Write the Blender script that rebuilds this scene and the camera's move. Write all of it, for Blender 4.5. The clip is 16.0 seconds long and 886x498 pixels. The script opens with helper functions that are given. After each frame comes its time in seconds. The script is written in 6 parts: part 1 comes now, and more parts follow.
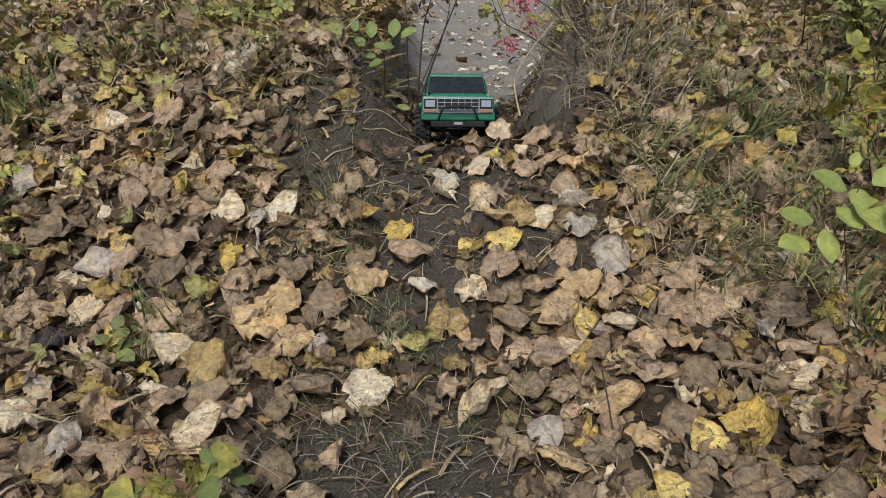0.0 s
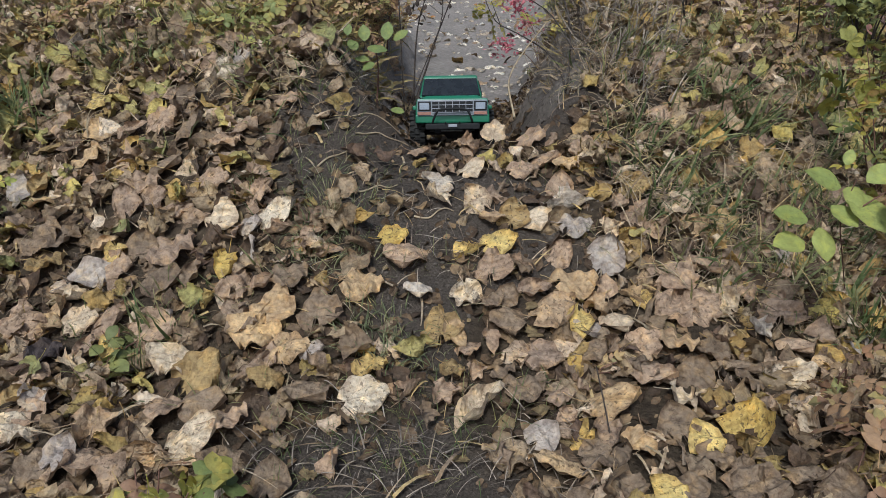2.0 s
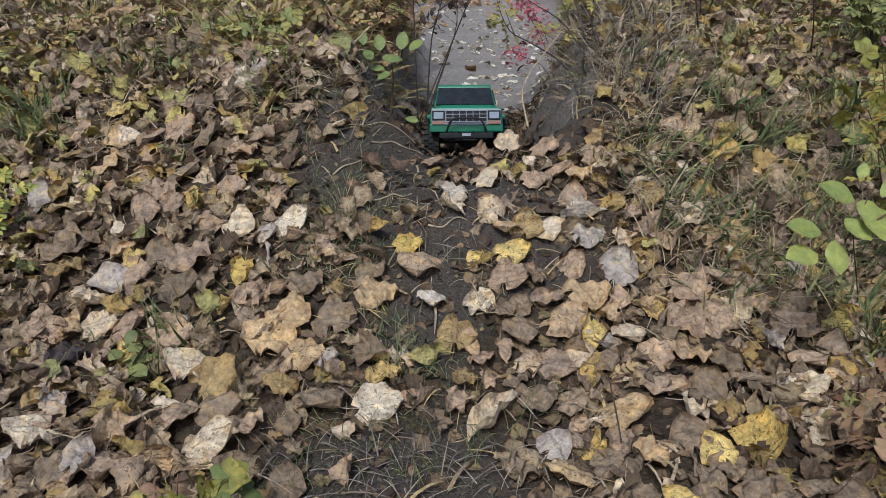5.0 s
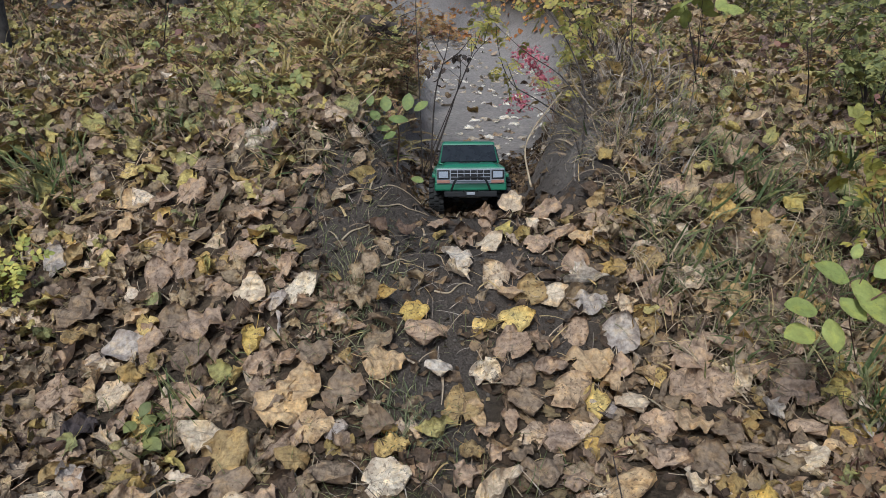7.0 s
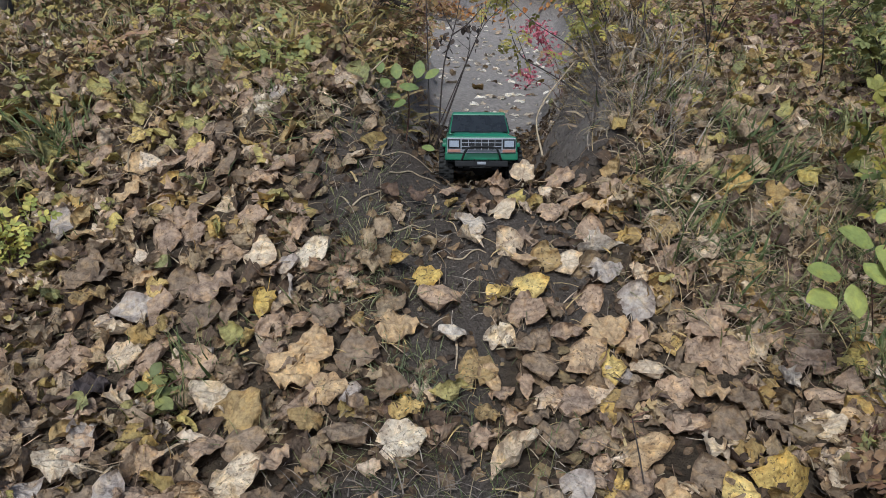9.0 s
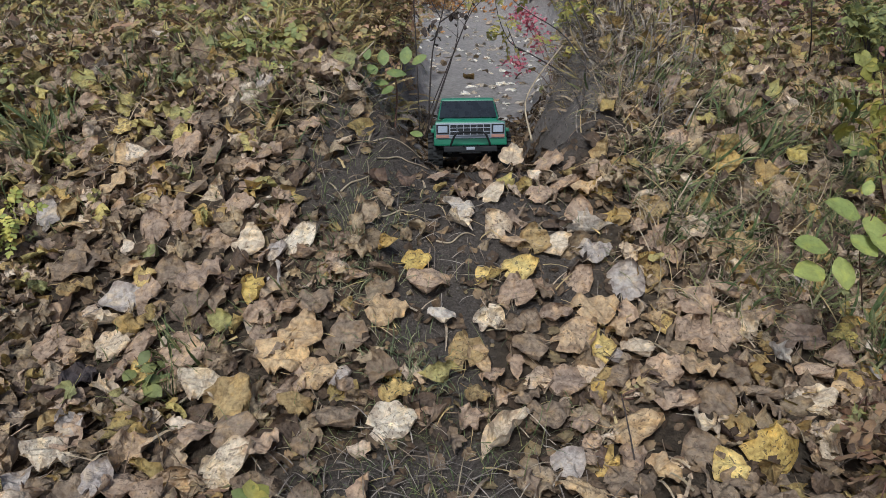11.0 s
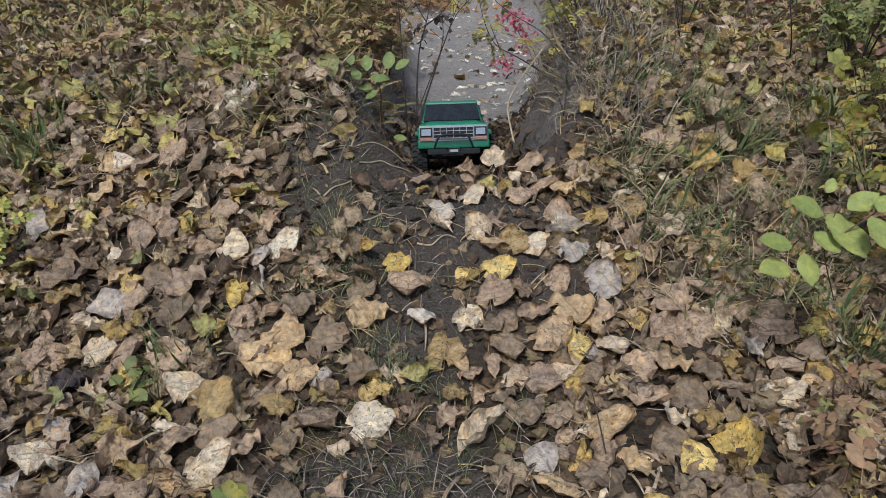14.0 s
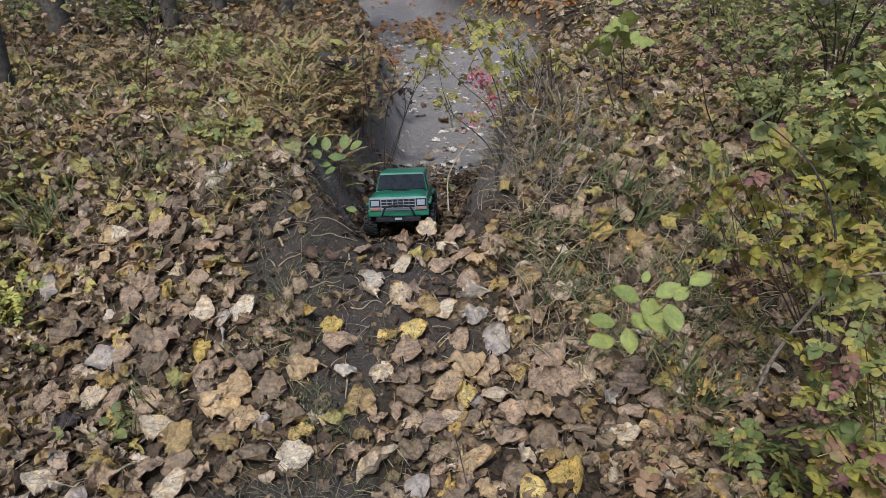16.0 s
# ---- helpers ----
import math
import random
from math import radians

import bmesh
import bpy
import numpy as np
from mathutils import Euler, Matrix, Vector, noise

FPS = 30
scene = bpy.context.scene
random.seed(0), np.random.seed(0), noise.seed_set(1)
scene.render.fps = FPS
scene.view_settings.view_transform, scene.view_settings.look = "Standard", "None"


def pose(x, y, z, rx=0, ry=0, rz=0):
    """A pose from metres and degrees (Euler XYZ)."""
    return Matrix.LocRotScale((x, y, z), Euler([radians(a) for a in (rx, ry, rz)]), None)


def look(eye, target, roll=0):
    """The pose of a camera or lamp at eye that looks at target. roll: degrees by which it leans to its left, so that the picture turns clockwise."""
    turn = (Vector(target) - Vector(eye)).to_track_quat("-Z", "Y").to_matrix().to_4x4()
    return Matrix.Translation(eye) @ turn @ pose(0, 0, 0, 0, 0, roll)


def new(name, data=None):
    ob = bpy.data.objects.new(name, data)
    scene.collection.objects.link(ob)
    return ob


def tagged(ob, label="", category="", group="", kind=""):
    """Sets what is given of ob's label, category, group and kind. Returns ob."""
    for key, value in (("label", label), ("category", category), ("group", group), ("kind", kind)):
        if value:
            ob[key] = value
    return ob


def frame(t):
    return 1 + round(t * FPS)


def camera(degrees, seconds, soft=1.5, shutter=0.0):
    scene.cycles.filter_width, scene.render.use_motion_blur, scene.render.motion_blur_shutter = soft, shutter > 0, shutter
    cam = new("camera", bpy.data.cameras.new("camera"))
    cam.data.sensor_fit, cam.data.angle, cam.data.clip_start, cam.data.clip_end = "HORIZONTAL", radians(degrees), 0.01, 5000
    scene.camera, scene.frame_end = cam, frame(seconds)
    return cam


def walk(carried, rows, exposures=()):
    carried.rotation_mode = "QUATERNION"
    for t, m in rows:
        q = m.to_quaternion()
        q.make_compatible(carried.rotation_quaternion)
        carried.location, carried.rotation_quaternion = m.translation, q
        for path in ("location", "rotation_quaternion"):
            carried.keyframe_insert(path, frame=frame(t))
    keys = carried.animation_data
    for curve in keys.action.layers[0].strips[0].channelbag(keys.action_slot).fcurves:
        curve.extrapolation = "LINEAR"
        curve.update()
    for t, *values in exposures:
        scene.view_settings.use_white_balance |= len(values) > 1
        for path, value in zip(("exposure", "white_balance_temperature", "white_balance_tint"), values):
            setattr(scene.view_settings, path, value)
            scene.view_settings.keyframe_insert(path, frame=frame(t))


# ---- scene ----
# ---- camera ----
cam = camera(65, 16.0, soft=0.85, shutter=0.2)
PATH = [
    (0, pose(-0.054, -0.076, 1.021, 65.71, -1.31, -1.46)),
    (0.5, pose(-0.051, -0.073, 1.020, 65.45, -1.10, -1.84)),
    (1, pose(-0.051, -0.076, 1.020, 65.47, -1.16, -1.91)),
    (1.5, pose(-0.052, -0.075, 1.026, 65.60, -0.59, -1.93)),
    (2, pose(-0.043, -0.069, 1.026, 65.71, -0.39, -1.80)),
    (2.5, pose(-0.043, -0.067, 1.023, 65.74, -0.46, -2.18)),
    (3, pose(-0.049, -0.069, 1.022, 65.74, -0.66, -2.08)),
    (3.5, pose(-0.051, -0.066, 1.025, 65.67, -0.77, -2.14)),
    (5.8, pose(-0.048, -0.082, 1.057, 66.42, -0.41, -0.27)),
    (6, pose(-0.058, -0.078, 1.081, 66.34, -0.19, -0.64)),
    (6.5, pose(-0.060, -0.065, 1.141, 68.14, 0.16, -1.16)),
    (7, pose(-0.059, -0.078, 1.121, 68.40, -0.40, -0.71)),
    (7.5, pose(-0.069, -0.076, 1.121, 68.07, -0.46, -0.89)),
    (8, pose(-0.081, -0.074, 1.118, 67.78, -0.86, -0.84)),
    (8.5, pose(-0.088, -0.075, 1.102, 67.59, -0.98, -0.54)),
    (9, pose(-0.088, -0.075, 1.081, 67.05, -1.11, -0.57)),
    (11.5, pose(-0.061, -0.079, 1.059, 66.34, 0.11, -1.59)),
    (12, pose(-0.051, -0.079, 1.057, 66.03, 0.23, -1.86)),
    (12.5, pose(-0.056, -0.077, 1.062, 65.98, 0.15, -1.99)),
    (13, pose(-0.048, -0.080, 1.060, 66.11, 0.52, -1.79)),
    (13.5, pose(-0.041, -0.088, 1.067, 66.09, 0.81, -2.09)),
    (14, pose(-0.035, -0.103, 1.077, 66.48, 0.73, -1.68)),
    (14.5, pose(-0.001, -0.124, 1.109, 67.25, 1.56, -0.64)),
    (15, pose(0.067, -0.158, 1.197, 67.53, 3.15, -1.74)),
    (15.5, pose(0.127, -0.351, 1.306, 67.12, 2.55, -1.63)),
    (16, pose(0.183, -0.361, 1.322, 67.53, 1.23, -0.35)),
]
walk(cam, PATH, exposures=[(0.0, 0.15, 5960, 2), (1.0, 0.15, 5770, 3), (2.0, 0.15, 5600, 4), (3.0, 0.15, 5470, 5), (13.5, 0.15, 5470, 5), (16.0, 0.15, 5470, 7)])

# ---- sky and sun: an overcast autumn day ----
world = bpy.data.worlds.new("sky")
scene.world = world
world.use_nodes = True
bg = world.node_tree.nodes["Background"]
sky = world.node_tree.nodes.new("ShaderNodeTexSky")
sky.sky_type = 'NISHITA'
sky.sun_disc = False
sky.sun_elevation, sky.sun_rotation = radians(48), radians(200)
sky.dust_density, sky.air_density = 4.0, 1.0
world.node_tree.links.new(sky.outputs[0], bg.inputs[0])
bg.inputs[1].default_value = 0.093
sun = new("sun", bpy.data.lights.new("sun", "SUN"))
sun.data.energy, sun.data.angle, sun.data.color = 2.5, radians(13), (1.0, 0.95, 0.87)
sun.matrix_world = look((-0.7, -1.9, 3.0), (0, 0, 0))

# ---- small helpers ----
rng = np.random.default_rng(7)


def sstep(a, b, v):
    k = np.clip((np.asarray(v, float) - a) / (b - a), 0, 1)
    return k * k * (3 - 2 * k)


def vnoise(x, y, size, seed=0):
    """Smooth value noise, 0 to 1."""
    x, y = np.asarray(x, float) / size + seed * 17.3, np.asarray(y, float) / size + seed * 5.7
    i, j = np.floor(x), np.floor(y)
    u, v = x - i, y - j
    u, v = u * u * (3 - 2 * u), v * v * (3 - 2 * v)

    def h(a, b):
        s = np.sin(a * 127.1 + b * 311.7 + seed * 74.7) * 43758.5453
        return s - np.floor(s)
    return (h(i, j) * (1 - u) + h(i + 1, j) * u) * (1 - v) + (h(i, j + 1) * (1 - u) + h(i + 1, j + 1) * u) * v


def gully(x, y):
    """1 on the floor of the trodden cut through the bank, 0 outside it."""
    left = np.interp(y, [1.2, 1.55, 1.8, 2.2, 3.2, 5, 7, 8.5, 10, 12, 16], [-0.13, -0.04, -0.06, -0.04, -0.01, -0.02, -0.28, -0.55, -0.85, -1.5, -3.0])
    right = np.interp(y, [1.2, 1.55, 1.8, 2.2, 2.6, 3.2, 5, 7, 8.5, 10, 12, 16], [0.19, 0.17, 0.23, 0.25, 0.28, 0.37, 0.70, 0.85, 0.30, -0.1, -0.7, -2.2])
    ww = np.where(x < (left + right) / 2, np.interp(y, [1.2, 1.6, 1.8, 2.2, 3.2, 6], [0.22, 0.17, 0.27, 0.35, 0.36, 0.5]), np.interp(y, [1.2, 1.6, 2.2, 3.2, 6], [0.22, 0.20, 0.27, 0.36, 0.6]))
    wob = (vnoise(x, y, 0.13, 3) - 0.5) * 0.08
    return 1 - sstep(0, 1, (np.maximum(left - x, x - right) + wob) / ww)


def H(x, y, fine=True):
    """Height of the ground."""
    x, y = np.asarray(x, float), np.asarray(y, float)
    top = np.interp(y, [-8, -3, -0.5, 0.3, 0.7, 0.9, 1.1, 1.3, 1.55, 1.8, 2.1, 2.7, 3.2, 5, 9, 14, 40, 90],
                    [-0.1, 0.05, 0.22, 0.31, 0.375, 0.41, 0.48, 0.57, 0.67, 0.765, 0.82, 0.88, 0.91, 0.96, 1.15, 1.5, 3.6, 6])
    drop = np.where(x > 0, 0.2 * np.clip(x - 0.32, 0, 1.0), 0.15 * np.clip(-x - 0.4, 0, 0.8)) * sstep(0.6, 1.3, y)
    top = top - drop
    low = np.interp(y, [1.0, 1.3, 1.5, 1.56, 1.62, 1.72, 1.86, 2.0, 2.3, 3.2, 5, 7, 10, 14, 40],
                    [0.43, 0.535, 0.565, 0.552, 0.515, 0.487, 0.452, 0.417, 0.38, 0.30, 0.29, 0.34, 0.6, 1.15, 3.6])
    low = low + 0.10 * np.clip(x - 0.04, -0.12, 0.12) * sstep(1.6, 1.7, y) * (1 - sstep(2.1, 2.3, y))
    g = gully(x, y) * sstep(1.05, 1.5, y)
    z = top * (1 - g) + low * g
    z = z + ((vnoise(x, y, 0.45, 1) - 0.5) * 0.05 + (vnoise(x, y, 0.15, 2) - 0.5) * 0.018) * (1 - 0.8 * g)
    if fine:
        z = z + (vnoise(x, y, 0.045, 4) - 0.5) * 0.008 + (vnoise(x, y, 0.018, 5) - 0.5) * 0.004
    return z


def bare(x, y):
    """Where trodden soil lies open, 0 to 1."""
    x, y = np.asarray(x, float), np.asarray(y, float)
    b = np.zeros(np.broadcast(x, y).shape)
    for cx, cy, rx, ry, tilt in ((-0.21, 1.40, 0.25, 0.27, 0.25), (-0.10, 1.30, 0.20, 0.27, 0.0), (0.07, 1.22, 0.20, 0.22, 0.3), (-0.06, 0.98, 0.11, 0.20, 0),
                                 (-0.10, 0.66, 0.24, 0.10, 0), (0.30, 1.75, 0.12, 0.24, -0.3), (0.02, 1.52, 0.2, 0.1, 0), (0.27, 1.58, 0.13, 0.12, 0)):
        dx, dy = x - cx, y - cy
        dx = dx + tilt * dy
        b = np.maximum(b, 1 - sstep(0.55, 1.15, np.sqrt((dx / rx) ** 2 + (dy / ry) ** 2) + (vnoise(x, y, 0.09, 8) - 0.5) * 0.6))
    return np.maximum(b, sstep(0.15, 0.6, gully(x, y)) * sstep(1.45, 1.6, y))


def mesh_from(name, verts, faces, uvs=None, smooth=True):
    """verts: n x 3; faces: list of arrays of equal-length index rows; uvs: n x 2 per vertex."""
    me = bpy.data.meshes.new(name)
    faces = [np.asarray(f, np.int64) for f in faces if len(f)]
    sizes = np.concatenate([np.full(len(f), f.shape[1]) for f in faces])
    loops = np.concatenate([f.ravel() for f in faces])
    me.vertices.add(len(verts))
    me.vertices.foreach_set("co", np.asarray(verts, np.float32).ravel())
    me.loops.add(len(loops))
    me.loops.foreach_set("vertex_index", loops.astype(np.int32))
    me.polygons.add(len(sizes))
    me.polygons.foreach_set("loop_start", np.r_[0, np.cumsum(sizes)[:-1]].astype(np.int32))
    me.polygons.foreach_set("use_smooth", np.full(len(sizes), smooth))
    if uvs is not None:
        layer = me.uv_layers.new(name="UVMap")
        layer.data.foreach_set("uv", np.asarray(uvs, np.float32)[loops].ravel())
    me.update(calc_edges=True)
    me.validate()
    return me


def part(name, me, material, parent=None, label=""):
    """One mesh object, under a thing or a part."""
    if isinstance(me, bmesh.types.BMesh):
        data = bpy.data.meshes.new(name)
        me.to_mesh(data)
        me.free()
        me = data
    if material and not me.materials:
        me.materials.append(material)
    ob = new(name, me)
    ob.parent = parent
    return tagged(ob, label)


# ---- materials ----
def nodes_of(name, rough=0.8, spec=0.3):
    m = bpy.data.materials.new(name)
    m.use_nodes = True
    nt = m.node_tree
    b = nt.nodes["Principled BSDF"]
    b.inputs["Roughness"].default_value = rough
    b.inputs["Specular IOR Level"].default_value = spec
    return m, nt, b


def node(nt, kind, **sockets):
    n = nt.nodes.new(kind)
    for k, v in sockets.items():
        n.inputs[k.replace("_", " ")].default_value = v
    return n


def ramp(nt, fac, stops, hard=False):
    n = nt.nodes.new("ShaderNodeValToRGB")
    n.color_ramp.interpolation = "CONSTANT" if hard else "LINEAR"
    e = n.color_ramp.elements
    while len(e) < len(stops):
        e.new(0.5)
    for el, (p, c) in zip(e, stops):
        el.position, el.color = p, (*c, 1)
    nt.links.new(fac, n.inputs[0])
    return n.outputs[0]


def mixed(nt, fac, a, b, mode="MIX"):
    n = nt.nodes.new("ShaderNodeMix")
    n.data_type, n.blend_type = "RGBA", mode
    for sock, v in ((n.inputs[0], fac), (n.inputs[6], a), (n.inputs[7], b)):
        if isinstance(v, bpy.types.NodeSocket):
            nt.links.new(v, sock)
        else:
            sock.default_value = v if not isinstance(v, tuple) else (*v, 1)
    return n.outputs[2]


def math_node(nt, op, a, b=0.0, c=None):
    n = nt.nodes.new("ShaderNodeMath")
    n.operation = op
    for sock, v in zip(n.inputs, (a, b, c if c is not None else 0.0)):
        if isinstance(v, bpy.types.NodeSocket):
            nt.links.new(v, sock)
        else:
            sock.default_value = v
    return n.outputs[0]


def place_noise(nt, scale, detail=4, rough=0.6):
    g = nt.nodes.new("ShaderNodeNewGeometry")
    n = node(nt, "ShaderNodeTexNoise", Scale=scale, Detail=detail, Roughness=rough)
    nt.links.new(g.outputs["Position"], n.inputs["Vector"])
    return n.outputs["Fac"]


def bump(nt, b, height, strength, distance):
    n = node(nt, "ShaderNodeBump", Strength=strength, Distance=distance)
    nt.links.new(height, n.inputs["Height"])
    nt.links.new(n.outputs[0], b.inputs["Normal"])


def soil_material():
    m, nt, b = nodes_of("soil", 0.95, 0.15)
    fine, mid, big = place_noise(nt, 260, 5, 0.7), place_noise(nt, 45, 5), place_noise(nt, 6, 4)
    dark = ramp(nt, fine, [(0.3, (0.055, 0.045, 0.037)), (0.52, (0.108, 0.088, 0.073)), (0.75, (0.18, 0.148, 0.124))])
    mould = ramp(nt, mid, [(0.3, (0.04, 0.03, 0.021)), (0.55, (0.10, 0.075, 0.052)), (0.75, (0.18, 0.135, 0.09))])
    path = ramp(nt, mid, [(0.25, (0.24, 0.211, 0.192)), (0.6, (0.38, 0.338, 0.31)), (0.8, (0.49, 0.44, 0.405))])
    att = nt.nodes.new("ShaderNodeAttribute")
    att.attribute_name = "soil"
    sep = nt.nodes.new("ShaderNodeSeparateColor")
    nt.links.new(att.outputs["Color"], sep.inputs[0])
    col = mixed(nt, sep.outputs[0], mould, dark)
    col = mixed(nt, sep.outputs[1], col, path)
    col = mixed(nt, 0.6, col, ramp(nt, big, [(0.3, (0.75, 0.75, 0.75)), (0.7, (1.1, 1.08, 1.05))]), "MULTIPLY")
    nt.links.new(col, b.inputs["Base Color"])
    h = math_node(nt, "MULTIPLY_ADD", mid, 2.0, fine)
    bump(nt, b, h, 0.9, 0.012)
    return m


def leaf_material(name, stops, spots=0.5, vein=0.3, rough=0.75, light=0.12, island=False, vein_tint=(0.62, 0.55, 0.50), all_specked=False, mottle=0.8, relief=0.7):
    """Dead or living leaf: own tint, veins from the leaf's own coordinates, blotches and spots."""
    m, nt, b = nodes_of(name, rough, 0.35)
    if island:
        g = nt.nodes.new("ShaderNodeNewGeometry")
        rnd = g.outputs["Random Per Island"]
    else:
        rnd = nt.nodes.new("ShaderNodeObjectInfo").outputs["Random"]
    col = ramp(nt, rnd, stops, island)
    uv = nt.nodes.new("ShaderNodeUVMap")
    sep = nt.nodes.new("ShaderNodeSeparateXYZ")
    nt.links.new(uv.outputs[0], sep.inputs[0])
    across = math_node(nt, "ABSOLUTE", math_node(nt, "SUBTRACT", sep.outputs[0], 0.5))
    mid = math_node(nt, "LESS_THAN", across, 0.022)
    rows = math_node(nt, "FRACT", math_node(nt, "MULTIPLY", math_node(nt, "SUBTRACT", sep.outputs[1], math_node(nt, "MULTIPLY", across, 0.75)), 6.0))
    side = math_node(nt, "LESS_THAN", math_node(nt, "ABSOLUTE", math_node(nt, "SUBTRACT", rows, 0.5)), 0.06)
    veins = math_node(nt, "MAXIMUM", mid, math_node(nt, "MULTIPLY", side, 0.6))
    blotch = place_noise(nt, 48, 5, 0.65)
    col = mixed(nt, mottle, col, ramp(nt, blotch, [(0.30, (0.44, 0.38, 0.34)), (0.48, (0.92, 0.90, 0.88)), (0.62, (1.22, 1.17, 1.09))]), "MULTIPLY")
    grain = place_noise(nt, 130, 3, 0.6)
    col = mixed(nt, mottle * 0.8, col, ramp(nt, grain, [(0.36, (0.66, 0.60, 0.56)), (0.5, (1, 1, 1)), (0.64, (1.16, 1.14, 1.10))]), "MULTIPLY")
    # browning in patches, most of all along the margin
    patch = place_noise(nt, 28, 5, 0.7)
    margin = math_node(nt, "MULTIPLY", across, across)
    brown = math_node(nt, "MULTIPLY", math_node(nt, "MINIMUM", math_node(nt, "MAXIMUM", math_node(nt, "MULTIPLY", math_node(nt, "SUBTRACT", math_node(nt, "ADD", patch, margin), 0.56), 5.0), 0.0), 1.0), 0.15 + spots * 0.55)
    col = mixed(nt, brown, col, mixed(nt, 1.0, col, (0.52, 0.42, 0.34), "MULTIPLY"))
    # paler, dried-out fields between the veins
    pale = place_noise(nt, 42, 4, 0.6)
    pale = math_node(nt, "MULTIPLY", math_node(nt, "MINIMUM", math_node(nt, "MAXIMUM", math_node(nt, "MULTIPLY", math_node(nt, "SUBTRACT", pale, 0.5), 7.0), 0.0), 1.0), 0.55)
    col = mixed(nt, pale, col, mixed(nt, 1.0, col, (1.48, 1.33, 0.98), "MULTIPLY"))
    # dark specks, on some leaves more than on others
    dots = math_node(nt, "GREATER_THAN", place_noise(nt, 170, 2, 0.5), 0.62)
    share = spots if all_specked else math_node(nt, "MULTIPLY", math_node(nt, "GREATER_THAN", math_node(nt, "FRACT", math_node(nt, "MULTIPLY", rnd, 37.7)), 0.5), spots)
    col = mixed(nt, math_node(nt, "MULTIPLY", dots, share), col, (0.07, 0.045, 0.03))
    col = mixed(nt, math_node(nt, "MULTIPLY", veins, vein), col, mixed(nt, 1.0, col, vein_tint, "MULTIPLY"))
    nt.links.new(col, b.inputs["Base Color"])
    h = math_node(nt, "ADD", math_node(nt, "MULTIPLY", veins, -0.5), math_node(nt, "MULTIPLY_ADD", place_noise(nt, 70, 3, 0.55), 1.3, math_node(nt, "MULTIPLY", grain, 0.8)))
    bump(nt, b, h, relief, 0.009)
    if light:
        t = nt.nodes.new("ShaderNodeBsdfTranslucent")
        nt.links.new(col, t.inputs[0])
        mx = nt.nodes.new("ShaderNodeMixShader")
        mx.inputs[0].default_value = light
        out = nt.nodes["Material Output"]
        nt.links.new(b.outputs[0], mx.inputs[1])
        nt.links.new(t.outputs[0], mx.inputs[2])
        nt.links.new(mx.outputs[0], out.inputs[0])
    return m


def plain_material(name, color, rough=0.6, metal=0.0, vary=0.25, scale=80, relief=0.2, spec=0.4):
    m, nt, b = nodes_of(name, rough, spec)
    b.inputs["Metallic"].default_value = metal
    n = place_noise(nt, scale, 4)
    lo, hi = tuple(c * (1 - vary) for c in color), tuple(min(1, c * (1 + vary)) for c in color)
    nt.links.new(ramp(nt, n, [(0.3, lo), (0.7, hi)]), b.inputs["Base Color"])
    bump(nt, b, n, relief, 0.002)
    return m


SOIL = soil_material()
LEAF = {
    "cream": leaf_material("leaf_cream", [(0, (0.648, 0.541, 0.4)), (0.5, (0.576, 0.461, 0.33)), (1, (0.693, 0.603, 0.472))], 0.6, 0.5),
    "tan": leaf_material("leaf_tan", [(0, (0.37, 0.271, 0.194)), (0.5, (0.45, 0.33, 0.232)), (1, (0.33, 0.246, 0.184))], 0.5),
    "brown": leaf_material("leaf_brown", [(0, (0.22, 0.165, 0.115)), (0.5, (0.28, 0.211, 0.148)), (1, (0.18, 0.134, 0.095))], 0.5),
    "yellow": leaf_material("leaf_yellow", [(0, (0.614, 0.456, 0.125)), (0.5, (0.558, 0.408, 0.163)), (1, (0.651, 0.513, 0.2))], 0.7, all_specked=True),
    "ochre": leaf_material("leaf_ochre", [(0, (0.36, 0.26, 0.121)), (0.5, (0.42, 0.31, 0.154)), (1, (0.3, 0.215, 0.099))], 0.7),
    "gold": leaf_material("leaf_gold", [(0, (0.485, 0.353, 0.211)), (0.5, (0.533, 0.386, 0.222)), (1, (0.436, 0.319, 0.211))], 0.6),
    "grey": leaf_material("leaf_grey", [(0, (0.40, 0.35, 0.31)), (0.5, (0.47, 0.41, 0.36)), (1, (0.36, 0.31, 0.28))], 0.35),
    "white": leaf_material("leaf_white", [(0, (0.58, 0.51, 0.43)), (1, (0.66, 0.585, 0.50))], 0.3),
    "dark": leaf_material("leaf_dark", [(0, (0.055, 0.045, 0.05)), (1, (0.10, 0.075, 0.06))], 0.3),
}
LITTER = leaf_material("leaf_litter", [(0.0, (0.11, 0.0768, 0.0532)), (0.08, (0.27, 0.204, 0.137)), (0.20, (0.38, 0.292, 0.198)), (0.30, (0.22, 0.165, 0.112)), (0.40, (0.56, 0.443, 0.329)), (0.47, (0.33, 0.246, 0.179)), (0.56, (0.36, 0.256, 0.106)),
                                       (0.63, (0.28, 0.216, 0.142)), (0.73, (0.41, 0.322, 0.210)), (0.81, (0.33, 0.252, 0.098)), (0.87, (0.5, 0.355, 0.125)), (0.91, (0.68, 0.571, 0.446)), (0.95, (0.15, 0.103, 0.0774))], 0.6, 0.4, island=True)
RUSSET = leaf_material("leaf_russet", [(0, (0.42, 0.17, 0.05)), (0.5, (0.52, 0.27, 0.09)), (1, (0.36, 0.20, 0.10))], 0.3, 0.3, island=True)
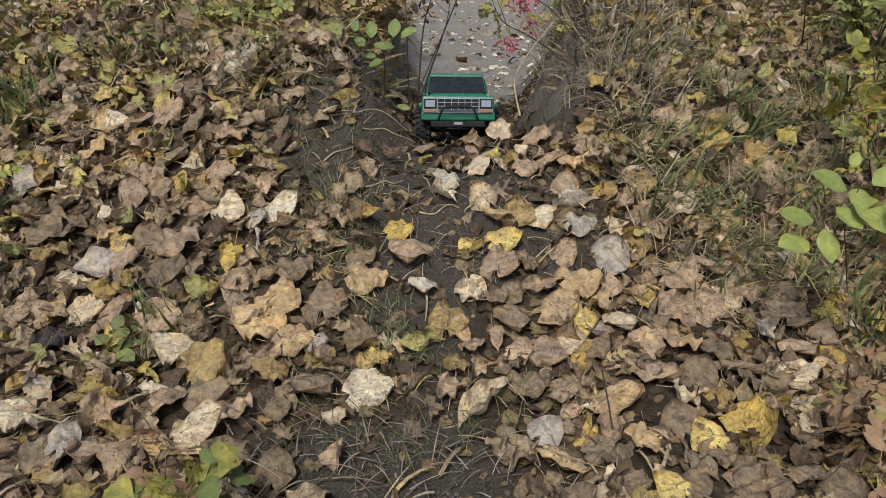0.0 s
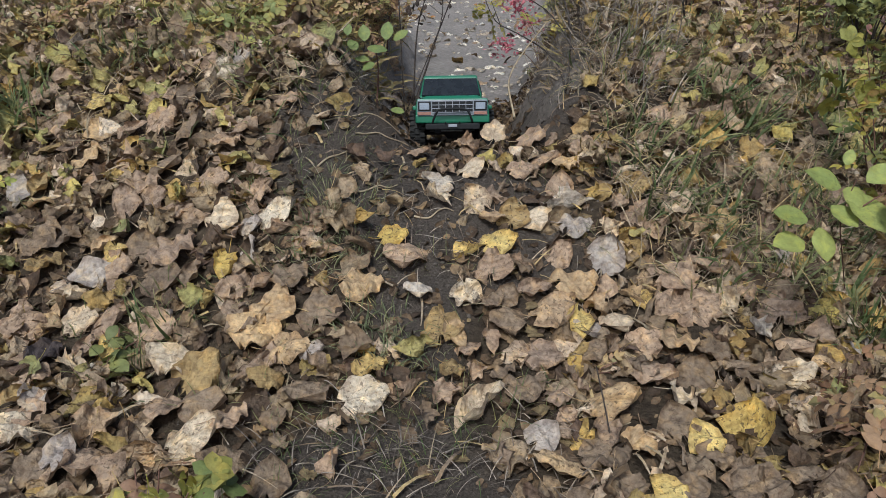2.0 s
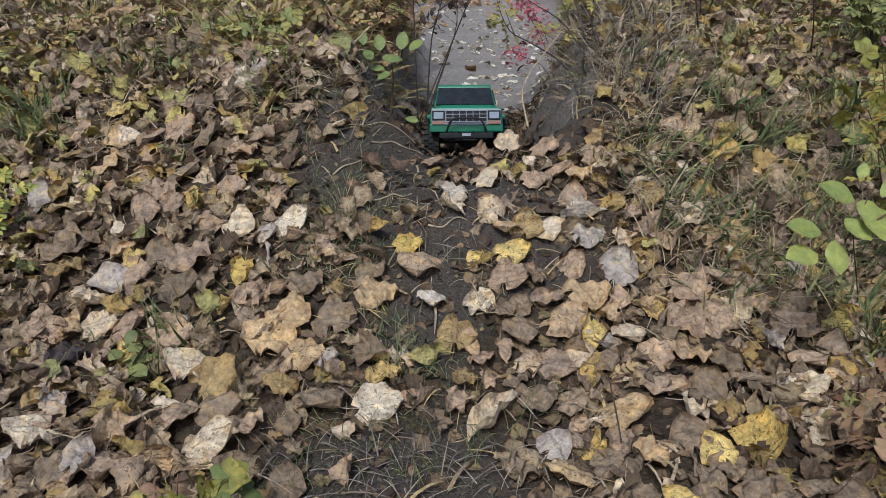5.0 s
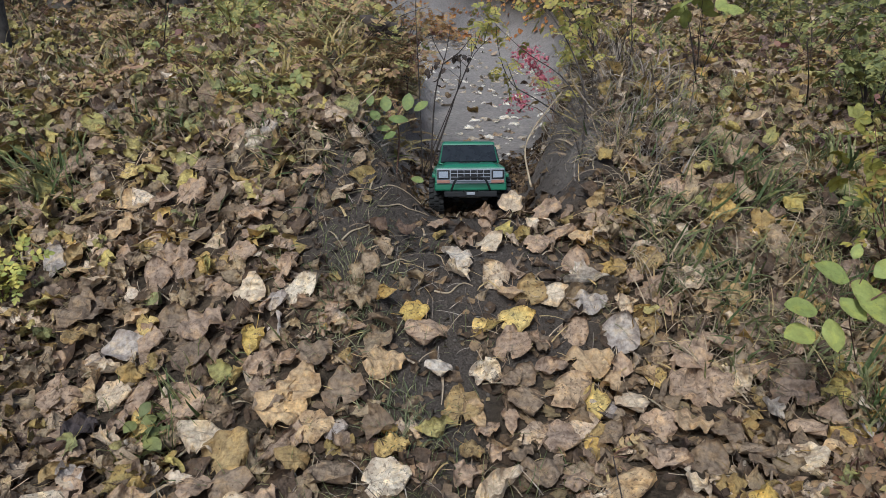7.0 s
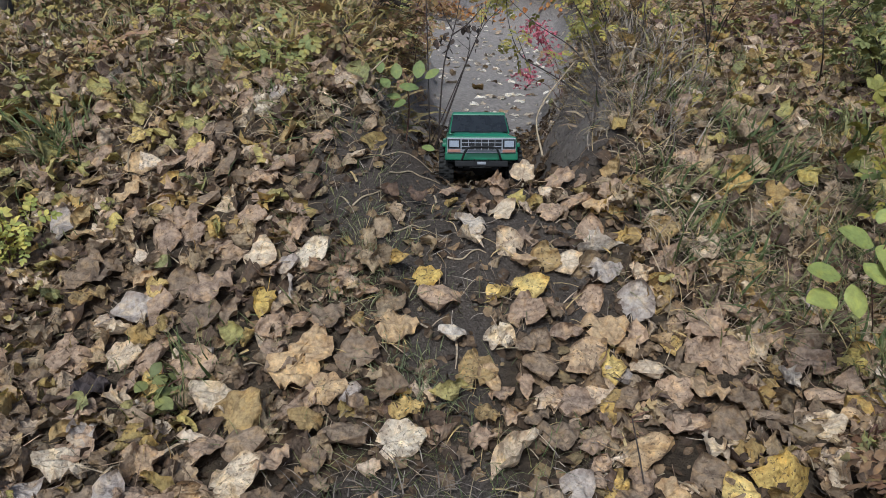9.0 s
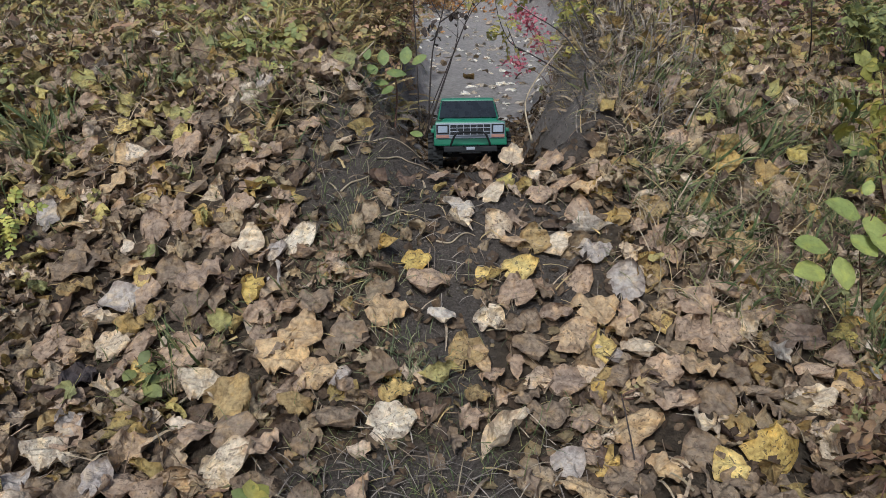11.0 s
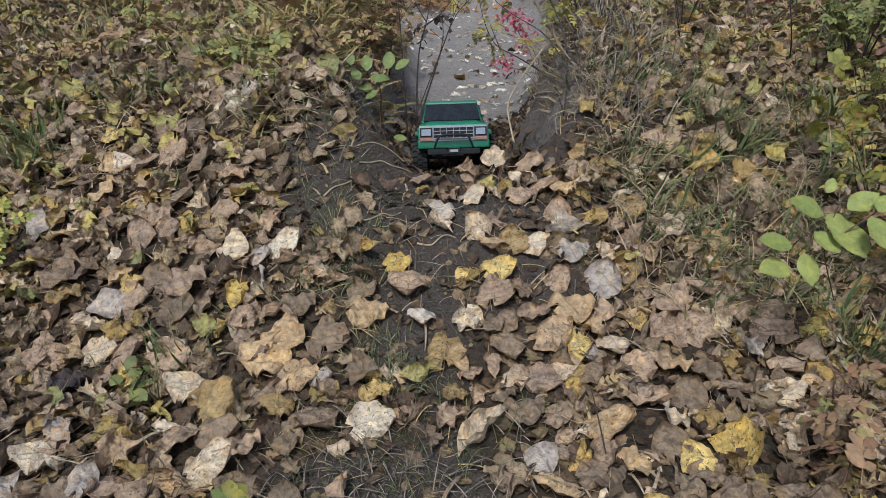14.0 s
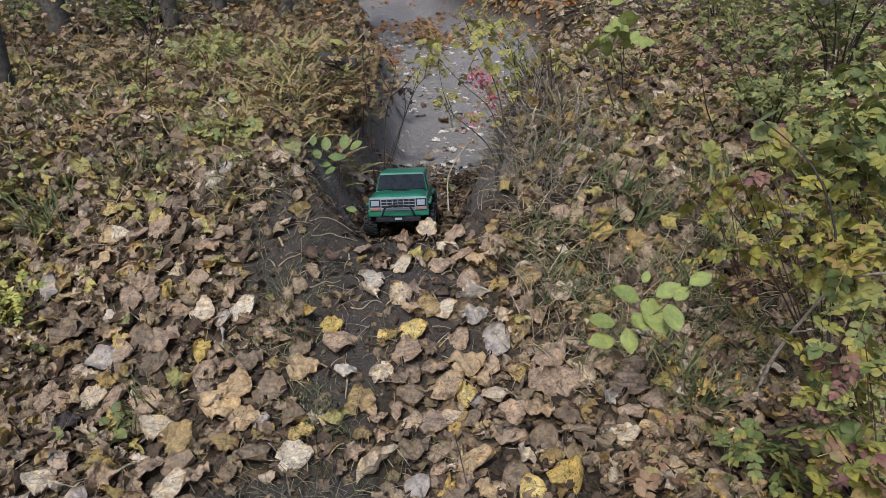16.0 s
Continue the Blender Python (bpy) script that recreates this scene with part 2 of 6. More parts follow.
# tones lowered to put the shade of the litter's gaps into the colour
SMALL_LITTER = leaf_material("small_litter", [(0.0, (0.0864, 0.0576, 0.036)), (0.3, (0.202, 0.144, 0.0936)), (0.5, (0.144, 0.101, 0.0648)), (0.7, (0.274, 0.194, 0.115)), (0.85, (0.245, 0.187, 0.101)), (0.93, (0.072, 0.0504, 0.036))], 0.4, 0.2, island=True)
GRASS = leaf_material("grass_green", [(0, (0.12, 0.165, 0.065)), (0.35, (0.20, 0.225, 0.095)), (0.7, (0.29, 0.29, 0.135)), (1, (0.41, 0.36, 0.18))], 0.1, 0.1, 0.6, 0.25, True)
OLIVE = leaf_material("leaf_olive", [(0, (0.34, 0.315, 0.12)), (0.25, (0.43, 0.375, 0.15)), (0.5, (0.25, 0.255, 0.11)), (0.75, (0.48, 0.40, 0.14)), (1, (0.31, 0.27, 0.13))], 0.4, 0.3, island=True)
SEEDLING = leaf_material("grass_seedling", [(0, (0.17, 0.20, 0.105)), (0.4, (0.25, 0.27, 0.15)), (0.75, (0.34, 0.33, 0.19))], 0.1, 0.1, 0.7, 0.2, True)
STRAW = leaf_material("grass_dry", [(0, (0.26, 0.2, 0.146)), (0.3, (0.48, 0.39, 0.28)), (0.6, (0.36, 0.3, 0.202)), (0.8, (0.54, 0.42, 0.213)), (1, (0.21, 0.16, 0.123))], 0.1, 0.1, 0.7, 0.15, True)
YELLOWING = leaf_material("grass_yellowing", [(0, (0.414, 0.352, 0.17)), (0.3, (0.297, 0.273, 0.126)), (0.55, (0.504, 0.405, 0.206)), (0.75, (0.234, 0.238, 0.107)), (0.88, (0.45, 0.343, 0.188))], 0.1, 0.1, 0.7, 0.2, True)
GOLDEN = leaf_material("grass_golden", [(0, (0.52, 0.42, 0.17)), (0.4, (0.43, 0.36, 0.14)), (0.75, (0.58, 0.45, 0.22))], 0.1, 0.1, 0.7, 0.25, True)
MAUVE = leaf_material("leaf_mauve", [(0, (0.20, 0.135, 0.125)), (0.3, (0.28, 0.195, 0.175)), (0.6, (0.16, 0.105, 0.10)), (0.8, (0.24, 0.17, 0.135))], 0.4, 0.3, island=True)
GREY_STEM = leaf_material("stems_grey", [(0, (0.26, 0.225, 0.195)), (0.4, (0.40, 0.35, 0.30)), (0.75, (0.20, 0.165, 0.14))], 0.1, 0.1, 0.8, 0.1, True)

# ---- the ground: one sheet to the horizon ----
def spread(lo, hi, mid, n, fine):
    """Coordinates that lie close together round mid and far apart towards lo and hi."""
    k = np.linspace(np.arcsinh((lo - mid) / fine), np.arcsinh((hi - mid) / fine), n)
    return mid + fine * np.sinh(k)


def ground_sheet():
    xs, ys = spread(-90, 90, 0.1, 330, 0.75), spread(-60, 120, 1.5, 380, 0.75)
    X, Y = np.meshgrid(xs, ys)
    Z = H(X, Y)
    nx, ny = len(xs), len(ys)
    i = (np.arange(ny - 1)[:, None] * nx + np.arange(nx - 1)).ravel()
    me = mesh_from("ground", np.stack([X.ravel(), Y.ravel(), Z.ravel()], 1), [np.stack([i, i + 1, i + nx + 1, i + nx], 1)])
    att = me.color_attributes.new("soil", "FLOAT_COLOR", "POINT")
    trodden = sstep(2.2, 3.2, Y) * sstep(0.3, 0.8, gully(X, Y)) * (1 - sstep(11, 16, Y))
    walls = sstep(0.1, 0.4, X - 0.1) * sstep(1.5, 1.7, Y) * sstep(0.02, 0.2, gully(X, Y)) * (1 - sstep(2.4, 3.2, Y)) * 0.85
    left_wall = (1 - sstep(-0.05, 0.1, X)) * sstep(1.7, 1.95, Y) * sstep(0.02, 0.2, gully(X, Y)) * (1 - sstep(2.8, 3.4, Y)) * 0.9
    walls = np.maximum(walls, left_wall)
    att.data.foreach_set("color", np.stack([bare(X, Y).ravel(), np.maximum(trodden, walls).ravel(), 0 * Z.ravel(), 0 * Z.ravel() + 1], 1).astype(np.float32).ravel())
    ob = part("ground", me, SOIL)
    return tagged(ob, "bare dark soil bank with a trodden path cut through it", "ground", kind="structure")


ground_sheet()

# ---- fallen leaves ----
def leaf_form(seed, kx=0.5, ky=0.3, wrinkle=0.05, heart=0.1, stalk=True, rows=8, cols=7, width=1.0, crisp=1.0, fold=0.0, twist=0.25, margin=0.0, blunt=False):
    """A broad poplar leaf of unit length along +y, rolled by kx across and ky along it, with its stalk: verts, quads, uvs."""
    r = np.random.default_rng(seed)
    v = np.linspace(0, 1, rows) ** 0.9
    # half-width along the length: wide near the base, drawn out to a tip
    shape = np.interp(v, [0, 0.05, 0.12, 0.22, 0.36, 0.52, 0.68, 0.82, 0.92, 1], [0.10, 0.27, 0.40, 0.475, 0.49, 0.44, 0.35, 0.22, 0.10, 0.01]) * width
    if blunt:
        shape = np.interp(v, [0, 0.06, 0.15, 0.3, 0.48, 0.66, 0.8, 0.9, 0.96, 1], [0.03, 0.16, 0.30, 0.42, 0.46, 0.41, 0.30, 0.17, 0.07, 0.01]) * width
    u = np.linspace(-1, 1, cols)
    U, V = np.meshgrid(u, v)
    q = r.random(8) * 6.283
    side = 1 + crisp * (0.03 * np.sin(V * 6 + q[0] + np.sign(U)) + (0.03 * np.sin(V * 23 + q[1] + np.sign(U)) + 0.03 * np.sin(V * 41 + q[4]) + 0.028 * np.sin(V * 12 + q[5] + 2 * np.sign(U))) * (np.abs(U) > 0.8))
    X = U * shape[:, None] * side
    Y = V - heart * np.abs(U) ** 1.5 * (1 - V) ** 3 * 1.6 - 0.45
    Z = np.zeros_like(X)
    for k in range(6):
        a, p = r.random(2) * 6.283
        w = r.uniform(3, 8) if k < 3 else r.uniform(11, 21)
        Z = Z + wrinkle * (0.5 if k < 3 else 0.36) * np.sin((X * np.cos(a) + Y * np.sin(a)) * w + p) * (0.35 + np.abs(U) * 0.8)
    # sharp creases where the dry blade has buckled
    for k in range(4):
        a, p = r.random(2) * 6.283
        Z = Z + wrinkle * 0.62 * (np.abs(np.sin((X * np.cos(a) + Y * np.sin(a)) * r.uniform(3.5, 8) + p)) - 0.64) * (0.5 + 0.5 * np.abs(U))
    # the margins curl up in some places and down in others
    Z = Z + margin * np.abs(U) ** 3 * np.sin(V * r.uniform(2, 5) + q[2] + q[3] * np.sign(U))
    Z = Z + r.normal(0, 0.35) * twist * X * Y * 4
    if fold:
        h = np.where(X > 0, X, 0)
        Z, X = Z + h * np.sin(fold), np.where(X > 0, X * np.cos(fold), X)
    # roll across, more on one side than on the other, then along the length
    kk = np.where(X > 0, kx * r.uniform(0.6, 1.5), kx * r.uniform(0.6, 1.5)) + 1e-6
    X, Z = np.sin(kk * X) / kk - Z * np.sin(kk * X), (1 - np.cos(kk * X)) / kk + Z * np.cos(kk * X)
    ll = np.where(Y > 0, ky * r.uniform(0.7, 1.6), ky * r.uniform(0.3, 1.0)) + 1e-6
    Y, Z = np.sin(ll * Y) / ll - Z * np.sin(ll * Y), (1 - np.cos(ll * Y)) / ll + Z * np.cos(ll * Y)
    Z = Z - Z.mean()
    P = np.stack([X.ravel(), Y.ravel(), Z.ravel()], 1)
    i = (np.arange(rows - 1)[:, None] * cols + np.arange(cols - 1)).ravel()
    F = np.stack([i, i + 1, i + cols + 1, i + cols], 1)
    uv = np.stack([(U * 0.5 + 0.5).ravel(), V.ravel()], 1)
    if stalk:
        n, k = len(P), 4
        s = np.linspace(0, 1, k)
        side = r.normal(0, 0.25)
        cx, cy, cz = P[cols // 2, 0] + side * s ** 2 * 0.5, P[cols // 2, 1] - 0.5 * s, P[cols // 2, 2] * (1 - s) + abs(r.normal(0, 0.10)) * s ** 2
        rad = 0.014
        ring = [np.stack([cx + dx * rad, cy, cz + dz * rad], 1) for dx, dz in ((1, 0), (-0.5, 0.87), (-0.5, -0.87))]
        P = np.concatenate([P, *ring])
        j = np.arange(k - 1)
        for a in range(3):
            b = (a + 1) % 3
            F = np.concatenate([F, np.stack([n + a * k + j, n + a * k + j + 1, n + b * k + j + 1, n + b * k + j], 1)])
        uv = np.concatenate([uv, np.tile([[0.5, 0.1]], (3 * k, 1))])
    return P, F, uv


def turned(rot, tilt, roll):
    """Rotation matrices (n x 3 x 3): roll about the leaf's length, tilt of its tip, then heading."""
    n = len(rot)
    c, s = np.cos, np.sin
    o, l = np.zeros(n), np.ones(n)
    Rz = np.stack([c(rot), -s(rot), o, s(rot), c(rot), o, o, o, l], 1).reshape(n, 3, 3)
    Rx = np.stack([l, o, o, o, c(tilt), -s(tilt), o, s(tilt), c(tilt)], 1).reshape(n, 3, 3)
    Ry = np.stack([c(roll), o, s(roll), o, l, o, -s(roll), o, c(roll)], 1).reshape(n, 3, 3)
    return Rz @ Rx @ Ry


def slopes(x, y):
    e = 0.03
    return (H(x + e, y, False) - H(x - e, y, False)) / (2 * e), (H(x, y + e, False) - H(x, y - e, False)) / (2 * e)


def on_slope(x, y, R):
    """Lay rotations onto the slope of the ground at x, y."""
    dx, dy = slopes(x, y)
    n = np.stack([-dx, -dy, np.ones_like(dx)], 1)
    n /= np.linalg.norm(n, axis=1, keepdims=True)
    ex = np.stack([np.ones_like(dx), 0 * dx, dx], 1)
    ex /= np.linalg.norm(ex, axis=1, keepdims=True)
    ey = np.cross(n, ex)
    return np.stack([ex, ey, n], 2) @ R


def scatter(name, forms, x, y, size, rot, tilt, roll, lift, material, pick=None):
    """Many small pieces on the ground, joined into one mesh."""
    pick = rng.integers(0, len(forms), len(x)) if pick is None else pick
    R = on_slope(x, y, turned(rot, tilt, roll))
    base = np.stack([x, y, H(x, y) + lift], 1)
    vs, fs, us, at = [], [], [], 0
    for k, (P, F, uv) in enumerate(forms):
        w = np.nonzero(pick == k)[0]
        if not len(w):
            continue
        V = np.einsum("nij,pj->npi", R[w], P) * size[w, None, None] + base[w, None, :]
        vs.append(V.reshape(-1, 3))
        fs.append((F[None] + (np.arange(len(w)) * len(P))[:, None, None]).reshape(-1, F.shape[1]) + at)
        us.append(np.tile(uv, (len(w), 1)))
        at += len(w) * len(P)
    me = mesh_from(name, np.concatenate(vs), fs, np.concatenate(us))
    return part(name, me, material)


def sample(n, x0, x1, y0, y1, keep):
    """Places in a rectangle, kept by chance keep(x, y)."""
    x, y = rng.uniform(x0, x1, n), rng.uniform(y0, y1, n)
    w = rng.random(n) < keep(x, y)
    return x[w], y[w]


# roll across, roll along, crumple, breadth, fold
KINDS = ((0.4, 0.3, 0.05, 1.0, 0), (1.2, 0.8, 0.06, 1.0, 0), (-1.3, -0.9, 0.05, 1.05, 0), (0.5, 1.9, 0.08, 0.95, 0), (1.6, 0.6, 0.06, 0.95, 0.9), (-0.5, 0.4, 0.11, 1.1, 0),
         (-2.0, 0.6, 0.07, 1.0, 0), (0.6, -1.9, 0.06, 0.9, 0), (2.2, 1.0, 0.07, 0.95, 1.4), (0.2, 0.25, 0.055, 1.08, 0), (1.0, 0.8, 0.13, 1.0, 0.4), (-2.6, -0.5, 0.09, 0.9, 0))
FORMS = [leaf_form(100 + k, kx=a * 1.35, ky=b * 1.2, wrinkle=c * 1.9, width=w * 0.94, fold=f, rows=10, cols=8, crisp=0.8, margin=0.22) for k, (a, b, c, w, f) in enumerate(KINDS)]
CLOSE = [leaf_form(200 + k, kx=a * 1.05, ky=b * 1.05, wrinkle=c * 1.5, width=w, fold=f, rows=19, cols=15, crisp=0.5, margin=0.18) for k, (a, b, c, w, f) in enumerate(KINDS)]
FAR_FORMS = [leaf_form(130 + k, kx=a * 0.95, ky=b * 0.95, wrinkle=c * 1.6, width=w, fold=f, stalk=False, rows=5, cols=5, crisp=0.5, margin=0.12) for k, (a, b, c, w, f) in enumerate(KINDS)]
FLAT = [leaf_form(150 + k, kx=0.8 * (-1) ** k, ky=0.5, wrinkle=0.05, stalk=False, rows=4, cols=3) for k in range(4)]


def litter_density(x, y):
    g = gully(x, y) * sstep(1.5, 1.6, y)
    d = 1 - 0.95 * bare(x, y) * (1 - sstep(2.2, 2.6, y) * (1 - sstep(0.3, 0.7, gully(x, y))))
    d = d * (1 - 0.93 * sstep(0.02, 0.12, gully(x, y)) * sstep(1.46, 1.56, y) * (1 - sstep(2.1, 2.6, y)))
    right = sstep(0.28, 0.45, x) * sstep(1.15, 1.35, y) * (1 - sstep(1.8, 2.2, y)) * (1 - sstep(0.9, 1.3, x))
    left = sstep(0.0, 0.3, -x) * sstep(1.6, 1.9, y) * (1 - sstep(3.5, 5, y)) * sstep(0.3, 0.6, vnoise(x, y, 0.5, 14))
    return np.clip(d * (1 - 0.55 * right) * (1 - 0.1 * left) * (1 - 0.75 * g), 0, 1)


LEAF_MESH, TAKEN = {}, []


def fallen(x, y, size, heading, tone, form=0, tilt=0, roll=0, lift=0.014, wide=1.0):
    """One leaf on the litter; heading: degrees from +x that its tip points to."""
    TAKEN.append((x, y, size))
    key = (form, tone)
    if key not in LEAF_MESH:
        P, F, uv = CLOSE[form]
        LEAF_MESH[key] = mesh_from("fallen_leaf", P, [F], uv)
        LEAF_MESH[key].materials.append(LEAF[tone])
    ob = new("fallen_leaf", LEAF_MESH[key])
    R = on_slope(np.array([x]), np.array([y]), turned(np.array([radians(heading - 90)]), np.array([radians(tilt)]), np.array([radians(roll)])))[0]
    ob.matrix_world = Matrix.LocRotScale((x, y, float(H(x, y)) + lift), Matrix(R.tolist()).to_quaternion(), (size * wide, size, size))
    words = {"cream": "pale cream dry poplar leaf with brown specks on the litter", "tan": "dry tan poplar leaf lying on the litter", "brown": "dull brown withered poplar leaf on the litter",
             "yellow": "bright yellow poplar leaf with dark specks on the litter", "ochre": "dark ochre curled poplar leaf on the litter", "gold": "golden tan poplar leaf lying on the litter",
             "grey": "greyish faded poplar leaf on the litter", "white": "whitish underside of a dry poplar leaf on soil", "dark": "blackened wet poplar leaf on the litter"}
    return tagged(ob, words[tone], "fallen leaf", "fallen poplar leaves")


fallen(-0.531, 1.618, 0.081, 79, "cream", 8, 45, 0, 0.020)
fallen(-0.510, 1.664, 0.066, 108, "cream", 11, 55, -4, 0.020)
fallen(-0.554, 1.704, 0.055, 68, "tan", 2, 30, 6, 0.020)
fallen(-0.506, 1.320, 0.069, 94, "cream", 4, 35, 4, 0.020)
fallen(-0.317, 1.179, 0.072, 28, "cream", 9, 5, 5, 0.020)
fallen(-0.310, 1.133, 0.053, -2, "tan", 8, 10, -7, 0.020)
fallen(-0.425, 1.189, 0.063, 68, "cream", 5, 15, 11, 0.020)
fallen(-0.392, 1.061, 0.061, -92, "yellow", 1, 0, -1, 0.020)
fallen(-0.506, 1.131, 0.086, 14, "tan", 5, 0, 1, 0.020)
fallen(-0.632, 1.252, 0.064, 94, "tan", 9, 10, -7, 0.020)
fallen(-0.647, 1.085, 0.074, 41, "grey", 0, 0, -5, 0.020)
fallen(-0.893, 1.343, 0.078, 75, "grey", 9, 10, -12, 0.020)
fallen(-0.767, 1.249, 0.060, 28, "cream", 4, 10, 4, 0.020)
fallen(-0.827, 1.627, 0.058, 28, "yellow", 0, 10, -12, 0.020)
fallen(-0.878, 1.468, 0.063, -152, "ochre", 2, 0, 8, 0.020)
fallen(-0.545, 1.435, 0.074, 28, "brown", 9, 10, -11, 0.020)
fallen(-0.443, 1.384, 0.064, -45, "tan", 5, 10, -2, 0.020)
fallen(-0.775, 1.503, 0.068, 41, "gold", 0, 10, 8, 0.020)
fallen(-0.609, 1.123, 0.046, -72, "yellow", 0, 0, 4, 0.020)
fallen(-0.640, 1.148, 0.047, 41, "gold", 1, 10, -8, 0.020)
fallen(-0.254, 1.450, 0.051, -56, "cream", 9, 20, 7, 0.020)
fallen(-0.428, 1.531, 0.061, -2, "ochre", 9, 30, 5, 0.020)
fallen(-0.429, 0.858, 0.075, -89, "cream", 5, 10, -12, 0.020)
fallen(-0.358, 0.713, 0.080, 28, "cream", 9, 8, -2, 0.020)
fallen(-0.290, 0.966, 0.070, 68, "gold", 5, 0, 12, 0.020)
fallen(-0.315, 0.909, 0.077, -98, "gold", 5, 5, 7, 0.020)
fallen(-0.254, 0.879, 0.063, 6, "gold", 2, 0, -10, 0.020)
fallen(-0.549, 0.908, 0.060, 75, "yellow", 9, 10, -11, 0.020)
fallen(-0.210, 0.788, 0.076, -45, "brown", 9, 5, -12, 0.020)
fallen(-0.242, 0.642, 0.056, 88, "brown", 9, 0, -8, 0.020)
fallen(-0.380, 0.828, 0.076, 52, "ochre", 2, 20, 4, 0.020)
fallen(-0.275, 0.810, 0.049, -79, "ochre", 5, 0, -10, 0.020)
fallen(-0.301, 0.662, 0.061, -65, "brown", 5, 5, -12, 0.020)
fallen(-0.489, 0.661, 0.062, -79, "tan", 9, 10, -5, 0.020)
fallen(-0.607, 0.725, 0.073, -72, "cream", 5, 10, -11, 0.020)
fallen(-0.598, 0.871, 0.057, -32, "cream", 8, 10, -2, 0.020)
fallen(-0.514, 0.970, 0.037, 52, "cream", 1, 0, 6, 0.020)
fallen(-0.399, 0.984, 0.040, 52, "yellow", 4, 10, -10, 0.020)
fallen(-0.644, 1.024, 0.048, 14, "cream", 8, 0, 12, 0.020)
fallen(-0.667, 0.962, 0.043, 82, "gold", 0, 0, 2, 0.020)
fallen(-0.647, 0.904, 0.055, -2, "dark", 5, 0, 11, 0.020)
fallen(-0.640, 0.799, 0.043, 68, "ochre", 1, 0, 2, 0.020)
fallen(-0.610, 0.792, 0.047, -45, "grey", 0, 0, -2, 0.020)
fallen(-0.314, 0.740, 0.052, 28, "tan", 5, 0, -6, 0.020)
fallen(-0.048, 0.986, 0.050, -86, "white", 9, 10, -8, 0.020)
fallen(0.037, 0.977, 0.059, -72, "cream", 3, 0, 5, 0.020)
fallen(-0.143, 1.007, 0.069, -2, "gold", 5, 0, 11, 0.020)
fallen(-0.121, 0.842, 0.054, -18, "yellow", 5, 10, 2, 0.020)
fallen(-0.126, 0.773, 0.067, 14, "cream", 2, 0, 10, 0.020)
fallen(-0.060, 0.789, 0.052, 52, "tan", 8, 0, -7, 0.020)
fallen(-0.006, 0.782, 0.049, -18, "tan", 3, 5, -1, 0.020)
fallen(0.041, 0.746, 0.091, 50, "cream", 1, 12, -7, 0.020, 0.62)
fallen(-0.014, 0.925, 0.062, 94, "ochre", 5, 0, 2, 0.020)
fallen(0.013, 0.903, 0.050, -56, "gold", 1, 0, 10, 0.020)
fallen(0.070, 0.893, 0.042, -79, "tan", 1, 0, -1, 0.020)
fallen(0.184, 0.962, 0.081, 28, "gold", 9, 0, -10, 0.020)
fallen(0.226, 0.937, 0.052, -86, "yellow", 0, 0, -4, 0.020)
fallen(0.132, 0.639, 0.070, 170, "gold", 2, 5, 11, 0.020, 0.75)
fallen(0.125, 0.688, 0.046, 46, "grey", 9, 0, 12, 0.020)
fallen(-0.160, 0.660, 0.040, 82, "tan", 4, 15, 1, 0.020)
fallen(-0.040, 0.728, 0.034, -79, "brown", 4, 0, -1, 0.020)
fallen(0.113, 0.791, 0.062, 14, "brown", 5, 0, 12, 0.020)
fallen(0.422, 0.704, 0.074, 82, "yellow", 4, 35, 8, 0.020)
fallen(0.236, 0.756, 0.076, -2, "gold", 9, 5, -5, 0.020)
fallen(0.309, 0.700, 0.056, 91, "brown", 9, 5, -11, 0.020)
fallen(0.291, 0.938, 0.060, -79, "cream", 9, 10, 5, 0.020)
fallen(0.385, 0.910, 0.065, -32, "gold", 5, 5, -1, 0.020)
fallen(0.457, 0.991, 0.071, 28, "tan", 2, 5, 12, 0.020)
fallen(0.499, 1.021, 0.061, 135, "cream", 4, 15, 6, 0.020)
fallen(0.403, 1.001, 0.078, 135, "tan", 5, 0, 11, 0.020)
fallen(0.599, 1.008, 0.079, 68, "tan", 5, 0, 2, 0.020)
fallen(0.540, 0.953, 0.056, -86, "white", 8, 10, -12, 0.020)
fallen(0.592, 0.913, 0.060, -72, "tan", 9, 10, 5, 0.020)
fallen(0.335, 0.668, 0.048, 108, "yellow", 9, 0, -2, 0.020)
fallen(0.349, 0.637, 0.050, -79, "brown", 5, 0, 6, 0.020)
fallen(0.521, 0.724, 0.061, 82, "cream", 8, 20, -8, 0.020)
# a tan leaf; its brown tone carries the bushes' shade in this corner
fallen(0.369, 0.593, 0.061, 94, "brown", 5, 0, -4, 0.020)
fallen(0.260, 0.587, 0.045, 135, "yellow", 9, 0, -2, 0.020)
fallen(0.347, 1.003, 0.041, -72, "yellow", 0, 0, 6, 0.020)
# likewise tan, browned for the corner's shade
fallen(0.490, 0.595, 0.058, 68, "brown", 9, 5, -12, 0.020)
fallen(0.256, 0.657, 0.031, 28, "gold", 0, 0, 0, 0.020)
fallen(0.235, 1.030, 0.076, 14, "gold", 5, 0, 7, 0.020)
fallen(0.331, 1.450, 0.056, 61, "ochre", 4, 30, 8, 0.020)
fallen(0.252, 1.222, 0.093, -2, "white", 8, 10, -11, 0.020)
fallen(0.244, 1.276, 0.055, 88, "tan", 9, 20, 10, 0.020)
fallen(0.301, 1.099, 0.076, 68, "grey", 9, 10, -8, 0.020)
fallen(0.478, 1.262, 0.075, 28, "cream", 5, 10, -4, 0.020)
fallen(0.404, 1.207, 0.078, 75, "tan", 8, 15, -8, 0.020)
